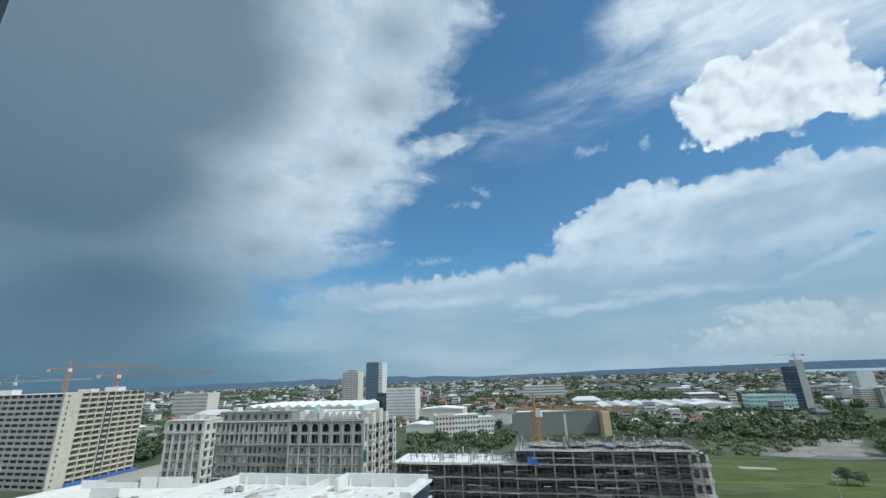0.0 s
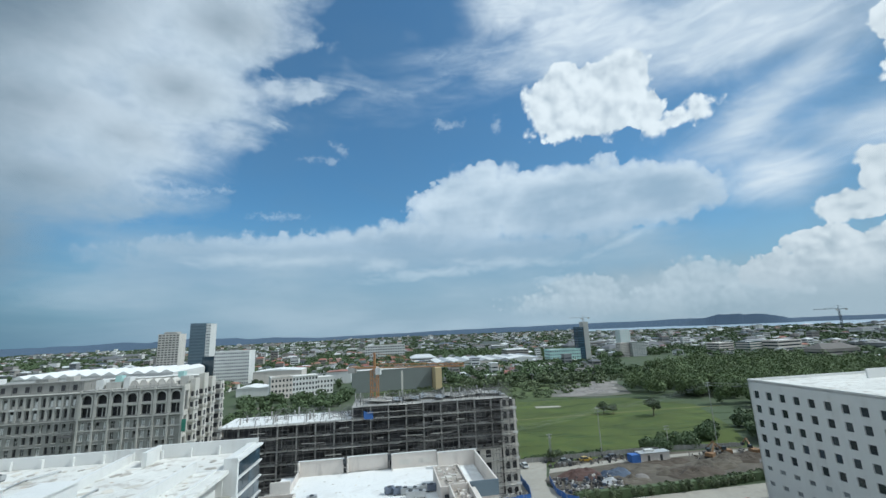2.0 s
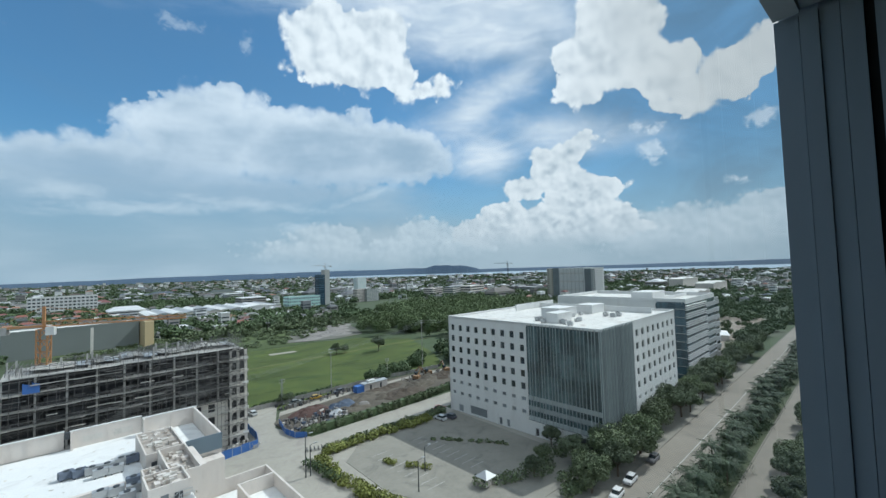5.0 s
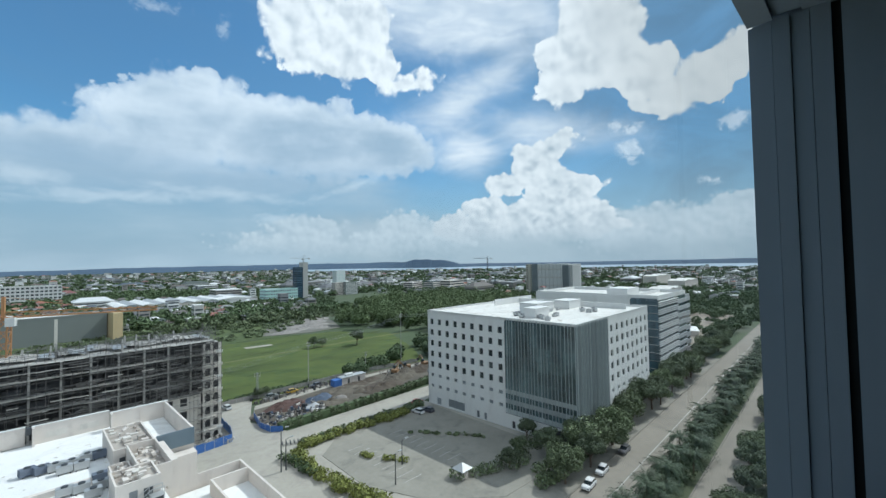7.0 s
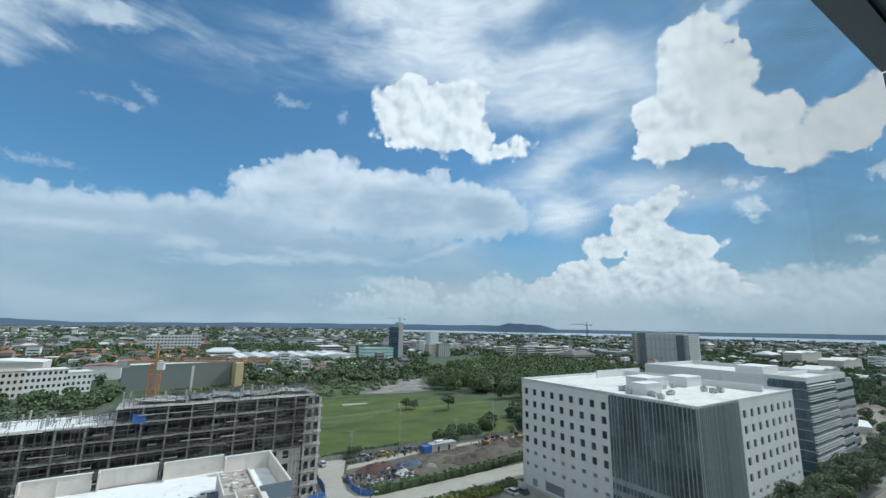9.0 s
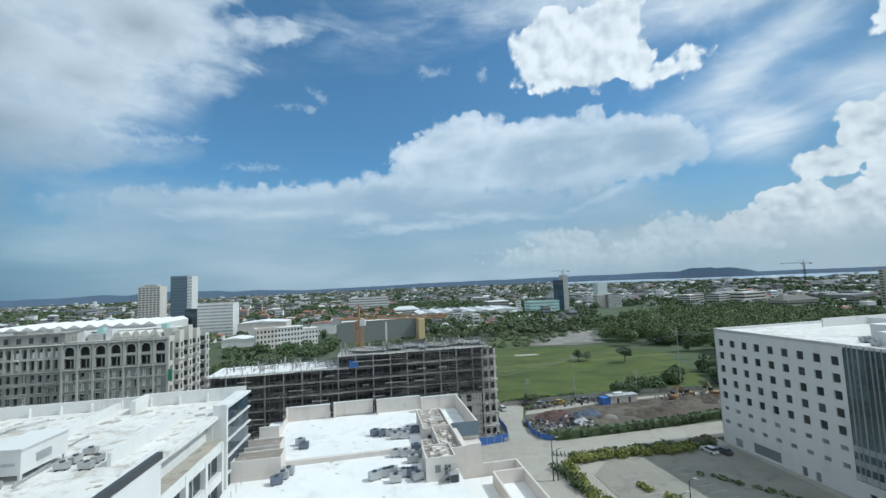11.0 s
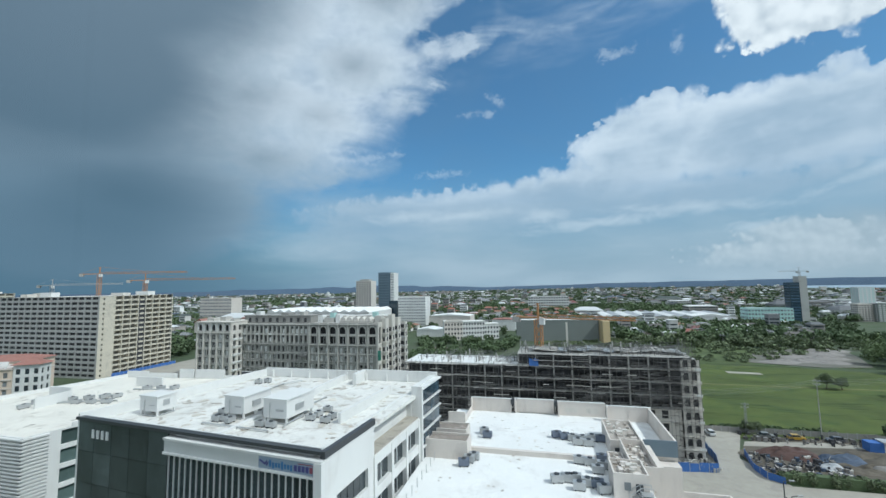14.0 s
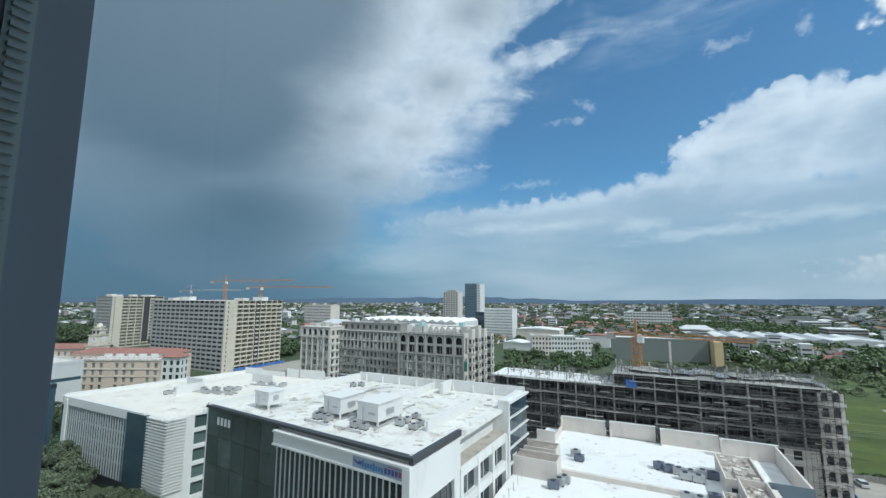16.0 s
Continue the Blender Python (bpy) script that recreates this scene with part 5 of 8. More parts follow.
    part("gutter_wall", slab_on(Geo(), FR, BR, 10.8, 26.4, -5.4, -5.0, H - 1.1, H + 0.3), WHITE, t)
    return t, FL, FR, BR, BL


glass_office()


def plant_house(u, v, z, w, d, h, turn=0.0):
    """A white rooftop plant room raised on short legs."""
    t = thing("plant_room", u, v, "white boxy rooftop plant room on short legs", "plant room", "plant rooms", z, turn)
    part("body", Geo().box(0, 0, 0.7, w, d, h).box(-0.15, -0.15, h, w + 0.15, d + 0.15, h + 0.18), WHITE, t)
    for a in (0.1, w - 0.35):
        for b in (0.1, d - 0.35):
            part("leg", Geo().box(a, b, 0, a + 0.25, b + 0.25, 0.7), WHITE, t)
    part("vent", Geo().box(w, d * 0.3, 1.4, w + 0.12, d * 0.6, 2.2), GREYMETAL, t)
    part("vent", Geo().box(w * 0.55, -0.06, 1.6, w - 0.5, 0.0, h - 1.2), PANEL, t)
    part("conduit", Geo().beam((w + 0.1, 0.3, 0.2), (w + 0.1, d - 0.3, 0.2), 0.14).beam((0.4, -0.2, 0.15), (w - 0.2, -0.2, 0.15), 0.14).beam((w * 0.3, -0.12, 0.15), (w * 0.3, -0.12, h - 0.4), 0.09), GREYMETAL, t)
    return t


plant_house(-45.2, 50.2, 31.9, 3.5, 5.2, 3.0, -5)
plant_house(-38.3, 49.6, 31.9, 3.9, 5.8, 3.1, -5)
plant_house(-58.9, 48.9, 31.9, 3.6, 3.0, 2.7, -6)
for a, b in ((-46.5, 51.5), (-45.0, 48.6), (-42.6, 48.4), (-43.8, 48.9), (-37.4, 47.9), (-35.7, 47.8), (-32.2, 51.5), (-32.0, 53.2), (-31.8, 55.4), (-29.6, 50.9), (-29.5, 52.6), (-48.5, 55.5), (-54.6, 69.1), (-53.2, 70), (-40.6, 51.8)):
    roof_unit(a, b, 31.9, 1.3, 0.7, 0.8, rnd.choice((0, -6, 84)))


def roof_patches(name, label, poly, z, n, seed, mat, lo, hi, thin=None):
    """Thin repair patches and old marks lying on a flat roof."""
    rr, g = random.Random(seed), Geo()
    (x0, y0), (x1, y1) = poly
    for k in range(n):
        x, y, r, a = x0 + rr.random() * (x1 - x0), y0 + rr.random() * (y1 - y0), lo + rr.random() * (hi - lo), rr.random() * 3.1
        m = rr.randrange(6, 10)
        sq = thin * (0.6 + 0.8 * rr.random()) if thin else 0.25 + 0.6 * rr.random()
        a = (a - 1.55) * 0.15 if thin else a
        pts = []
        for i in range(m):
            q, w = 2 * math.pi * i / m, r * (0.6 + 0.6 * rr.random())
            c, s2 = math.cos(q) * w, math.sin(q) * w * sq
            pts.append((x + c * math.cos(a) - s2 * math.sin(a), y + c * math.sin(a) + s2 * math.cos(a)))
        g.prism(pts, z, z + 0.006 + 0.0004 * k)
    ob = new(name, g.mesh(name, mat))
    ob.matrix_world = G
    return tagged(ob, label, "stain", "", "stuff")


GRIME = surface("old_roof_grime", (0.47, 0.44, 0.385), 0.95, 0.3, 0.8, 0, island=0.35)
RUST = surface("rust_marks", (0.50, 0.41, 0.32), 0.95, 0.3, 0.8, 0, island=0.3)
roof_patches("roof_grime", "grey-brown grime and repair patches on the white roof", ((-60, 46), (-24, 74)), 31.9, 150, 4, GRIME, 0.15, 1.1)
roof_patches("roof_grime", "small grey specks and scuffs on the white roof", ((-19, 46), (9, 92)), 21.5, 110, 12, GRIME, 0.06, 0.38)
roof_patches("roof_rust", "small rusty marks on the white roof", ((-56, 45), (-24, 72)), 31.905, 60, 5, RUST, 0.08, 0.45)
roof_patches("roof_grime", "pale brown grime on the cream roof", ((-148, 66), (-100, 104)), 20.5, 70, 6, GRIME, 0.2, 1.0)


def pipe_run(u, v, z, pts, w, label):
    """A bent pipe on little feet along a roof."""
    t = thing("roof_pipe", u, v, label, "pipe", "roof pipes", z)
    for a, b in zip(pts, pts[1:]):
        part("pipe", Geo().tube((*a, 0.25), (*b, 0.25), w, w, 8), GREYMETAL, t)
    for a in pts:
        part("foot", Geo().box(a[0] - 0.12, a[1] - 0.12, 0, a[0] + 0.12, a[1] + 0.12, 0.25), CONCRETE, t)
    return t


for u, v, pts in ((-47, 50, ((0, 0), (0, 6), (3, 6.5))), (-41, 49.5, ((0, 0), (0.2, 7), (2, 9))), (-34, 48, ((0, 0), (-0.4, 5), (-2, 9), (-2, 14))), (-46, 47.2, ((0, 0), (5, -0.5), (11, -1.0))), (-49, 60, ((0, 0), (0, 9), (2, 12)))):
    pipe_run(u, v, 31.9, pts, 0.11, "grey metal pipe run on the stained white roof")
for u, v, pts in ((-136, 80, ((0, 0), (8, 3), (20, 8))), (-128, 84, ((0, 0), (10, 3), (14, 4))), (-122, 99, ((0, 0), (8, 1), (13, 2)))):
    pipe_run(u, v, 20.5, pts, 0.2, "thick grey pipe run on the cream roof")


FINPALE = surface("pale_grey_fin", (0.46, 0.49, 0.49), 0.5, 0.08, 1.0, 0, 0.1)


def fin_office():
    """Low white office with a finned glass front, a dark panel and white corner louvres."""
    t = thing("fin_office", 0, 0, "white five-storey office with a finned glass front and a louvred corner", "office block")
    Z = 21.0
    FL, FR, BR, BL = (-155.0, 62.0), (-104.5, 62.0), (-92.0, 118.0), (-142.0, 113.0)
    part("core", Geo().prism([(-154, 63.2), (-105.6, 63.2), (-93.4, 117.2), (-141.4, 112.2)], 0, Z - 0.9), DARKCORE, t)
    part("roof_deck", Geo().prism([(-154.6, 62.5), (-105, 62.5), (-92.6, 117.6), (-141.7, 112.6)], Z - 0.9, Z - 0.5), ROOFCREAM, t, "cream-white flat roof")
    length = (Vector(FR) - Vector(FL)).length
    part("fascia", slab_on(Geo(), FL, FR, 0, length - 9, -0.6, 0.4, Z - 2.2, Z), WHITE, t)
    part("edge_pier", slab_on(Geo(), FL, FR, 1.4, 3.2, -0.6, 0.6, 3, Z - 0.6), WHITE, t)
    part("dark_panel", slab_on(Geo(), FL, FR, -0.2, 1.4, -0.6, 0.3, 3, Z - 0.6), GLASSBLUE, t)
    for i in range(4):
        for k in range(10):
            part("glass_panel", slab_on(Geo(), FL, FR, 3.3 + k * 3.05, 6.25 + k * 3.05, -0.3, 0.0, 3.6 + i * 3.8, 7.3 + i * 3.8), GLASSBLUE, t)
    for k in range(25):
        a = 3.5 + k * 1.25
        part("fin", slab_on(Geo(), FL, FR, a, a + 0.3, 0.0, 0.3, 3.4, Z - 2.2), FINPALE, t)
    for i in range(4):
        part("spandrel", slab_on(Geo(), FL, FR, 3.3, 34.0, -0.2, 0.04, 7.2 + i * 3.8, 7.75 + i * 3.8), FINGREY, t)
    part("dark_panel", slab_on(Geo(), FL, FR, 34.2, length - 7.6, -0.4, 0.5, 3.2, Z - 0.4), GLASSBLUE, t, "tall dark glass panel")
    for i in range(24):
        z = 3.6 + i * 0.72
        part("louvre", slab_on(slab_on(Geo(), FL, FR, length - 7.6, length + 0.3, -0.2, 0.5, z, z + 0.3), FR, BR, -0.3, 4.2, -0.2, 0.5, z, z + 0.3), WHITE, t)
    part("corner_wall", slab_on(slab_on(Geo(), FL, FR, length - 7.6, length - 0.2, -0.5, -0.2, 0, Z - 0.4), FR, BR, 0.2, 4.2, -0.5, -0.2, 0, Z - 0.4), WHITE, t)
    l2 = (Vector(BR) - Vector(FR)).length
    hol = [(6.2 + k * 12.4, 17.0 + k * 12.4, 1.2 + i * 4.0, 4.3 + i * 4.0) for i in range(5) for k in range(4)]
    punched(t, on(FR, BR, 0), BR, 0, Z - 0.3, hol, WHITE, 0.7, GLASSGREEN)
    g = Geo()
    lb = (Vector(BL) - Vector(BR)).length
    for k, (a0, a1, h) in enumerate(((0, 7, 2.6), (7.5, 13, 1.2), (13.2, 24, 3.0), (24.6, 30, 3.0), (31, 42, 1.6), (42, lb, 2.2))):
        slab_on(g, BR, BL, a0, a1, -0.35, 0, Z - 0.6, Z - 0.5 + h)
    slab_on(g, BL, FL, 0, (Vector(FL) - Vector(BL)).length, -0.35, 0, 0, Z + 0.6)
    slab_on(g, BR, BL, 0, lb, -0.4, 0, 0, Z - 0.6)
    part("parapet", g, WHITE, t)
    part("parapet", slab_on(Geo(), FR, BR, 8, l2, -0.3, 0.0, Z - 0.3, Z + 0.5), WHITE, t)
    part("dark_screen", slab_on(Geo(), BR, BL, -1.0, 7, -0.6, -0.4, Z - 0.4, Z + 2.0), DARKMETAL, t)
    part("screen_wall", Geo().box(-136, 86, Z - 0.5, -128, 86.5, Z + 3.0).box(-128.5, 78, Z - 0.5, -128, 86, Z + 2.2).box(-126, 103, Z - 0.5, -116, 103.4, Z + 2.4), WHITE, t)
    return t


fin_office()
for a, b in ((-134, 82), (-131, 84), (-127, 86), (-124, 88), (-121, 90), (-118, 91), (-123, 84), (-119, 85), (-115, 86), (-118, 100), (-114, 101), (-110, 102), (-120, 104), (-132, 78)):
    roof_unit(a, b, 20.5, 2.4, 1.1, 1.1, rnd.choice((0, 12, 80)))


def arch_mesh(w, h, t, depth, mat, n=10):
    """An arched surround with filled spandrels: stands in a square-headed opening and rounds its head."""
    g = Geo()
    r = w / 2
    prev = None
    for i in range(n + 1):
        a = math.pi * i / n
        x, z = -math.cos(a) * r, h - r + math.sin(a) * r
        row = [(x, 0.3, z), (x, -depth, z), (-math.cos(a) * (r + t), -depth, h - r + math.sin(a) * (r + t)), (x, 0.0, h + 0.05)]
        if prev is not None:
            k = len(g.v)
            g.v += prev + row
            g.f += [(k, k + 4, k + 5, k + 1), (k + 1, k + 5, k + 6, k + 2), (k, k + 3, k + 7, k + 4), (k + 2, k + 6, k + 7, k + 3)]
        prev = row
    g.box(-r - t, -depth, 0, -r, 0, h - r)
    g.box(r, -depth, 0, r + t, 0, h - r)
    return g.mesh("arch", mat)


def arch_building():
    """Unfinished grand apartment block: a plain middle with tall narrow bays, an arcaded end and a projecting wing."""
    # Front render and trim carry its shade in their colour; the sunlit end stays paler.
    RAW = surface("shaded_weathered_render", (0.29, 0.285, 0.265), 0.92, 0.22, 1.6, 0.2, stain=0.5, stain_colour=(0.17, 0.165, 0.155), streak=3)
    TRIM = surface("shaded_cast_stone", (0.46, 0.445, 0.41), 0.9, 0.14, 1.2, 0.15, stain=0.35, stain_colour=(0.28, 0.27, 0.25), streak=3)
    t = thing("arcaded_building", -172, 203, "unpainted grey apartment block with round arches along its top floors", "building under construction")
    L, M, D, st = 85.0, 44.0, 27.0, 4.4
    rr = random.Random(9)
    # Near-black core paints the shade of the rooms behind the open windows.
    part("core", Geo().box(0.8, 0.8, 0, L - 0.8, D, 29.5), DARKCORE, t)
    floors = [1.9 + i * st for i in range(4)]
    # middle: two rows of tall narrow bays over four plain storeys
    hol = [(1.0 + k * 2.85, 2.3 + k * 2.85, z, z + 3.0) for z in floors for k in range(15)]
    hol += [(1.0 + k * 2.85, 2.2 + k * 2.85, z0, z1) for z0, z1 in ((20.4, 24.0), (25.2, 28.8)) for k in range(15)]
    g, at, ang = wall_face((0, 0), (M, 0), 0, 30.2, hol, 0.8)
    part("wall", g, RAW, t, "grey blockwork wall full of open windows")
    for k in range(16):
        part("pier", Geo().box(-0.4 + k * 2.85, -0.3, 19.6, 0.5 + k * 2.85, 0.0, 29.4), TRIM, t, "pale pier between the tall bays")
    panel = [Geo().box(-0.75, -0.24, 0, 0.75, 0.1, 2.6).mesh("bay_panel", WHITE), Geo().box(-0.75, -0.2, 0, 0.75, 0.1, 1.1).mesh("bay_panel", TRIM)]
    for k in range(15):
        for z in (20.2, 25.0):
            if rr.random() < 0.75:
                piece("bay_panel", panel[rr.choice((0, 0, 1))], t, 3.0 + k * 2.85 - 1.4, 0.5, z)
        part("balcony_rail", Geo().box(0.8 + k * 2.85, -0.55, 24.3, 2.5 + k * 2.85, -0.1, 25.0), TRIM if k % 3 else WHITE, t)
    # arcaded end: seven two-storey arches
    hol = [(1.4 + k * 2.93, 2.8 + k * 2.93, z, z + 2.9) for z in floors for k in range(13)]
    hol += [(1.3 + k * 5.8, 5.0 + k * 5.8, 20.0, 29.0) for k in range(7)]
    g, at, ang = wall_face((M, -1.0), (L, -1.0), 0, 31.0, hol, 0.8)
    part("wall", g, RAW, t)
    part("return_wall", Geo().box(M, -1, 0, M + 0.4, 0, 31.0), RAW, t)
    am = arch_mesh(3.7, 9.0, 0.6, 0.5, TRIM, 12)
    for k in range(7):
        x = M + 3.15 + k * 5.8
        piece("arch", am, t, x, -1.0, 20.0)
        part("balustrade", Geo().box(x - 1.8, -0.95, 24.2, x + 1.8, -0.6, 25.2), TRIM, t)
        part("transom", Geo().box(x - 1.8, -0.4, 23.7, x + 1.8, -0.2, 24.2).box(x - 0.1, -0.4, 20, x + 0.1, -0.2, 23.7), WHITE if k % 2 else TRIM, t)
        part("pier", Geo().box(M + 0.1 + k * 5.8, -1.6, 0, M + 0.8 + k * 5.8, -1.0, 31.2), TRIM, t)
    part("pier", Geo().box(L - 0.7, -1.6, 0, L + 0.3, -1.0, 31.2), TRIM, t)
    # pale street end with stacked loggias
    hol = [(1.4 + k * 4.6, 4.0 + k * 4.6, z, z + 3.0) for z in floors for k in range(5)] + [(1.4 + k * 4.6, 4.2 + k * 4.6, 20.2, 28.6) for k in range(5)]
    g, at, ang = wall_face((L, -1), (L, D - 3), 0, 31.4, hol, 0.8)
    part("end_wall", g, CONCRETE_PALE, t, "pale plastered end wall")
    for y, h, w in ((4.5, 33.2, 2.2), (13, 34.6, 2.6), (20, 32.4, 3.4), (30, 29.0, 4.0)):
        part("end_tower", ring(Geo().box(L + 0.05, y, 0, L + w, y + 4.4, h - 1), [(L + 0.05, y), (L + w, y), (L + w, y + 4.4), (L + 0.05, y + 4.4)], h - 1, h, 0.3), CONCRETE_PALE, t)
        for z in [*floors, 20.4, 25.0]:
            if z + 3 < h:
                # Flat near-black plates paint the shade of openings; nothing is recessed.
                part("niche_shade", Geo().box(L + 0.5, y - 0.04, z, L + w - 0.5, y + 0.02, z + 2.7), DARKCORE, t)
                part("niche_shade", Geo().box(L + w - 0.02, y + 1.2, z, L + w + 0.04, y + 3.2, z + 2.7), DARKCORE, t)
                part("balcony_rail", Geo().box(L + 0.3, y - 0.6, z - 0.5, L + w + 0.5, y - 0.05, z + 0.5), CONCRETE_PALE if rr.random() < 0.6 else WHITE, t)
                part("balcony_rail", Geo().box(L + w + 0.05, y + 0.8, z - 0.5, L + w + 0.7, y + 3.6, z + 0.4), CONCRETE_PALE, t)
    for z, o in ((19.3, 0.5), (24.4, 0.25), (30.2, 0.6), (14.6, 0.2)):
        part("cornice", Geo().box(-0.3, -o, z - 0.3, M, 0, z), TRIM, t)
        part("cornice", Geo().box(M, -1.2 - o, z - 0.2, L + 0.5, -1.0, z + 0.2), TRIM, t)
    sill = Geo().box(-0.95, -0.35, -0.25, 0.95, 0, 0).mesh("sill", TRIM)
    leaf = [Geo().box(-0.66, 0.25, 0, -0.1, 0.33, 2.6).box(0.1, 0.25, 0, 0.66, 0.33, 2.6).box(-0.66, 0.25, 1.7, 0.66, 0.33, 1.9).mesh("window_leaf", WHITE),
            Geo().box(-0.68, 0.3, 0, 0.1, 0.4, 2.8).mesh("window_board", TRIM),
            Geo().box(-0.68, 0.4, 0, 0.68, 0.5, 1.2).mesh("parapet_block", RAW),
            Geo().box(-0.05, 0.2, 0, 0.05, 0.28, 2.8).box(-0.68, 0.2, 1.3, 0.68, 0.28, 1.42).mesh("window_bars", WHITE)]
    hood = Geo().box(-1.0, -0.35, 0, 1.0, 0, 0.22).mesh("hood", TRIM)
    for z in floors:
        for k in range(15):
            x = 1.65 + k * 2.85
            if rr.random() < 0.7:
                piece("window_leaf", leaf[rr.randrange(4)], t, x, 0, z + 0.05)
            if rr.random() < 0.6:
                piece("hood", hood, t, x, 0, z + 3.0)
            if k % 2 == 0:
                piece("sill", sill, t, x, 0, z)
        for k in range(13):
            x = M + 2.1 + k * 2.93
            piece("window_leaf", leaf[rr.choice((0, 0, 3, 2))], t, x, -1.0, z + 0.05)
            piece("hood", hood, t, x, -1.0, z + 2.9)
            piece("sill", sill, t, x, -1.0, z)
    part("hanging_cradle", Geo().box(38, -1.6, 12.5, 43, -0.9, 13.4).beam((38.2, -1.2, 13), (38.2, -1.2, 30), 0.06).beam((42.8, -1.2, 13), (42.8, -1.2, 30), 0.06), STEEL, t)
    part("debris_net", Geo().box(L + 0.3, -1.9, 12, L + 2.0, -1.75, 17), surface("green_net", (0.05, 0.22, 0.16), 0.8, 0.3, 1.0), t, "green debris netting")
    part("roof_deck", Geo().box(0, 0, 29.6, M, D, 30.1).box(M, -0.6, 30.2, L - 0.5, D, 30.7), TRIM, t)
    # set-back storey, stepped roofline and little vaults
    part("set_back_storey", Geo().box(-2, 4, 30.1, M - 2, 16, 34.8).box(-2.3, 3.6, 34.4, M - 1.7, 16.4, 34.9), RAW, t)
    for k in range(9):
        part("set_back_window", Geo().box(1 + k * 4.6, 3.93, 31.0, 2.6 + k * 4.6, 4.0, 33.4), DARKCORE, t)
    for k in range(5):
        dm = Geo()
        x = 62.5 + k * 3.7
        for j in range(8):
            a0, a1 = math.pi * j / 8, math.pi * (j + 1) / 8
            p = [(x - 1.75 * math.cos(a), 31.6 + 2.4 * math.sin(a)) for a in (a0, a1)]
            dm.poly((p[0][0], 3, p[0][1]), (p[1][0], 3, p[1][1]), (p[1][0], 9, p[1][1]), (p[0][0], 9, p[0][1]))
            dm.poly((x, 3.05, 31.6), (p[0][0], 3.05, p[0][1]), (p[1][0], 3.05, p[1][1]))
        part("vault", dm, CONCRETE_PALE, t)
    part("vault_base", Geo().box(60.5, 3.1, 30.6, 79.5, 9, 31.6), TRIM, t)
    for x, w, d, h, m in ((46, 3, 4, 34.5, WHITE), (50, 6, 6, 33.4, TRIM), (57, 2.5, 4, 35.2, WHITE), (80.5, 3.5, 5, 34.4, TRIM), (5, 3, 4, 37.0, WHITE), (22, 5, 6, 36.2, RAW), (34, 3, 4, 36.8, TRIM)):
        part("roof_block", Geo().box(x, 5, 30, x + w, 5 + d, h), m, t)
    part("tarpaulin", Geo().box(53, 6, 33.4, 55.5, 9, 36.0).box(77, 10, 30.7, 79.5, 13, 36.2), TEAL, t)
    rb = Geo()
    for k in range(90):
        x, y = rr.uniform(0, L), rr.uniform(0.5, 12)
        rb.beam((x, y, 30.2), (x + rr.uniform(-0.2, 0.2), y, 31.4 + rr.random() * (1.6 if x > M else 5.0)), 0.09)
    tagged(part("starter_bars", rb, STEEL, t), kind="stuff")
    wg = thing("arcaded_wing", -195.5, 194.5, "projecting pale wing of the unfinished arcaded block", "building under construction", z=-0.9)
    WW, zs = 23.5, [1.6 + i * 4.3 for i in range(6)]
    holw = [(1.5 + k * 4.5, 3.6 + k * 4.5, z, z + 2.9) for z in zs for k in range(5)] + [(1.4 + k * 4.5, 3.9 + k * 4.5, 28.0, 31.6) for k in range(5)]
    g, at, ang = wall_face((0, 0), (WW, 0), 0, 33.0, holw, 0.8)
    part("wall", g, TRIM, wg)
    for k in range(6):
        part("pier", Geo().box(0.05 + k * 4.5, -0.5, 0, 0.75 + k * 4.5, 0, 33.2), CONCRETE_PALE, wg)
    g, at, ang = wall_face((WW, 0), (WW, 18), 0, 33.0, [(1.4 + k * 4.2, 3.6 + k * 4.2, z, z + 2.9) for z in (*zs, 28.0) for k in range(4)], 0.8)
    part("side_wall", g, CONCRETE_PALE, wg)
    for z in zs:
        part("balcony_rail", Geo().box(WW, 0.8, z - 0.4, WW + 0.9, 4.2, z + 0.7).box(WW, 5.2, z - 0.4, WW + 0.6, 8.0, z + 0.5), WHITE, wg)
    part("core", Geo().box(0.1, 0.9, 0, WW - 0.9, 17.9, 32.6), DARKCORE, wg)
    for z in zs:
        for k in range(5):
            piece("window_leaf", leaf[rr.choice((0, 3, 3, 1))], wg, 2.55 + k * 4.5, 0, z)
            piece("hood", hood, wg, 2.55 + k * 4.5, 0, z + 2.95)
            piece("sill", sill, wg, 2.55 + k * 4.5, 0, z)
    am3 = arch_mesh(2.5, 3.6, 0.45, 0.4, WHITE)
    for k in range(5):
        piece("arch", am3, wg, 2.65 + k * 4.5, 0, 28.0)
    part("cornice", Geo().box(-0.3, -0.7, 26.8, WW + 0.3, 0, 27.3).box(-0.3, -0.7, 32.6, WW + 0.3, 18, 33.1), CONCRETE_PALE, wg)
    for x, w, h in ((2, 5, 34.6), (11, 4, 35.4), (18, 3, 34.2)):
        part("roof_block", Geo().box(x, 5, 33.1, x + w, 10, h), TRIM, wg)


arch_building()


# Darkened copy of the beige render: the recessed galleries' shade put into colour.
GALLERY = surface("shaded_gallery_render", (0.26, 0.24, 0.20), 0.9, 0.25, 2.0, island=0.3)


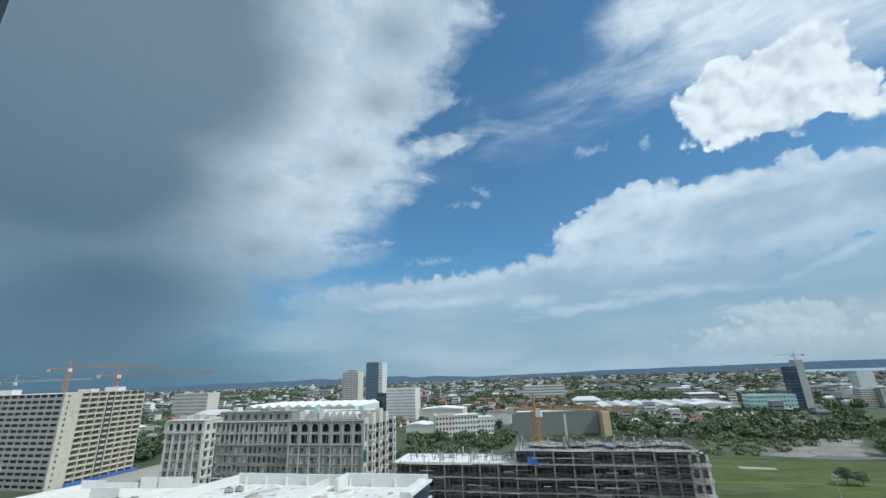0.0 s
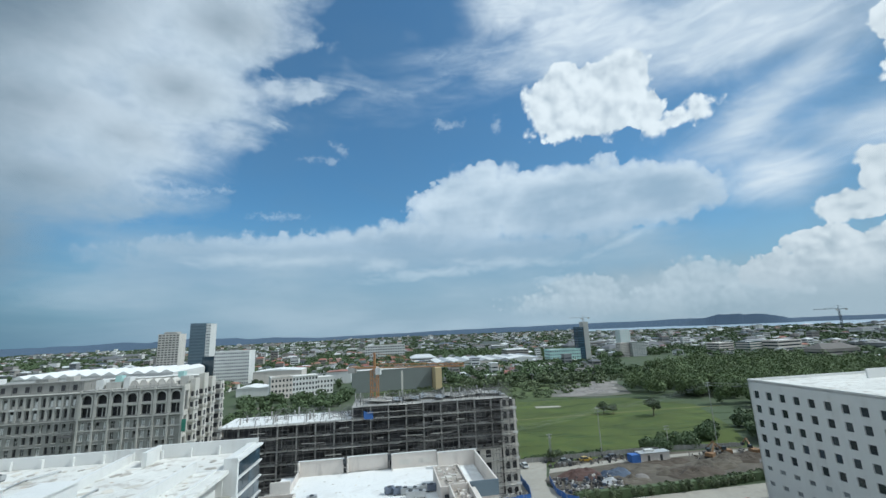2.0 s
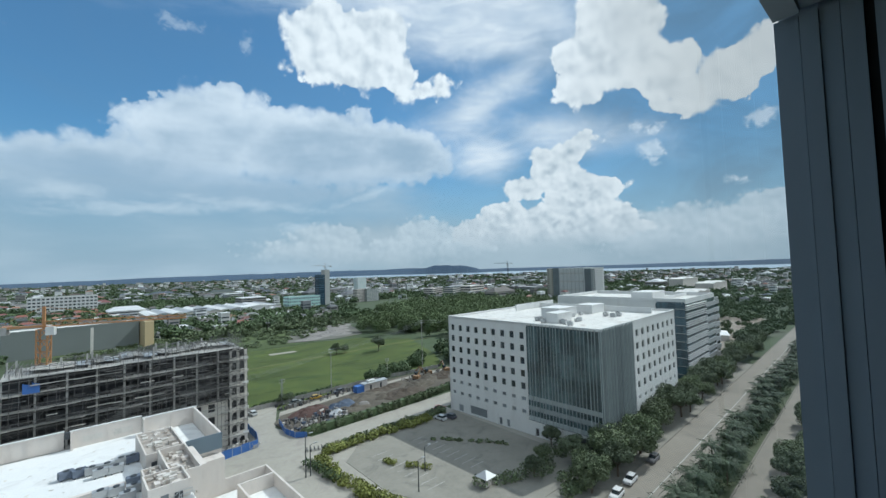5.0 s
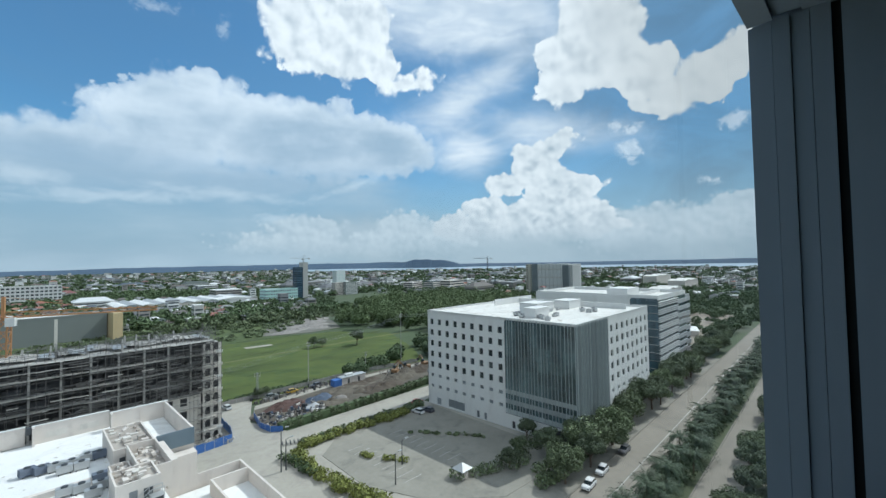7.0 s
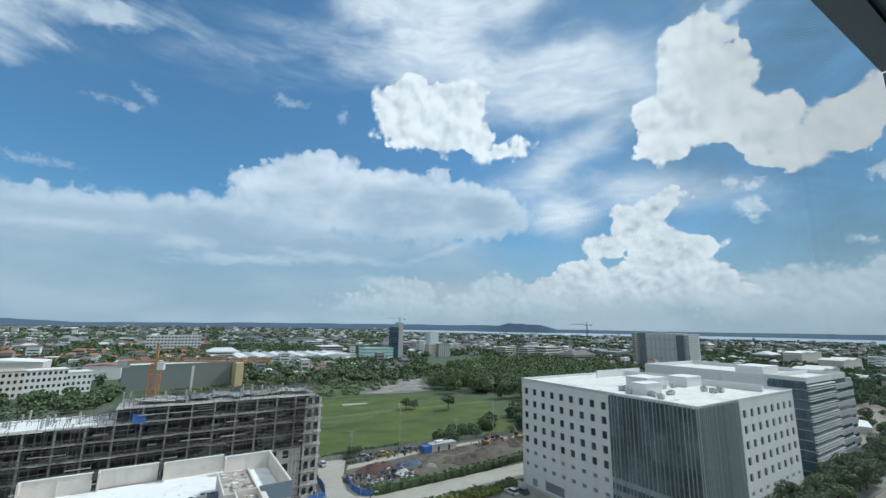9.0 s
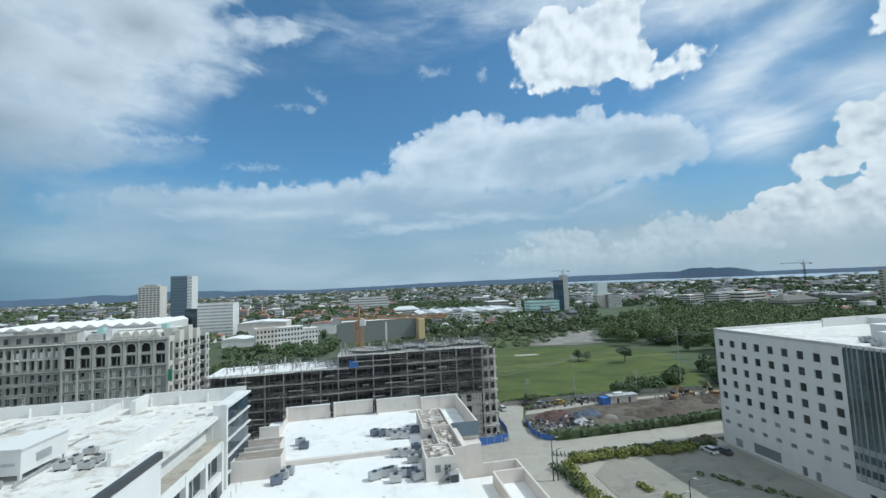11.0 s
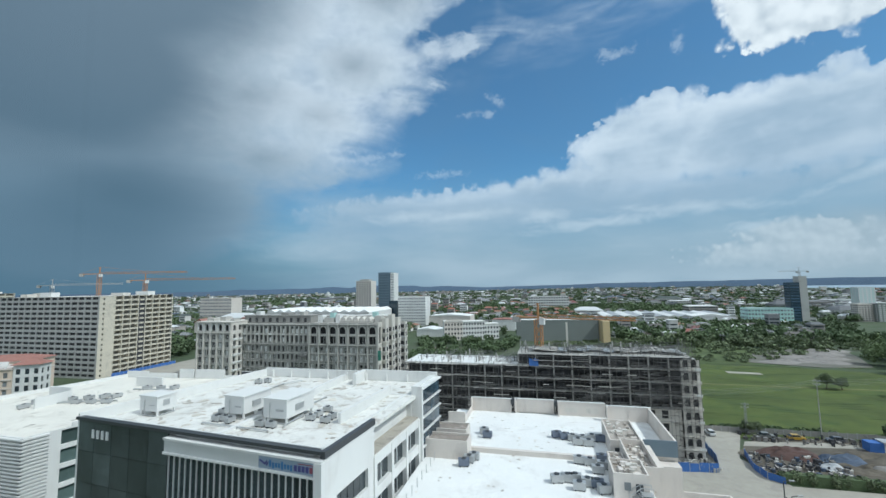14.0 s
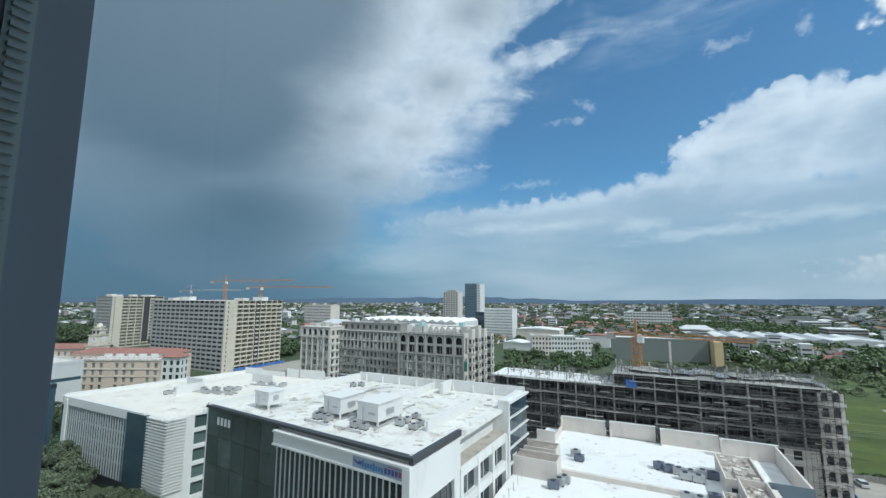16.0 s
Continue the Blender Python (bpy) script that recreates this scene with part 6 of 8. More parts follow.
def apartment_slab(u, v, w, d, h, front, side, label, storeys, bays_front, bays_side, turn=0.0, scallop=True):
    """Tall apartment slab: galleries on the +u face, plain grid of openings on the face towards the window."""
    t = thing("apartment_block", u, v, label, "apartment block", "apartment blocks", 0, turn)
    st = h / storeys
    # Core coloured near-black in place of the flats' inner shade.
    part("core", Geo().box(0.7, 0.7, 0, w - 1.6, d - 0.3, h - 0.4), DARKCORE, t)
    hol = [(1 + k * (w - 2) / bays_front + 0.5, 1 + (k + 1) * (w - 2) / bays_front - 0.4, i * st + 1.1, i * st + st - 0.35) for i in range(storeys) for k in range(bays_front)]
    g, at, ang = wall_face((0, 0), (w, 0), 0, h, hol, 0.6)
    part("wall", g, front, t)
    hol = [(2.0, 3.0, i * st + 0.9, i * st + 2.1) for i in range(storeys)]
    g, at, ang = wall_face((w, 0), (w, 9), 0, h, hol, 0.6)
    part("side_wall", g, side, t)
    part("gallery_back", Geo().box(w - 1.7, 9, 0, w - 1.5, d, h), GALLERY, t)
    part("netting", Geo().box(w - 0.3, 9 + (d - 9) / bays_side * 3 + 0.3, 4, w + 0.05, 9 + (d - 9) / bays_side * 3.9, h - 1.5), DARKCORE, t, "dark safety netting over one bay")
    bw = (d - 9) / bays_side
    for i in range(storeys + 1):
        part("gallery_slab", Geo().box(w - 1.6, 9, i * st - 0.25, w, d, i * st), side, t)
        if i < storeys:
            for k in range(bays_side):
                y0 = 9 + k * bw
                if scallop:
                    bg = Geo().box(w - 0.25, y0 + 0.3, i * st, w, y0 + bw - 0.3, i * st + 0.7)
                    bg.prism([(w, y0 + 0.9), (w + 0.55, y0 + bw * 0.35), (w + 0.55, y0 + bw * 0.65), (w, y0 + bw - 0.9)], i * st - 0.2, i * st + 0.85)
                    part("balcony", bg, side, t)
                else:
                    part("balcony", Geo().box(w - 0.2, y0 + 0.2, i * st, w, y0 + bw - 0.2, i * st + 1.0), side, t)
    for k in range(bays_side + 1):
        part("pier", Geo().box(w - 1.6, 9 + k * bw - 0.25, 0, w + 0.12, 9 + k * bw + 0.25, h + 0.3), side, t)
    part("back_wall", Geo().box(0, d - 0.3, 0, w, d, h).box(0, 0.7, 0, 0.4, d, h), front, t)
    part("roof_deck", Geo().box(0, 0, h - 0.2, w, d, h), CONCRETE_PALE, t)
    rr = random.Random(int(u))
    for k in range(5):
        x, y = rr.random() * (w - 12), 2 + rr.random() * (d - 10)
        part("roof_house", Geo().box(x, y, h, x + 5 + rr.random() * 6, y + 5, h + 1.2 + rr.random() * 1.6), rr.choice((CONCRETE_PALE, WHITE)), t)
    return t


# Beige balcony sides and grey fronts carry sun and shade in their colours.
apartment_slab(-338, 183, 84, 48, 47.6, GREY_BLOCK, BEIGE_BLOCK, "tall unpainted concrete apartment block with scalloped balconies", 16, 15, 8)
apartment_slab(-500, 217, 30, 48, 50.5, GREY_BLOCK, BEIGE_BLOCK, "tall pale apartment block with rows of long balconies", 16, 9, 6, 0, False)
crane(-300, 215, 46, 16, 62, 14, 12)
crane(-268, 222, 46, 11, 60, 12, 18)
crane(-360, 225, 47, 8, 60, 13, 6, colour=GREYMETAL, label="grey tower crane over a far apartment block")
crane(-3.0, 141, 27, 11.2, 30, 9, -20, 1.15, label="orange tower crane rising from the scaffolded frame")


# ------------------------------------------------------------------ buildings farther off
def clock_house():
    """Peach colonial-style block with a red tiled roof and a small clock tower."""
    t = thing("clock_house", -231.5, 131.5, "peach colonial-style hotel with red tiled roofs and a clock tower", "hotel", turn=27)
    LOW = 17.0
    for x0, y0, x1, y1, h, m, tiled in ((-41, 0, 0, 13.5, LOW, PEACH, False), (-59, 13.7, -1, 29, LOW + 1.3, PEACH, True), (0.2, 0.5, 10.4, 7.5, LOW + 1.3, WHITE, True), (-68, 3.6, -41.2, 13.5, LOW - 1.8, PEACH, False), (-106, 38, -70, 54, LOW + 0.9, PEACH, True)):
        w, d = x1 - x0, y1 - y0
        n = max(3, int(w / 3.9))
        hol = [(0.9 + k * w / n, 2.7 + k * w / n, h - 15.3 + i * 3.7, h - 12.9 + i * 3.7) for i in range(4) if h - 15.5 + i * 3.7 > 0 for k in range(n) if m is WHITE or k % 4 < 3]
        punched(t, (x0, y0), (x1, y0), 0, h, hol, m, 0.4, GLASS if m is WHITE else PALEPANE)
        nd = max(2, int(d / 4.4))
        hol = [(0.9 + k * d / nd, 2.6 + k * d / nd, h - 15.4 + i * 3.7, h - 13.0 + i * 3.7) for i in range(4) if h - 15.5 + i * 3.7 > 0 for k in range(nd)]
        punched(t, (x1, y0), (x1, y1), 0, h, hol, m, 0.4, GLASS)
        part("core", Geo().box(x0 + 0.05, y0 + 0.45, 0, x1 - 0.45, y1, h - 0.1), m, t)
        for z, o in ((h - 0.5, 0.5), (h - 5.1, 0.3), (h - 8.9, 0.2)):
            if m is PEACH:
                part("cornice", Geo().box(x0 - o, y0 - o, z, x1 + o, y1, z + 0.4), CREAM, t)
        if tiled:
            g, e, my = Geo(), 0.9, (y0 + y1) / 2
            a, b, c, d2 = (x0 - e, y0 - e, h), (x1 + e, y0 - e, h), (x1 + e, y1 + e, h), (x0 - e, y1 + e, h)
            k = min(6, w * 0.35)
            r0, r1 = (x0 + k, my, h + 2.4), (x1 - k, my, h + 2.4)
            g.poly(a, b, r1, r0).poly(b, c, r1).poly(c, d2, r0, r1).poly(d2, a, r0)
            part("roof", g, TILE, t, "red clay tile roof")
        else:
            part("roof_deck", Geo().box(x0 + 0.4, y0 + 0.4, h, x1 - 0.4, y1, h + 0.1), CREAM, t)
            for k in range(int(w / 2.4)):
                part("baluster", Geo().box(x0 + k * 2.4, y0, h, x0 + k * 2.4 + 0.5, y0 + 0.4, h + 1.3), WHITE, t)
            part("balustrade", Geo().box(x0, y0 + 0.05, h + 1.0, x1, y0 + 0.35, h + 1.2), WHITE, t)
    for k in range(5):
        part("awning_wall", Geo().box(-36 + k * 6.3, 8, LOW, -32 + k * 6.3, 8.4, LOW + 2.0), WHITE, t)
    x, y, z = -63.3, 36.5, 0
    for w, h in ((10, 17.8), (8.2, 2.7), (6.8, 6.3), (4.7, 3.2), (3.3, 1.6)):
        part("tower_stage", Geo().box(x - w / 2, y - w / 2, z, x + w / 2, y + w / 2, z + h).box(x - w / 2 - 0.45, y - w / 2 - 0.45, z + h - 0.5, x + w / 2 + 0.45, y + w / 2 + 0.45, z + h), BUTTER, t, "butter-yellow tower stage with a moulded top")
        if w == 6.8:
            part("clock_face", Geo().tube((x, y - 3.35, z + 3.3), (x, y - 3.55, z + 3.3), 1.9, 1.9, 20), WHITE, t, "white round clock face")
            part("clock_hand", Geo().box(x - 0.12, y - 3.62, z + 3.2, x + 0.12, y - 3.56, z + 4.7).box(x, y - 3.62, z + 3.2, x + 1.0, y - 3.56, z + 3.42), DARKMETAL, t)
            part("clock_face", Geo().tube((x + 3.35, y, z + 3.3), (x + 3.55, y, z + 3.3), 1.9, 1.9, 20), WHITE, t)
        if w == 4.7:
            for sx in (-1.2, 1.2):
                part("louvre_opening", Geo().box(x + sx - 0.7, y - 2.43, z + 0.6, x + sx + 0.7, y - 2.3, z + 2.5), DARKCORE, t)
        z += h
    part("tower_peak", Geo().tube((x, y, z), (x, y, z + 1.2), 1.7, 1.3, 12).tube((x, y, z + 1.2), (x, y, z + 2.4), 1.3, 0.1, 12), BUTTER, t)


clock_house()


def mid_block(name, u, v, w, d, h, wall, label, category, bands=0, band_mat=None, cols=0, roof=None, turn=0.0, roof_h=0.9):
    """A plain distant block with strip windows or a grid of them, and a parapet."""
    t = thing(name, u, v, label, category, "", 0, turn)
    part("body", Geo().box(0, 0, 0, w, d, h), wall, t)
    part("parapet", ring(Geo(), [(-0.1, -0.1), (w + 0.1, -0.1), (w + 0.1, d + 0.1), (-0.1, d + 0.1)], h - 0.4, h + roof_h, 0.4), wall, t)
    part("roof_deck", Geo().box(0.4, 0.4, h, w - 0.4, d - 0.4, h + 0.1), roof or CONCRETE_PALE, t)
    if bands:
        st = h / bands
        for i in range(bands):
            z0, z1 = i * st + st * 0.35, i * st + st * 0.8
            if cols:
                cw = w / cols
                cm = Geo().box(0.18 * cw, -0.06, 0, 0.82 * cw, 0.06, z1 - z0).mesh("window", band_mat or GLASS)
                for k in range(cols):
                    piece("window", cm, t, k * cw, 0, z0)
                nk = max(1, int(d / cw))
                for k in range(nk):
                    piece("window", cm, t, 0, (k + 1) * d / nk, z0, -90)
            else:
                part("window_band", Geo().box(0.6, -0.06, z0, w - 0.6, 0.06, z1).box(-0.06, 0.6, z0, 0.06, d - 0.6, z1), band_mat or GLASS, t)
    return t


mid_block("grey_hall", -27, 372, 70, 22, 17.6, BOXGREY, "windowless dark grey hall with a tan end panel", "hall", roof=ROOFWORN, turn=5)
ph = thing("hall_panel", 44.5, 364.5, "tan painted end bay of the grey hall", "building", turn=5)
part("bay", Geo().box(0, 0, 0, 5.5, 20, 18.4), TAN, ph)
part("strip", Geo().box(-30, -0.2, 0, -28.4, 0, 17.8), CONCRETE_PALE, ph)
t = mid_block("white_slab", -187, 500, 37, 22, 36, WHITE, "white office slab gridded with many small windows", "office block", 10, PALEPANE, 16, ROOFWHITE)
part("dark_side", Geo().box(-14, 4, 0, 0, 20, 32), GLASSBLUE, t, "dark glazed side wing")
mid_block("blue_tower", -252, 588, 19.5, 20, 72, TOWERGLASS, "tall blue glass tower", "tower", 18, surface("tower_band", (0.12, 0.17, 0.21), 0.2, 0.15, 3.0, 0), 0, PANEL)
mid_block("white_side_tower", -232.3, 588, 5.5, 20, 71, WHITE, "pale side slab of the blue glass tower", "tower", 18, PALEPANE, 4)
gt = mid_block("grey_tower", -340, 690, 30, 22, 61, CONCRETE_PALE, "grey concrete tower with a stepped crown", "tower", 17, DARKCORE, 6)
part("crown", Geo().box(6, 4, 61, 24, 18, 65), CONCRETE, gt)


def curved_block():
    """White four-storey school-like block with long window bands and a rounded gable."""
    t = thing("white_school", -92, 366, "white four-storey block with long window bands and an arched gable", "building", turn=20)
    for x0, x1, y, h in ((0, 17, 0, 17.0), (17, 38, 1.5, 16.4), (38, 52, 5, 13.6)):
        n = int((x1 - x0) / 2.6)
        hol = [(0.7 + k * (x1 - x0) / n, 2.2 + k * (x1 - x0) / n, 1.2 + i * 4.1, 3.2 + i * 4.1) for i in range(int(h / 4.1)) for k in range(n)]
        punched(t, (x0, y), (x1, y), 0, h, hol, WHITE if x0 else CREAM, 0.4, GLASS)
        part("core", Geo().box(x0 + 0.02, y + 0.45, 0, x1 - 0.02, y + 14, h), WHITE, t)
        part("roof_deck", Geo().box(x0 - 0.4, y - 0.4, h, x1 + 0.4, y + 14.4, h + 0.5), ROOFWORN, t)
    g = Geo().prism([(0, -0.2), (17, -0.2), (17, 0.6), (0, 0.6)], 17.0, 17.4)
    for j in range(10):
        a0, a1 = math.pi * j / 10, math.pi * (j + 1) / 10
        g.poly((8.5 - 8.5 * math.cos(a0), 0, 17.4 + 1.6 * math.sin(a0)), (8.5, 0, 17.4), (8.5 - 8.5 * math.cos(a1), 0, 17.4 + 1.6 * math.sin(a1)))
    part("gable", g, CREAM, t)


curved_block()


def shed(u, v, w, d, h, rise, wall, roof, label, n=1, turn=0.0, stripe=None):
    """A hall with pitched sheet roofs, one or several side by side."""
    t = thing("warehouse", u, v, label, "warehouse", "", 0, turn)
    part("walls", Geo().box(0, 0, 0, w, d, h), wall, t)
    for i in range(n):
        x0, x1 = i * w / n, (i + 1) * w / n
        g = Geo()
        n0 = len(g.v)
        g.v += [(x0, -0.5, h), ((x0 + x1) / 2, -0.5, h + rise), (x1, -0.5, h), (x0, d + 0.5, h), ((x0 + x1) / 2, d + 0.5, h + rise), (x1, d + 0.5, h)]
        g.f += [(0, 1, 4, 3), (1, 2, 5, 4), (0, 2, 1), (3, 4, 5)]
        part("roof", g, stripe if stripe and i % 2 else roof, t)
    return t


shed(70, 560, 150, 90, 7.5, 2.0, CREAM, ROOFWHITE, "long warehouse striped with white and grey roof sheets", 12, 0, PANEL)
shed(168, 548, 40, 26, 9, 2.5, WHITE, ROOFWHITE, "white gabled warehouse front", 1)
shed(-330, 430, 134, 70, 22, 3.2, WHITE, ROOFWHITE, "vast mall with a row of wavy white roofs", 11, 0, ROOFWHITE)
shed(-335, 330, 34, 16, 19, 3.5, CREAM, TILE, "red-roofed block beside the wing", 3)
shed(-294, 340, 26, 14, 20, 3.5, TILE, TILE, "second red-roofed block behind the arcaded one", 2)
shed(-250, 402, 90, 16, 20, 0.6, CREAM, ROOFWORN, "pale stepped front of the mall", 2)
shed(-138, 475, 50, 30, 14.5, 2.0, CREAM, ROOFWHITE, "large windowless cream hall", 1)
shed(-128, 395, 40, 24, 7, 1.6, WHITE, ROOFWHITE, "low white hall among trees", 2)
shed(-60, 455, 26, 18, 12, 1.0, WHITE, TILE, "small white hall with a red-brown face", 1)
mid_block("teal_block", 226, 548, 45, 20, 17, TEAL, "teal clad low commercial block", "building", 4, PALEPANE, 14)
TOWERDARK = glazing("dark_tower_glass", (0.06, 0.10, 0.15), 0.12)
mid_block("dark_tower", 274, 558, 10, 12, 46, GLASSBLUE, "dark blue glass tower under construction", "tower", 14, TOWERDARK, 0)
mid_block("tower_core", 284.2, 559, 8, 11, 53, GREY_BLOCK, "bare concrete lift core of the dark tower", "tower")
crane(288, 564, 53, 6, 20, 9, 170, 0.9, colour=GREYMETAL, label="grey tower crane on the dark tower")
mid_block("pale_midrise", 352, 582, 14, 12, 19.5, CREAM, "pale mid-rise apartment block", "apartment block", 8, GLASS, 5)
mid_block("grey_midrise", 367, 576, 23, 14, 19.8, BOXGREY, "grey mid-rise block with white piers", "apartment block", 9, WHITE, 6)
mid_block("white_midrise", 424, 697, 19, 16, 37, WHITE, "white and teal slim mid-rise", "apartment block", 14, TEAL, 4)
mid_block("long_white_block", -36, 840, 78, 24, 25, WHITE, "long white block with rows of windows", "apartment block", 5, GLASS, 16)
mid_block("left_white_block", -559, 560, 62, 24, 36, CREAM, "long cream block with rows of small windows", "apartment block", 7, PALEPANE, 20)
mid_block("business_park_block", 469, 527, 28, 20, 16, CREAM, "low cream business block with dark glass bays", "office block", 5, GLASS, 0, ROOFWHITE, 10)
mid_block("business_park_block", 497, 506, 26, 20, 16.5, GLASSGREEN, "low glassy business block with pale bands", "office block", 5, CREAM, 0, ROOFWHITE, 10)
mid_block("business_park_block", 525, 490, 46, 22, 17.5, CREAM, "long low business block with dark bands", "office block", 4, GLASS, 0, ROOFWHITE, 10)
TOWERDIM = glazing("dim_tower_glass", (0.20, 0.225, 0.235), 0.2)
ht = mid_block("twin_slab", 545, 276, 40, 60, 44, WHITE, "dark glass apartment slab with a grey striped middle", "apartment block", 0, None, 0, CONCRETE)
for i in range(15):
    part("floor_band", Geo().box(-0.7, 10, i * 3.0 + 0.6, -0.05, 50, i * 3.0 + 2.2), WHITE if i % 4 else CONCRETE_PALE, ht, "pale floor band")
    part("floor_band", Geo().box(4, -0.4, i * 3.0 + 1.2, 36, -0.05, i * 3.0 + 1.9), GREY_BLOCK, ht)
for k in range(7):
    part("pier", Geo().box(-0.95, 11 + k * 6.3, 0, -0.7, 11.7 + k * 6.3, 45.5), GREY_BLOCK, ht)
part("dark_end", Geo().box(-0.3, -0.3, 0, 12, 9.5, 43.5), TOWERDIM, ht, "dark glass end bay")
part("dark_end", Geo().box(-0.3, 50.5, 0, 12, 60.3, 45.5), TOWERDIM, ht)
part("roof_frame", Geo().box(6, 12, 44, 30, 46, 45.6), GREYMETAL, ht)
mid_block("pale_slab", 575, 352, 30, 14, 44, BEIGE_BLOCK, "beige apartment slab beside the grey one", "apartment block", 14, DARKCORE, 6)
crane(620, 480, 30, 26, 30, 10, 160, 1.0, colour=DARKMETAL, label="dark tower crane far beyond the trees")
for a, b, w, h in ((560, 150, 60, 12), (700, 165, 80, 16), (820, 240, 90, 18)):
    shed(a, b, w, 24, h, 2, CREAM, ROOFWORN, "low pale hall beyond the avenue", 2)
shed(300, 64, 22, 12, 3.5, 1.2, CREAM, ROOFWHITE, "small white-roofed shed beside the avenue", 1, 20)
shed(385, 98, 60, 18, 5, 1.5, CREAM, PANEL, "long low works shed beyond the offices", 3, 8)
sheet("dirt_yard", [(-254, 160), (-195, 160), (-192, 300), (-252, 300)], 0.08, PAVE, "pale construction yard beside the tall block", "ground")
sheet("dirt_yard", [(-90, 232), (-60, 180), (-58, 330), (-100, 330)], 0.07, SOIL, "bare ground beside the arcaded block", "ground")
sheet("dirt_yard", [(240, 56), (420, 58), (470, 110), (260, 96)], 0.08, surface("dirt_yard", (0.27, 0.235, 0.19), 0.95, 0.2, 12.0, 0.3, stain=0.4), "bare pale dirt yard beyond the offices", "ground")


# ------------------------------------------------------------------ the town
def blocked(u, v):
    """Ground kept free of scattered houses."""
    for a, b, c, d in ((-620, -55, 0, 290), (-430, -170, 390, 530), (-60, 62, 0, 402), (-150, 0, 360, 500), (-15, 470, 0, 385), (60, 235, 540, 660), (215, 430, 520, 580), (-260, -130, 480, 620),
                       (-350, -300, 680, 720), (-570, -490, 550, 590), (490, 740, 480, 550), (530, 620, 280, 370), (-40, 45, 835, 870), (350, 2000, -60, 75), (470, 560, 60, 180), (240, 440, 380, 520)):
        if a < u < b and c < v < d:
            return True
    return False


def houses(count, near, far, seed, smin, smax, hmin, hmax, red=0.0):
    rr = random.Random(seed)
    walls, roofs, flats, strips, reds = Geo(), Geo(), Geo(), Geo(), Geo()
    made = 0
    while made < count:
        d = math.exp(rr.uniform(math.log(near), math.log(far)))
        s = radians(rr.uniform(-60, 104) - 12.6)
        u, v = d * math.sin(s), d * math.cos(s)
        made += 1
        if (s > radians(26) and d > 2600) or blocked(u, v) or noise.noise((u * 0.004, v * 0.004, 3)) < -0.28:
            continue
        w, dp, h = rr.uniform(smin, smax), rr.uniform(smin, smax) * 0.75, rr.uniform(hmin, hmax)
        if rr.random() < 0.06 and hmax < 10:
            h *= 2.3
        k = 1 + d / 5000
        w, dp = w * k, dp * k
        walls.box(u, v, 0, u + w, v + dp, h)
        isred = rr.random() < (0.75 if (-330 < u < 90 and 640 < v < 900) else red)
        if isred or rr.random() < 0.6:
            g = reds if isred else roofs
            n, e, rise = len(g.v), 0.8, 1.2 + 0.09 * w
            g.v += [(u - e, v - e, h), (u + w + e, v - e, h), (u + w + e, v + dp + e, h), (u - e, v + dp + e, h), (u + w * 0.2, v + dp / 2, h + rise), (u + w * 0.8, v + dp / 2, h + rise)]
            g.f += [(n, n + 1, n + 5, n + 4), (n + 1, n + 2, n + 5), (n + 2, n + 3, n + 4, n + 5), (n + 3, n, n + 4)]
        else:
            flats.box(u - 0.3, v - 0.3, h, u + w + 0.3, v + dp + 0.3, h + 0.7)
        if d < 1500:
            for i in range(max(1, int(h / 3.4))):
                strips.box(u + 0.8, v - 0.12, 1.0 + i * 3.4, u + w - 0.8, v + 0.1, 2.3 + i * 3.4)
                strips.box(u - 0.12, v + 0.8, 1.0 + i * 3.4, u + 0.1, v + dp - 0.8, 2.3 + i * 3.4)
    return walls, roofs, flats, strips, reds


TOWNWALL = palette("town_walls", [(0.58, 0.57, 0.54), (0.76, 0.76, 0.74), (0.36, 0.33, 0.30), (0.24, 0.245, 0.25), (0.70, 0.69, 0.66), (0.30, 0.28, 0.26)])
TOWNROOF = palette("town_roofs", [(0.24, 0.245, 0.25), (0.13, 0.135, 0.14), (0.11, 0.09, 0.08), (0.56, 0.57, 0.57), (0.085, 0.105, 0.13), (0.13, 0.12, 0.11), (0.075, 0.09, 0.085)])
TOWNFLAT = palette("town_flat_roofs", [(0.70, 0.70, 0.69), (0.26, 0.26, 0.26), (0.16, 0.165, 0.17), (0.74, 0.74, 0.73), (0.20, 0.20, 0.20)])
TOWNRED = palette("town_red_roofs", [(0.24, 0.095, 0.075), (0.28, 0.125, 0.09), (0.19, 0.085, 0.08), (0.30, 0.165, 0.115)])
GREYHALL = mid_block("grey_metal_hall", -268, 72, 46, 22, 21.7, PALEBAND, "pale grey metal-clad hall with a thin dark window strip", "hall", 0)
part("window_band", Geo().box(0, -0.2, 14.5, 45.8, 0, 15.8).box(45.9, 0.2, 14.5, 46.1, 21.6, 15.8), GLASSBLUE, GREYHALL)
part("canopy", Geo().box(30, -1.2, 9.0, 46.3, 0, 9.6), WHITE, GREYHALL)
mid_block("dark_glass_block", -213, 56, 34, 13, 20.0, GLASSBLUE, "low dark glass block with white floor bands", "office block", 4, WHITE)
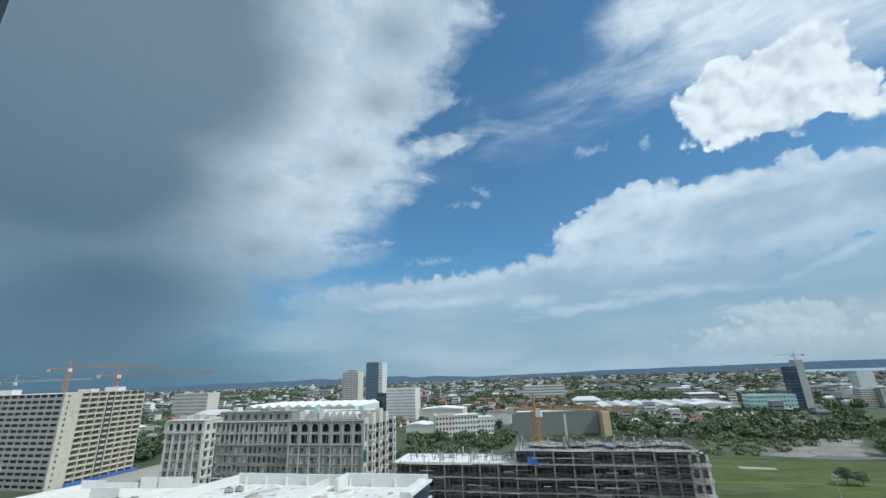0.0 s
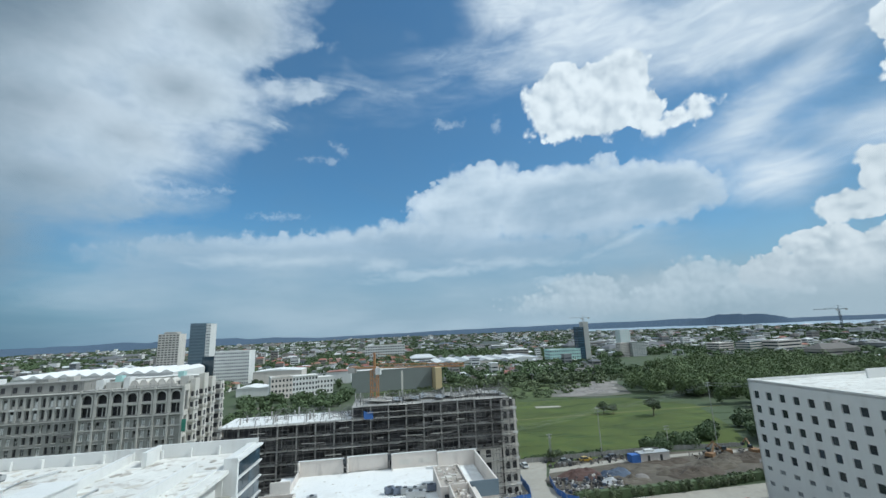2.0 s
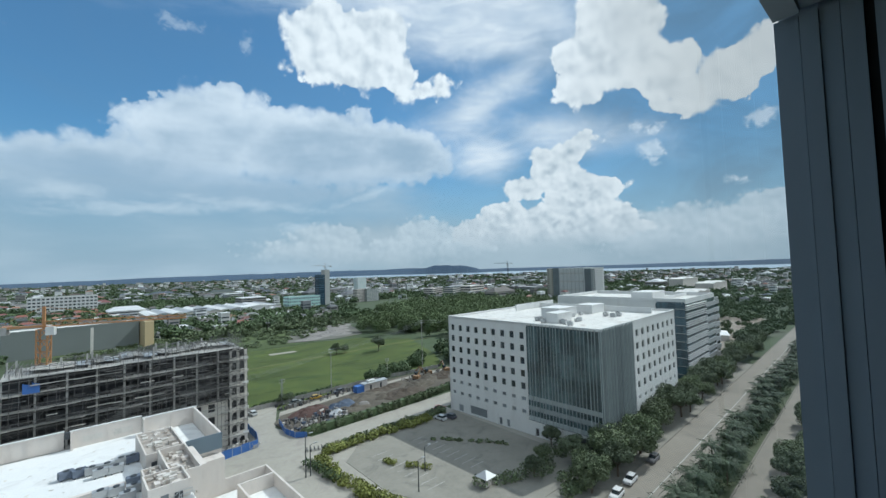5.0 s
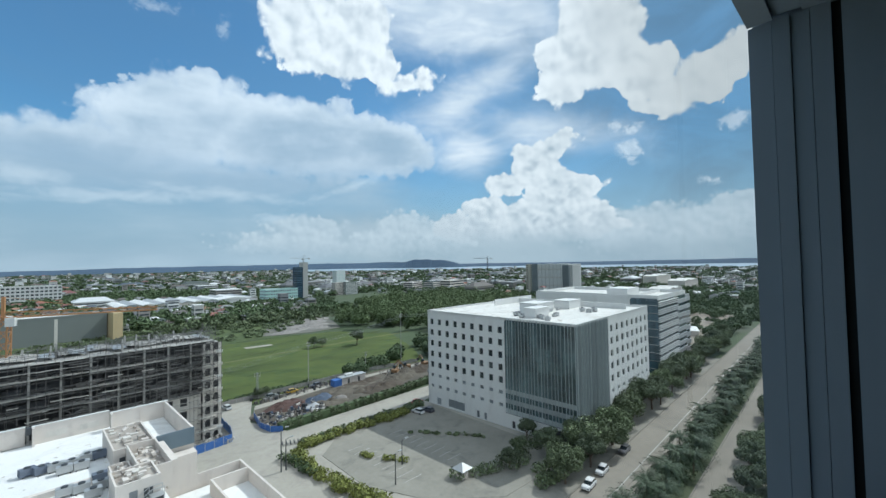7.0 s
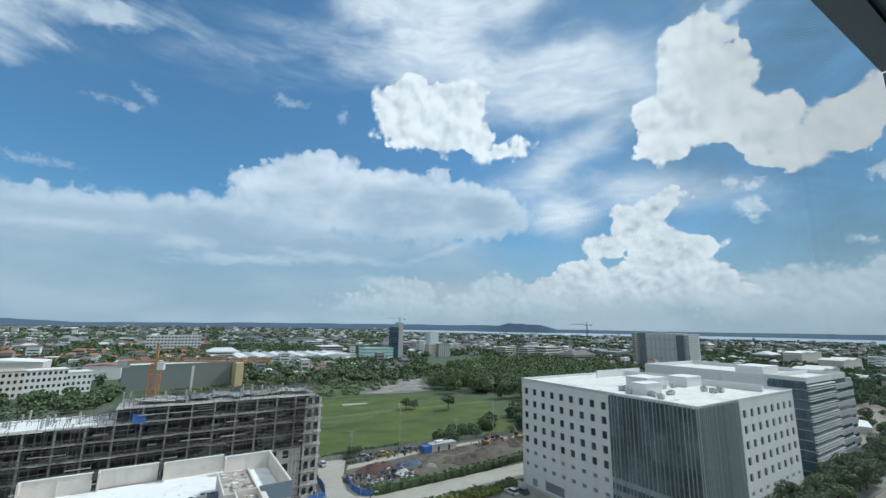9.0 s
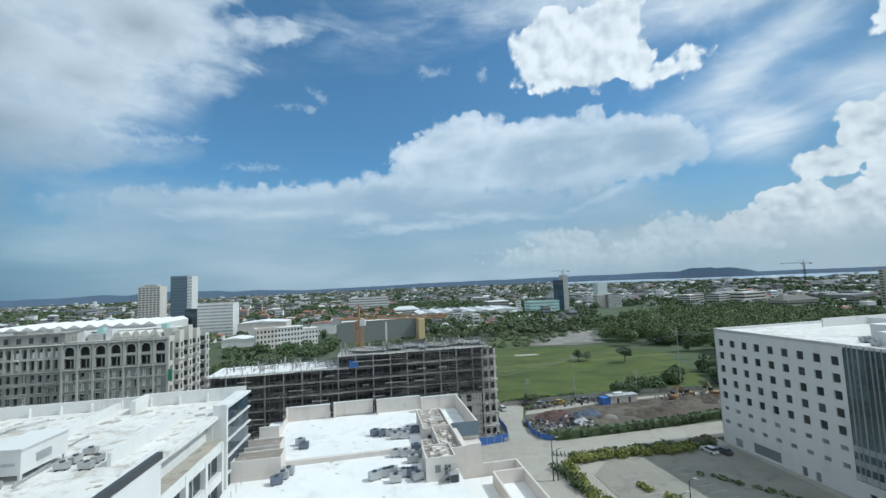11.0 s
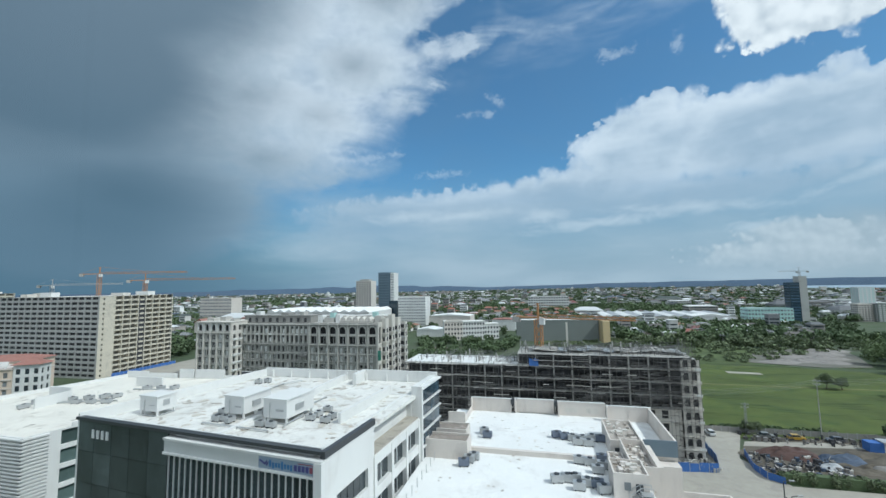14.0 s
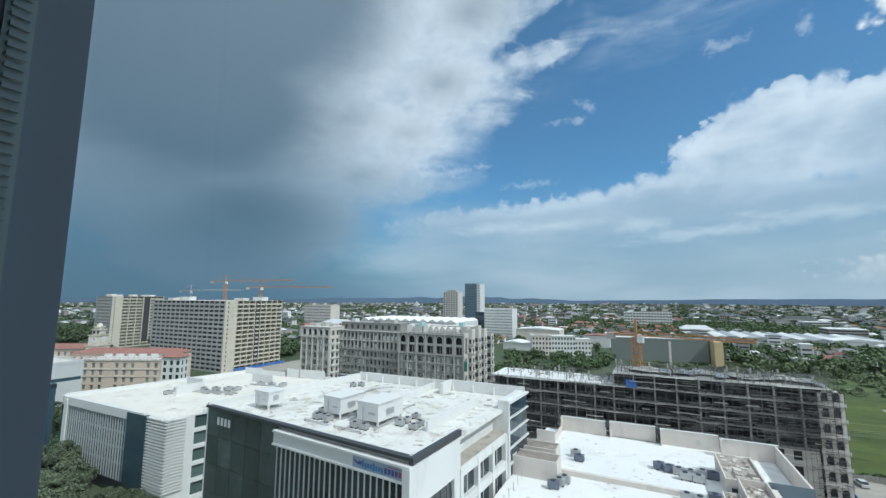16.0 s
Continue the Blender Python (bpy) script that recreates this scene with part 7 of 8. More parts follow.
for i, args in enumerate(((2300, 380, 1200, 3, 6, 12, 3.5, 7, 0.08), (8500, 900, 3900, 4, 6, 14, 4, 9, 0.05), (70, 600, 3000, 5, 24, 48, 6, 14, 0.02), (240, 900, 3000, 6, 12, 26, 8, 13, 0.0))):
    for nm, g, m, lab in zip(("town_house_walls", "town_pitched_roofs", "town_flat_roofs", "town_window_strips", "town_red_roofs"), houses(*args), (TOWNWALL, TOWNROOF, TOWNFLAT, GLASS, TOWNRED),
                             ("pale walls of the many small town houses", "grey and brown pitched roofs of the town", "white and grey flat roofs of the town", "dark window strips of the town houses", "red tiled roofs of the town")):
        ob = new(nm, g.mesh(nm, m))
        ob.matrix_world = G
        tagged(ob, lab, "houses", "", "stuff")


# ------------------------------------------------------------------ plants
def quads_mesh(name, centres, right, up, mat):
    """A mesh of loose small leaves."""
    n = len(centres)
    co = np.empty((n, 4, 3), np.float32)
    co[:, 0], co[:, 1], co[:, 2], co[:, 3] = centres - right, centres - up * 0.9, centres + right, centres + up
    me = bpy.data.meshes.new(name)
    me.vertices.add(4 * n)
    me.vertices.foreach_set("co", co.ravel())
    me.loops.add(4 * n)
    me.loops.foreach_set("vertex_index", np.arange(4 * n, dtype=np.int32))
    me.polygons.add(n)
    me.polygons.foreach_set("loop_start", np.arange(0, 4 * n, 4, dtype=np.int32))
    me.update(calc_edges=True)
    me.materials.append(mat)
    return me


def leaves(centres, radii, per, size, rng):
    """Leaf clumps: for each ball, leaves mostly near its surface, lying roughly along it."""
    centres, radii = np.asarray(centres, float), np.asarray(radii, float)
    k = len(centres)
    d = rng.normal(size=(k, per, 3))
    d /= np.linalg.norm(d, axis=2, keepdims=True)
    r = 0.55 + 0.5 * rng.random((k, per, 1)) ** 0.6
    p = (centres[:, None] + d * r * radii[:, None]).reshape(-1, 3)
    nrm = d.reshape(-1, 3) + rng.normal(scale=0.55, size=(k * per, 3))
    a = np.cross(nrm, rng.normal(size=nrm.shape))
    a /= np.linalg.norm(a, axis=1, keepdims=True) + 1e-6
    b = np.cross(nrm, a)
    b /= np.linalg.norm(b, axis=1, keepdims=True) + 1e-6
    s = size * (0.6 + 0.8 * rng.random((k * per, 1)))
    return p, a * s, b * s


def tree_mesh(seed, height, spread, clumps, per, size, mat):
    """Trunk with limbs, and a ragged crown of leaf clumps at the limbs' ends."""
    rng = np.random.default_rng(seed)
    g = Geo()
    fork = height * 0.34
    g.tube((0, 0, -0.3), (0.15, 0.1, fork), height * 0.035, height * 0.024)
    cs, rs = [], []
    for i in range(clumps):
        a, q = rng.random() * 2 * math.pi, rng.random() ** 0.6
        c = np.array([math.cos(a) * spread * q * 0.75, math.sin(a) * spread * q * 0.75, height * (0.5 + 0.38 * rng.random() * (1.15 - 0.5 * q))])
        cs.append(c)
        rs.append(np.array([1, 1, 0.75]) * spread * (0.24 + 0.2 * rng.random()))
        if i < 7:
            g.tube((0.15, 0.1, fork * (0.8 + 0.2 * rng.random())), tuple(c), height * 0.016, height * 0.005, 5)
    p, a, b = leaves(cs, rs, per, size, rng)
    return g.mesh("trunk", BARK), quads_mesh("crown", p, a, b, mat)


TREES = [tree_mesh(11, 8.5, 4.6, 17, 420, 0.17, LEAF), tree_mesh(12, 9.5, 4.4, 19, 420, 0.17, LEAFGREY), tree_mesh(13, 7.5, 4.9, 16, 430, 0.16, LEAF)]


def tree(name, u, v, kind, scale, label, group, turn):
    t = thing(name, u, v, label, "tree", group, 0, turn)
    for nm, me in zip(("trunk", "crown"), TREES[kind]):
        ob = piece(nm, me, t, 0, 0, 0)
        ob.matrix_basis = Matrix.Scale(scale, 4)
    return t


rr = random.Random(77)
for i in range(38):
    u = 84 + i * 5.6
    if u > 300:
        break
    tree("street_tree", u + rr.uniform(-1.5, 1.5), 45.0 + rr.uniform(-1.0, 2.5) + (u - 84) * 0.01, rr.randrange(3), rr.uniform(0.85, 1.3), "leafy green street tree beside the avenue", "street trees", rr.uniform(0, 360))
for i in range(16):
    tree("street_tree", 92 + i * 8 + rr.uniform(-2, 2), 14 + rr.uniform(-2.5, 1.5), rr.randrange(3), rr.uniform(0.7, 1.0), "dark leafy tree along the far side of the avenue", "far side trees", rr.uniform(0, 360))
for u, v, s in ((122, 226.5, 0.85), (127.6, 226.2, 0.75), (144.3, 214.6, 1.0), (62, 158, 0.5), (66, 160, 0.45)):
    tree("field_tree", u, v, rr.randrange(3), s, "lone rounded tree standing in the grass field", "field trees", rr.uniform(0, 360))
for u, v, s in ((99, 64, 0.62), (90, 60, 0.6), (82, 58, 0.55), (94, 54, 0.8)):
    tree("ornamental_tree", u, v, rr.randrange(3), s, "small bushy tree beside the white office corner", "office corner trees", rr.uniform(0, 360))
for u, v, s in ((-70, 30, 1.2), (-118, 48, 1.15), (-110, 46, 1.0), (-126, 52, 1.2), (-104, 44, 0.9), (-138, 54, 1.2), (-98, 48, 0.85), (-146, 60, 1.1), (-92, 44, 0.9), (-84, 42, 1.0), (-142, 56.5, 0.8), (-133, 59, 0.7), (-113, 55, 0.7), (-109, 58.4, 0.6), (-102, 58, 0.6)):
    tree("street_tree", u, v, 1, s, "dense dark green tree below the finned office", "office front trees", rr.uniform(0, 360))


def palm_mesh(seed, height):
    rng = np.random.default_rng(seed)
    g = Geo()
    pts = [(0.25 * (i / 5) ** 2, 0.1 * i / 5, height * i / 5) for i in range(6)]
    for a, b in zip(pts, pts[1:]):
        g.tube(a, b, 0.17, 0.13, 7)
    top = np.array(pts[-1])
    P_, A_, B_ = [], [], []
    for k in range(36):
        az, lift = rng.random() * 6.28, rng.uniform(-0.2, 1.1)
        length = rng.uniform(2.7, 3.9)
        for j in range(11):
            q = (j + 1) / 11
            r = length * q
            z = lift * r - 0.30 * r * r * (0.6 + 0.4 * (lift < 0.5))
            c = top + np.array([math.cos(az) * r, math.sin(az) * r, z])
            side = np.array([-math.sin(az), math.cos(az), 0.0])
            along = np.array([math.cos(az), math.sin(az), lift - 0.6 * r])
            along /= np.linalg.norm(along)
            ln = 0.62 * (1.05 - abs(q - 0.45))
            for sg in (-1, 1):
                d = side * sg * 0.8 + along * 0.4 + np.array([0, 0, -0.35])
                d /= np.linalg.norm(d)
                P_.append(c + d * ln * 0.55)
                A_.append(d * ln * 0.6)
                B_.append(along * 0.14)
    return g.mesh("trunk", BARK), quads_mesh("fronds", np.array(P_), np.array(A_), np.array(B_), PALMLEAF)


PALMS = [palm_mesh(1, 5.2), palm_mesh(2, 4.4), palm_mesh(3, 6.0)]
for i in range(74):
    u = 80 + i * 3.0
    t = thing("palm_tree", u + rr.uniform(-1, 1), 27.6 + rr.uniform(-2.6, 2.6), "feathery dark green palm on the median strip", "palm", "median palms", 0, rr.uniform(0, 360))
    for nm, me in zip(("trunk", "fronds"), PALMS[i % 3]):
        piece(nm, me, t, 0, 0, 0.1)


def hedge(name, pts, width, height, per_m, size, mat, label, seed, ragged=0.25):
    """A row of shrubs along a line."""
    rng = np.random.default_rng(seed)
    t = thing(name, pts[0][0], pts[0][1], label, "hedge")
    cs, rs = [], []
    for (a, b), (c, d) in zip(pts, pts[1:]):
        length = math.hypot(c - a, d - b)
        for k in range(max(1, int(length / (width * 0.45)))):
            q = rng.random()
            h = height * (1 - ragged * rng.random())
            cs.append((a + (c - a) * q + rng.normal() * width * 0.16 - pts[0][0], b + (d - b) * q + rng.normal() * width * 0.16 - pts[0][1], h * 0.5))
            rs.append((width * 0.45, width * 0.45, h * 0.52))
    n = max(20, int(per_m))
    p, a, b = leaves(cs, rs, n, size, rng)
    p[:, 2] = np.maximum(p[:, 2], 0.1)
    part("foliage", quads_mesh("foliage", p, a, b, mat), mat, t)
    if ragged < 0.2:
        for p0, p1 in zip(pts, pts[1:]):
            p0, p1 = (p0[0] - pts[0][0], p0[1] - pts[0][1]), (p1[0] - pts[0][0], p1[1] - pts[0][1])
            ln = math.dist(p0, p1)
            part("inner_growth", slab_on(Geo(), p0, p1, 0, ln, -width * 0.34, width * 0.34, 0, height * 0.8), LEAFDARK, t)
    return t


hedge("clipped_hedge", [(55, 122.5), (75, 122), (98, 122.5), (118, 124), (138, 126)], 2.6, 3.0, 260, 0.26, LEAF, "long clipped green hedge beside the side street", 1, 0.1)
hedge("yellow_shrubs", [(52, 106.5), (62, 106.5), (76, 105.2), (90, 104.4)], 3.6, 3.0, 110, 0.24, LEAFYELLOW, "yellow-green shrubs edging the car park", 2)
hedge("yellow_shrubs", [(50, 103), (49.5, 92), (49.5, 78), (52, 66)], 3.8, 3.0, 110, 0.24, LEAFYELLOW, "yellow-green shrubs along the car park corner", 3)
hedge("yellow_shrubs", [(53, 106.0), (64, 106.0), (77, 105), (91, 104.2)], 3.4, 2.4, 150, 0.24, LEAFYELLOW, "dense yellow-green shrubs edging the car park", 22, 0.5)
hedge("green_shrubs", [(54, 107.4), (66, 107.4), (80, 106.4), (98, 105.4)], 3.0, 3.0, 150, 0.25, LEAF, "green shrubs mixed among the yellow ones", 23, 0.5)
hedge("yellow_shrubs", [(50, 104), (50.2, 92), (50.4, 78), (54, 66)], 3.4, 2.4, 150, 0.24, LEAFYELLOW, "dense yellow-green shrubs along the car park corner", 24, 0.5)
hedge("green_shrubs", [(47.5, 106), (48.0, 98), (48.5, 90)], 3.2, 2.6, 90, 0.24, LEAFDARK, "dark green shrubs behind the yellow ones", 4)
hedge("green_shrubs", [(84, 106), (100, 106)], 3.0, 2.2, 80, 0.24, LEAF, "green shrubs near the white office", 5)
hedge("island_shrubs", [(62, 90), (68, 78)], 2.0, 1.8, 60, 0.2, LEAFYELLOW, "small yellow shrubs on a car park island", 6, 0.5)
hedge("island_shrubs", [(80, 92), (92, 74)], 1.6, 1.2, 40, 0.2, LEAF, "low plants on a shaded car park island", 7, 0.6)
hedge("roadside_shrubs", [(80, 48), (100, 48.5)], 4.0, 2.2, 110, 0.28, LEAF, "low shrubs below the street trees", 8)
hedge("median_shrubs", [(80, 27.5), (180, 27.5), (300, 27.5)], 5.5, 1.8, 110, 0.26, LEAFDARK, "low dark undergrowth between the median palms", 31, 0.5)
hedge("roadside_shrubs", [(69, 65), (79, 60), (90, 57), (100, 60)], 5.0, 3.2, 130, 0.24, LEAF, "mixed shrubs between the car park and the avenue", 32, 0.5)
hedge("roadside_shrubs", [(84, 52), (96, 51), (108, 49)], 4.5, 2.4, 130, 0.24, LEAF, "dark shrubs under the street trees", 33, 0.5)
hedge("fence_scrub", [(40, 160), (62, 162), (90, 163)], 2.4, 2.0, 50, 0.3, LEAFDARK, "scrub along the field fence", 9, 0.6)
hedge("thicket", [(102, 161), (118, 160), (130, 163), (142, 172), (148, 182)], 7.0, 6.5, 380, 0.42, LEAFDARK, "dense dark thicket at the edge of the field", 10, 0.4)


def wood(name, spots, seed, height, spread, per, size, mat, label):
    rng = np.random.default_rng(seed)
    cs, rs = [], []
    for u, v in spots:
        h, sp = height * rng.uniform(0.7, 1.25), spread * rng.uniform(0.7, 1.2)
        cs.append((u, v, h * 0.58))
        rs.append((sp * 0.62, sp * 0.62, h * 0.42))
        for k in range(3):
            cs.append((u + rng.normal() * sp * 0.34, v + rng.normal() * sp * 0.34, h * rng.uniform(0.3, 0.7)))
            rs.append((sp * 0.45, sp * 0.45, h * 0.28))
    p, a, b = leaves(cs, rs, per, size, rng)
    p[:, 2] = np.maximum(p[:, 2], 0.2)
    ob = new(name, quads_mesh(name, p, a, b, mat))
    ob.matrix_world = G
    return tagged(ob, label, "trees", "", "stuff")


def scatter(poly, n, seed):
    rng = random.Random(seed)
    xs, ys = [p[0] for p in poly], [p[1] for p in poly]
    out = []
    while len(out) < n:
        x, y = rng.uniform(min(xs), max(xs)), rng.uniform(min(ys), max(ys))
        inside = False
        for (a, b), (c, d) in zip(poly, poly[1:] + poly[:1]):
            if (b > y) != (d > y) and x < (c - a) * (y - b) / (d - b) + a:
                inside = not inside
        if inside:
            out.append((x, y))
    return out


wood("woodland", scatter([(174, 252), (180, 288), (202, 322), (250, 345), (330, 340), (400, 300), (330, 200), (235, 170), (194, 236)], 190, 1), 21, 14, 9, 230, 0.5, LEAFWOOD, "dense broadleaf wood beyond the grass field")
wood("woodland", scatter([(215, 262), (300, 235), (430, 260), (450, 420), (330, 440), (255, 380)], 170, 41), 42, 14, 9, 130, 0.65, LEAFWOOD, "deep dark green wood towards the town")
wood("scrub", scatter([(0, 288), (44, 290), (118, 292), (180, 330), (250, 345), (262, 400), (120, 395), (0, 392)], 330, 43), 44, 2.2, 4.2, 26, 0.5, LEAF, "low scrub and weeds along the far edge of the field")
wood("woodland", scatter([(150, 160), (170, 186), (230, 165), (210, 140), (160, 140)], 40, 2), 22, 8, 6, 80, 0.6, LEAFDARK, "trees behind the white office")
wood("treeline", scatter([(40, 350), (130, 352), (190, 340), (205, 372), (120, 420), (40, 410)], 70, 3), 23, 7, 6, 60, 0.7, LEAF, "trees and scrub along the far edge of the field")
wood("treeline", scatter([(50, 400), (260, 390), (300, 520), (60, 545)], 95, 4), 24, 8, 7, 50, 0.8, LEAFDARK, "bushy waste ground before the warehouses")
wood("treeline", scatter([(-110, 395), (-30, 398), (20, 450), (-20, 520), (-140, 470)], 50, 5), 25, 9, 7, 60, 0.7, LEAFDARK, "trees round the white school block")
wood("treeline", scatter([(250, 95), (330, 130), (430, 180), (480, 110), (420, 90)], 90, 6), 26, 7, 6, 60, 0.6, LEAFDARK, "scattered trees beyond the banded office")
wood("treeline", scatter([(320, 70), (480, 62), (700, 60), (720, 150), (500, 160), (420, 110)], 170, 61), 62, 6, 6, 50, 0.6, LEAFDARK, "scrub and trees along the far avenue")
wood("treeline", scatter([(300, 52), (620, 30), (620, 48), (300, 62)], 70, 7), 27, 7, 5.5, 70, 0.6, LEAFDARK, "distant row of trees along the avenue")
wood("treeline", scatter([(270, -2), (620, -14), (620, 6), (270, 14)], 60, 9), 28, 7, 5.5, 60, 0.6, LEAFDARK, "trees on the far verge of the avenue")


def far_trees(count, near, far, seed, size):
    rng = random.Random(seed)
    spots = []
    while len(spots) < count:
        d = math.exp(rng.uniform(math.log(near), math.log(far)))
        s = radians(rng.uniform(-62, 104) - 12.6)
        u, v = d * math.sin(s), d * math.cos(s)
        if not (s > radians(26) and d > 2650) and not blocked(u, v) and rng.random() < 0.75 + 0.9 * noise.noise((u * 0.005, v * 0.005, 9)):
            spots.append((u, v))
    return spots


wood("treeline", scatter([(-460, 240), (-345, 250), (-200, 260), (-175, 400), (-330, 410), (-480, 330)], 150, 12), 29, 8, 7, 60, 0.8, LEAFDARK, "trees and waste ground between the tall blocks")
wood("far_trees", scatter([(-800, 190), (-520, 190), (-520, 275), (-800, 330)], 130, 23), 33, 12, 11, 70, 1.1, LEAFDARK, "dark trees beyond the clock tower")
wood("treeline", scatter([(-470, 120), (-345, 130), (-345, 178), (-470, 210)], 60, 13), 30, 9, 7, 60, 0.8, LEAFDARK, "trees below the tall apartment blocks")
wood("treeline", scatter([(-230, 60), (-165, 60), (-165, 85), (-230, 88)], 22, 14), 33, 8, 6, 90, 0.5, LEAFDARK, "trees in front of the grey metal hall")
wood("treeline", scatter([(-80, 225), (-60, 225), (-20, 360), (-110, 360)], 70, 15), 34, 7, 6, 60, 0.7, LEAFDARK, "trees between the building sites and the school")
wood("far_trees", far_trees(6500, 390, 1400, 1, 1), 31, 8.0, 8.0, 16, 1.3, LEAFDARK, "trees scattered among the town houses")
wood("far_trees", far_trees(9500, 1000, 4100, 2, 1), 32, 9.0, 17, 11, 3.0, LEAFDARK, "dark belts of trees across the far town")


# ------------------------------------------------------------------ small things outdoors
def screen(name, pts, h, mat, label, posts=True):
    """A hoarding of sheets along a line, with posts."""
    t = thing(name, pts[0][0], pts[0][1], label, "fence")
    o = pts[0]
    for (a, b), (c, d) in zip(pts, pts[1:]):
        n = max(1, int(math.hypot(c - a, d - b) / 2.4))
        for k in range(n):
            p = (a + (c - a) * k / n - o[0], b + (d - b) * k / n - o[1])
            q = (a + (c - a) * (k + 1) / n - o[0], b + (d - b) * (k + 1) / n - o[1])
            top = h * (1 + 0.06 * math.sin(k * 2.3))
            part("sheet", Geo().prism([on(p, q, 0, -0.03), on(p, q, math.dist(p, q) - 0.04, -0.03), on(p, q, math.dist(p, q) - 0.04, 0.03), on(p, q, 0, 0.03)][::-1], 0.05, top), mat, t)
            if posts:
                part("post", Geo().box(p[0] - 0.06, p[1] - 0.06, 0, p[0] + 0.06, p[1] + 0.06, h + 0.2), GREYMETAL, t)
    return t


screen("blue_hoarding", [(30, 123.4), (42, 125.0), (43.5, 131), (44.5, 148)], 2.4, BLUETARP, "blue sheet hoarding round the scaffolded building")
screen("blue_hoarding", [(53.4, 139), (51.4, 129), (52.2, 123.5), (55, 121.2)], 1.8, BLUETARP, "low blue hoarding round the site corner")
screen("blue_hoarding", [(-251.5, 233), (-251.5, 212), (-251.5, 190)], 2.0, BLUETARP, "long blue hoarding at the foot of the tall unpainted block")
FENCEGREY = surface("fence_sheet", (0.30, 0.29, 0.27), 0.8, 0.2, 1.0, stain=0.4)
screen("site_fence", [(44.5, 158.5), (70, 158.5), (92, 158.5), (112, 158), (140, 154)], 1.8, FENCEGREY, "weathered grey sheet fence along the field")


def site_office():
    t = thing("site_office", 88.4, 147.6, "long white site office cabin with a blue end", "cabin")
    part("cabin", Geo().box(3.5, 0, 0.3, 15, 3, 3.0), CREAM, t)
    part("blue_end", Geo().box(0, 0, 0.2, 3.5, 3, 2.8), BLUETARP, t)
    part("roof", Geo().box(3.2, -0.3, 3.0, 15.3, 3.3, 3.2), PANEL, t)
    part("roof_box", Geo().box(6, 0.8, 3.2, 9.5, 2.4, 4.0), WHITE, t)
    for k in range(2):
        part("door", Geo().box(6.2 + k * 5, -0.05, 0.3, 7.1 + k * 5, 0, 2.3), DARKMETAL, t)


site_office()


def mound(name, u, v, r, h, mat, label, category, seed, kind=""):
    """A heap of earth or rubble with a rough surface."""
    t = thing(name, u, v, label, category, "", 0.1, 0, kind)
    g = Geo()
    n, k = 9, 20
    for i in range(n + 1):
        for j in range(k):
            a, q = j * 2 * math.pi / k, i / n
            rr_ = r * q * (1 + 0.25 * noise.noise((math.cos(a) * 1.5 + seed, math.sin(a) * 1.5, 0)))
            z = h * (1 - q * q) * (0.75 + 0.6 * noise.noise((math.cos(a) * rr_ * 0.6 + seed, math.sin(a) * rr_ * 0.6, 1)))
            g.v.append((math.cos(a) * rr_ * 1.5, math.sin(a) * rr_ * 0.8, max(-0.1, z) if i < n else -0.2))
    for i in range(n):
        for j in range(k):
            g.f.append((i * k + j, (i + 1) * k + j, (i + 1) * k + (j + 1) % k, i * k + (j + 1) % k))
    part("heap", g, mat, t)
    return t


DARKSOIL = surface("dark_soil", (0.085, 0.068, 0.052), 0.95, 0.3, 2.0, 0.5)
REDMESH = surface("rusty_rebar_heap", (0.085, 0.048, 0.04), 0.9, 0.3, 1.0, 0.4)
for i, (u, v, r, h, m) in enumerate(((66, 141, 6, 2.4, REDMESH), (88, 142, 8, 1.2, SOIL), (102, 134, 8, 2.0, DARKSOIL), (112, 138, 7, 2.6, SOIL), (122, 142, 6, 1.8, SOIL), (131, 141, 6, 2.2, DARKSOIL), (96, 145, 5, 1.0, DARKSOIL), (78, 134, 6, 1.2, SOIL))):
    mound("soil_heap", u, v, r, h, m, "rough heap of brown soil on the building site" if m != REDMESH else "rust-red heap of bundled reinforcement", "heap", i * 3.1)
rs = random.Random(31)
for i in range(14):
    mound("soil_heap", 80 + rs.random() * 66, 133 + rs.random() * 13, 1.5 + rs.random() * 3, 0.7 + rs.random() * 1.6, rs.choice((SOIL, DARKSOIL, RUBBLE)), "rough heap of brown soil on the building site", "heap", 70 + i * 1.9)
sheet("rubble_ground", [(118, 292), (150, 280), (176, 284), (190, 318), (200, 350), (172, 352), (135, 326)], 0.2, surface("rubble_ground", (0.145, 0.14, 0.118), 0.95, 0.35, 3.0, 0.6, stain=0.6, stain_colour=(0.10, 0.11, 0.06)), "grey rubble-strewn waste ground beyond the field", "ground")
sheet("weedy_ground", [(-10, 274), (40, 287), (92, 283), (140, 278), (118, 292), (135, 326), (150, 380), (40, 395), (-10, 380)], 0.15, surface("weedy_ground", (0.072, 0.098, 0.032), 0.95, 0.5, 6.0, 0.6, stain=0.7, stain_colour=(0.05, 0.075, 0.03)), "weedy green waste ground beyond the field", "ground")
for i, (u, v, r, h) in enumerate(((136, 294, 8, 1.4), (150, 300, 9, 1.8), (163, 296, 8, 1.6), (168, 312, 10, 2.0), (152, 316, 9, 1.4), (176, 328, 10, 1.8), (184, 344, 12, 1.8))):
    mound("rubble_heap", u, v, r, h, RUBBLE, "low grey rubble heap beyond the field", "heap", 40 + i * 2.7)


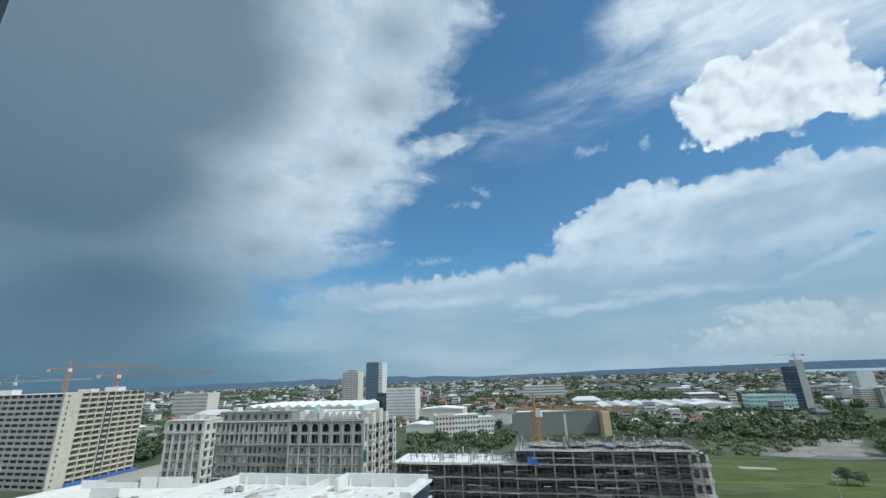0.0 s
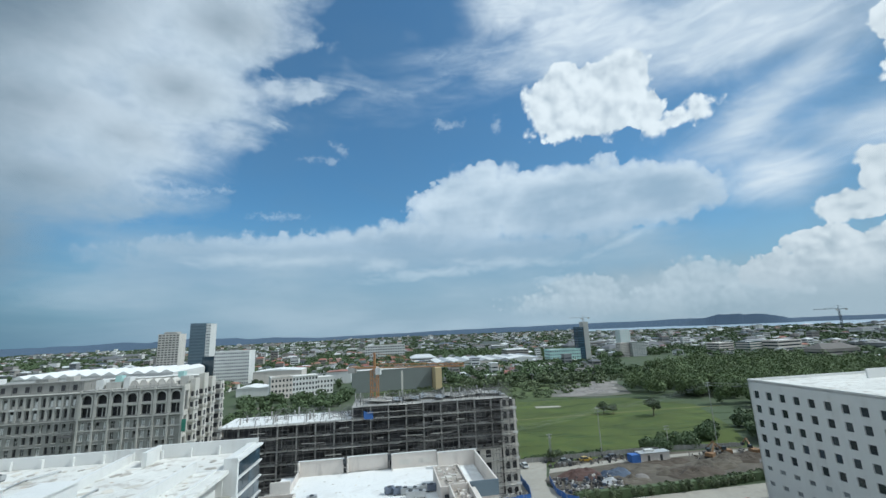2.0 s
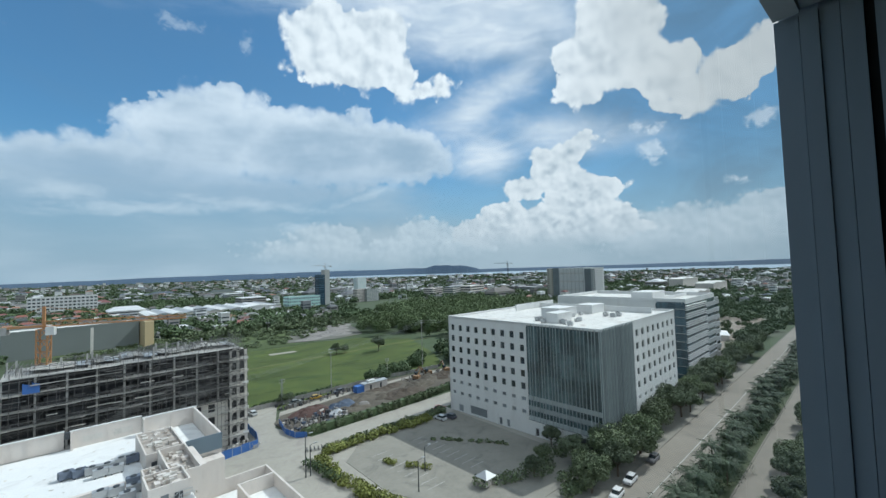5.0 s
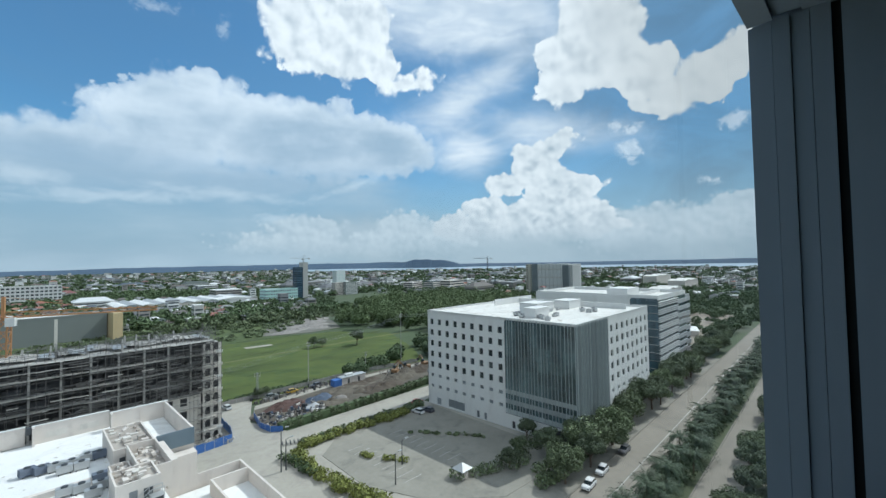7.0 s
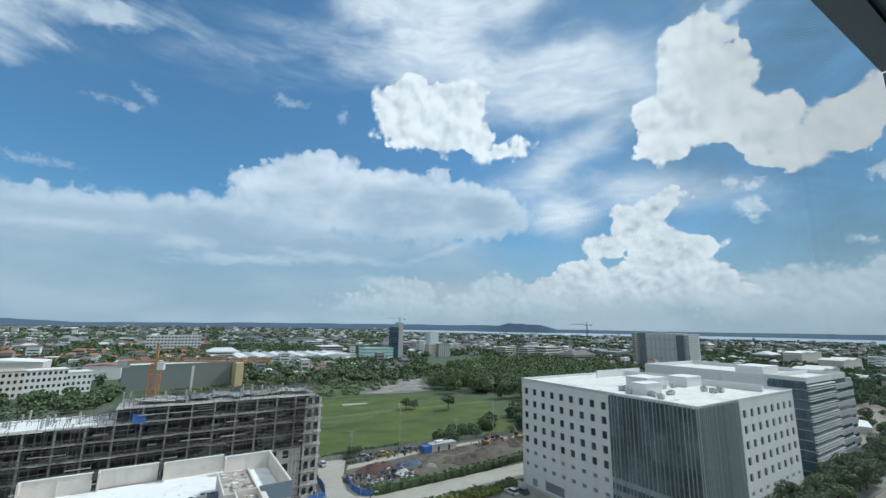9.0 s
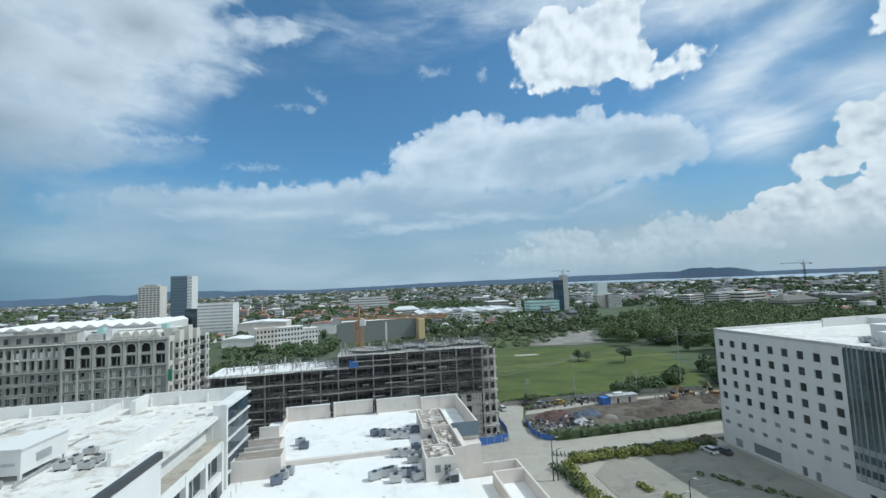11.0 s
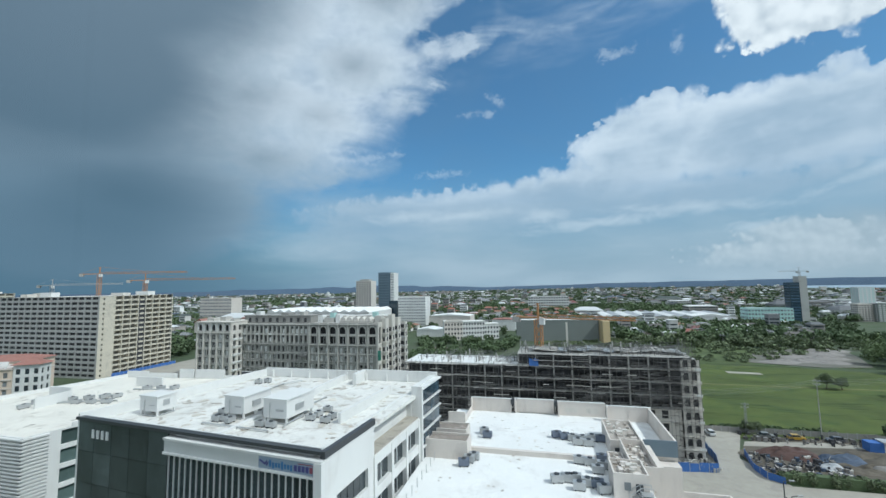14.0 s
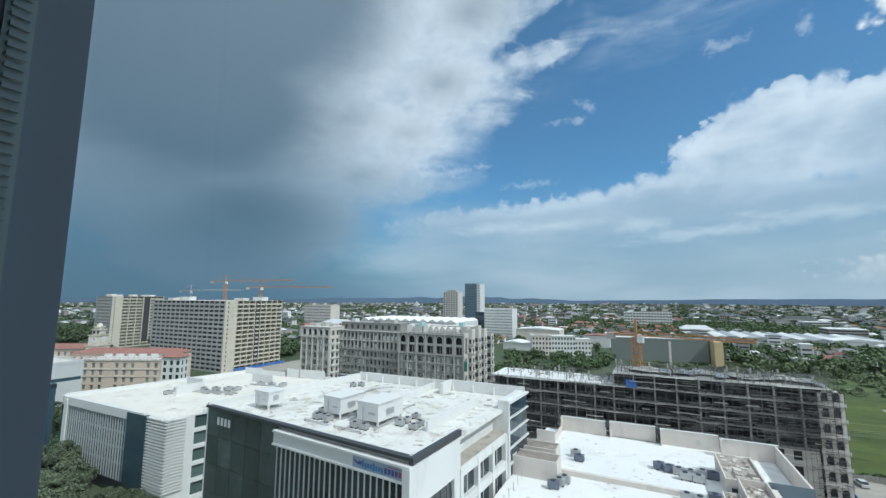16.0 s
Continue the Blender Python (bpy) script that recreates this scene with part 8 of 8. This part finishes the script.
def clutter(u0, v0, u1, v1, n, seed, mats, hmax, label):
    rg = random.Random(seed)
    for m in mats:
        g = Geo()
        for k in range(n):
            x, y, s = rg.uniform(0, u1 - u0), rg.uniform(0, v1 - v0), rg.uniform(0.2, 1.1)
            g.box(x, y, 0, x + s, y + s * rg.uniform(0.3, 1.2), rg.uniform(0.15, hmax))
            if k % 3 == 0:
                g.beam((x, y, 0.2), (x + rg.uniform(-2, 2), y + rg.uniform(-2, 2), rg.uniform(0.3, hmax * 1.4)), 0.1)
        ob = new("site_debris", g.mesh("site_debris", m))
        ob.matrix_world = grid(u0, v0, 0.15)
        tagged(ob, label, "debris", "", "stuff")


BLUEGREY = surface("blue_sheeting", (0.055, 0.075, 0.11), 0.7, 0.3, 1.0, island=0.5)
mound("tarpaulin_heap", 76, 138, 4.5, 2.6, surface("crumpled_sheeting", (0.06, 0.085, 0.13), 0.7, 0.5, 0.8, 0.4), "crumpled dark blue sheeting heaped on the site", "heap", 91.0)
mound("tarpaulin_heap", 71, 133, 2.5, 1.6, surface("pale_sheeting", (0.40, 0.41, 0.42), 0.7, 0.4, 0.8, 0.4), "crumpled pale sheeting on the site", "heap", 95.0)
clutter(53.5, 124, 74, 140, 45, 3, (RUBBLE, CONCRETE_PALE, DARKCORE, STEEL, BLUEGREY), 1.3, "jumbled building materials and sheeting on the site")
clutter(58, 150, 96, 157, 30, 4, (STEEL, RUBBLE, DARKCORE), 1.4, "stacked materials along the site fence")
clutter(112, 140, 146, 150, 26, 5, (RUBBLE, STEEL, DARKSOIL), 1.2, "scattered plant and materials on the site")
clutter(32, 124.5, 43, 130, 26, 6, (CONCRETE, CONCRETE_PALE, STEEL), 1.6, "builders' rubble behind the blue hoarding")
clutter(-20, 104, 28, 129, 40, 7, (CONCRETE, STEEL), 1.2, "materials stored below the scaffolding")


DUSTY = surface("dusty_orange_paint", (0.26, 0.15, 0.075), 0.8, 0.3, 0.8, 0, stain=0.6)


def excavator(u, v, turn):
    t = thing("excavator", u, v, "dusty orange excavator with a raised arm", "excavator", "excavators", 0.15, turn)
    part("tracks", Geo().box(-1.8, -1.4, 0, 1.8, -0.8, 0.9).box(-1.8, 0.8, 0, 1.8, 1.4, 0.9), DARKMETAL, t)
    part("body", Geo().box(-1.9, -1.3, 0.9, 1.1, 1.3, 2.1), DUSTY, t)
    part("cab", Geo().box(0.0, 0.2, 2.1, 1.4, 1.2, 3.2), GLASS, t)
    part("boom", Geo().beam((1.0, -0.2, 1.8), (3.8, -0.2, 4.6), 0.45).beam((3.8, -0.2, 4.6), (6.0, -0.2, 2.6), 0.35), DUSTY, t)
    part("bucket", Geo().box(5.6, -0.7, 1.6, 6.6, 0.3, 2.6), DARKMETAL, t)


for a in ((118, 145, 30), (126, 147, 160), (136, 145, 80), (144, 146, 10)):
    excavator(*a)


def car(u, v, colour, turn, label):
    """A parked car: shaped body, glasshouse, wheels, lamps."""
    t = thing("car", u, v, label, "car", "parked cars", 0.12, turn)
    paint = surface("car_paint", colour, 0.3, 0.03, 1.0, 0)
    prof = [(-2.25, 0.35), (2.2, 0.35), (2.25, 0.75), (2.1, 0.95), (1.1, 1.05), (-1.9, 1.08), (-2.2, 0.95)]
    roof = [(1.1, 1.04), (0.35, 1.62), (-1.45, 1.66), (-2.0, 1.06)]
    for nm, pr, w, m in (("body", prof, 0.88, paint), ("glasshouse", roof, 0.76, GLASS)):
        g = Geo()
        k = len(pr)
        for y in (-w, w):
            g.v += [(x, y, z) for x, z in pr]
        g.f += [tuple(range(k - 1, -1, -1))[::-1], tuple(range(2 * k - 1, k - 1, -1))] + [(i, k + i, k + (i + 1) % k, (i + 1) % k) for i in range(k)]
        part(nm, g, m, t)
    part("roof", Geo().box(-1.5, -0.74, 1.6, 0.4, 0.74, 1.70), paint, t)
    for x in (-1.4, 1.4):
        for y in (-0.9, 0.72):
            w_ = part("wheel", Geo().tube((x, y, 0.34), (x, y + 0.18, 0.34), 0.34, 0.34, 14), DARKMETAL, t)
    for y in (-0.65, 0.65):
        part("headlight", Geo().box(2.2, y - 0.18, 0.68, 2.28, y + 0.18, 0.84), PALEPANE, t)


for a in ((87, 40.6, (0.75, 0.75, 0.74), 183, "white parked car beside the avenue"), (95, 41.0, (0.7, 0.7, 0.7), 182, "white parked hatchback beside the avenue"),
          (109, 41.0, (0.16, 0.16, 0.17), 180, "dark grey parked car under a street tree"), (214, 33, (0.05, 0.05, 0.06), 0, "dark car driving lane of the avenue"),
          (95, 100, (0.08, 0.08, 0.1), 100, "dark car parked by the white office"), (92, 101.5, (0.6, 0.6, 0.6), 95, "silver car parked by the white office"), (98, 108.5, (0.5, 0.05, 0.05), 5, "red car on the side street"),
          (74, 154.6, (0.42, 0.27, 0.05), 2, "dusty yellow truck parked along the field fence"), (84, 154.6, (0.09, 0.09, 0.1), 178, "dark truck parked along the field fence"), (66, 154.8, (0.2, 0.21, 0.2), 0, "grey van parked along the field fence"), (50, 154.5, (0.55, 0.55, 0.54), 95, "pale van parked by the site gate"), (265, 84, (0.7, 0.7, 0.7), 20, "white vehicle parked on the dirt yard"), (272, 88, (0.1, 0.12, 0.2), 10, "dark vehicle parked on the dirt yard"), (282, 90, (0.6, 0.6, 0.58), 0, "pale vehicle parked on the dirt yard")):
    car(*a)


def pole(u, v, h, label, kind="pole", arm=False, lattice=False):
    t = thing("utility_pole" if not arm else "street_lamp", u, v, label, kind, "poles")
    if lattice:
        g = Geo()
        for sx in (-0.35, 0.35):
            for sy in (-0.35, 0.35):
                g.beam((sx, sy, 0), (sx * 0.5, sy * 0.5, h), 0.07)
        for i in range(int(h / 1.2)):
            w0, w1 = 0.35 * (1 - 0.5 * i * 1.2 / h), 0.35 * (1 - 0.5 * (i + 1) * 1.2 / h)
            g.beam((-w0, -w0, i * 1.2), (w1, -w1, i * 1.2 + 1.2), 0.05).beam((w0, w0, i * 1.2), (-w1, w1, i * 1.2 + 1.2), 0.05)
        part("mast", g, GREYMETAL, t)
    else:
        part("shaft", Geo().tube((0, 0, 0), (0, 0, h), 0.16, 0.09, 8), CONCRETE if not arm else DARKMETAL, t)
    if arm:
        part("arm", Geo().beam((0, 0, h), (1.4, 0, h + 0.3), 0.08), DARKMETAL, t)
        part("lamp_head", Geo().box(1.0, -0.16, h + 0.2, 1.9, 0.16, h + 0.38), PANEL, t)
    else:
        for z in (h - 0.5, h - 1.5):
            part("crossarm", Geo().box(-1.1, -0.06, z, 1.1, 0.06, z + 0.14), GREYMETAL, t)
            for x in (-1.0, 0, 1.0):
                part("insulator", Geo().tube((x, 0, z + 0.14), (x, 0, z + 0.36), 0.06, 0.04, 6), CREAM, t)


pole(44, 98, 10.2, "tall dark street lamp at the corner of the side street", "street lamp", True)
pole(45.2, 98, 7.5, "dark lamp post beside the taller one", "street lamp", True)
pole(59, 73, 7.0, "slim lamp post on the car park", "street lamp", True)
pole(66, 79, 6.0, "slim lamp post on the car park island", "street lamp", True)
POLES = ((82.7, 158.4, 18), (131, 156.5, 25), (190, 155.5, 24), (36, 160, 13))
for u, v, h in POLES:
    pole(u, v, h, "pale concrete power pole at the field's edge")
pole(61.7, 157.4, 10, "slender lattice mast at the field fence", "mast", lattice=True)
pole(110.4, 157.4, 9.5, "slender power pole near the site office")


def wire(a, b, sag):
    t = new("overhead_cable")
    g = Geo()
    pa, pb = Vector(a), Vector(b)
    n = 14
    pts = [pa.lerp(pb, i / n) - Vector((0, 0, sag * 4 * (i / n) * (1 - i / n))) for i in range(n + 1)]
    for p, q in zip(pts, pts[1:]):
        g.beam(p, q, 0.03)
    ob = new("overhead_cable", g.mesh("overhead_cable", GREYMETAL))
    ob.matrix_world = G
    bpy.data.objects.remove(t)
    tagged(ob, "thin grey overhead power cable between poles", "cable", "overhead cables")


for z in (0.4, 1.4):
    for (u0, v0, h0), (u1, v1, h1) in ((POLES[0], POLES[1]), (POLES[1], POLES[2]), (POLES[3], POLES[0])):
        for off in (-0.9, 0.9):
            wire((u0, v0 + off, h0 - z), (u1, v1 + off, h1 - z), 1.4)


def kiosk(u, v):
    t = thing("guard_kiosk", u, v, "small white guard kiosk with a pyramid canopy", "kiosk")
    part("hut", Geo().box(-0.9, -0.9, 0, 0.9, 0.9, 2.2), CREAM, t)
    part("window", Geo().box(-0.95, -0.6, 1.0, -0.88, 0.6, 1.9), GLASS, t)
    part("canopy", Geo().poly((-1.8, -1.8, 2.3), (1.8, -1.8, 2.3), (0, 0, 3.6)).poly((1.8, -1.8, 2.3), (1.8, 1.8, 2.3), (0, 0, 3.6)).poly((1.8, 1.8, 2.3), (-1.8, 1.8, 2.3), (0, 0, 3.6)).poly((-1.8, 1.8, 2.3), (-1.8, -1.8, 2.3), (0, 0, 3.6)).poly((-1.8, 1.8, 2.3), (1.8, 1.8, 2.3), (1.8, -1.8, 2.3), (-1.8, -1.8, 2.3)), PANEL, t)


kiosk(71.5, 64)
LONGGRASS = surface("longer_grass", (0.046, 0.074, 0.017), 0.95, 0.4, 3.0, 0.5, island=0.3)
roof_patches("longer_grass", "darker bands of longer grass in the field", ((8, 172), (180, 300)), 0.124, 150, 8, LONGGRASS, 3, 14, 0.09)
PALEGRASS = surface("dry_grass", (0.078, 0.102, 0.027), 0.95, 0.4, 3.0, 0.5, island=0.3)
roof_patches("dry_grass", "paler dry patches of grass in the field", ((8, 172), (185, 310)), 0.139, 90, 9, PALEGRASS, 3.0, 12, 0.08)
sheet("worn_patch", [(94, 256.5), (109.5, 254.5), (109.8, 259.2), (94.4, 261.6)], 0.22, PAVE, "pale bare strip in the grass field", "ground")
sheet("worn_patch", [(128, 246.0), (134.3, 244.0), (134.5, 245.6), (128.2, 248.0)], 0.22, PAVE, "small pale bare strip in the grass field", "ground")
sheet("field_track", [(40, 228), (196, 226), (196, 227.4), (40, 229.6)], 0.2, surface("trodden_grass", (0.15, 0.16, 0.06), 0.95, 0.2, 5.0), "faint trodden track across the field", "path")
sheet("site_track", [(56, 146), (84, 149.5), (112, 150), (150, 147), (150, 150.5), (110, 153), (80, 153), (58, 150)], 0.2, PAVE, "pale dirt track along the building site", "path")
row = Geo()
for i in range(9):
    u = 50.5 + i * 0.95
    row = Geo().tube((0, 0, 0.32), (0, 0.12, 0.32), 0.3, 0.3, 10).tube((1.2, 0, 0.32), (1.2, 0.12, 0.32), 0.3, 0.3, 10).beam((0, 0.06, 0.5), (1.2, 0.06, 0.75), 0.22).beam((1.2, 0.06, 0.4), (1.0, 0.06, 1.05), 0.1)
    t = thing("motorcycle", u, 111.2 - i * 0.4, "dark motorcycle parked in a row at the kerb", "motorcycle", "parked motorcycles", 0.14, 75)
    part("frame", row, DARKMETAL, t)
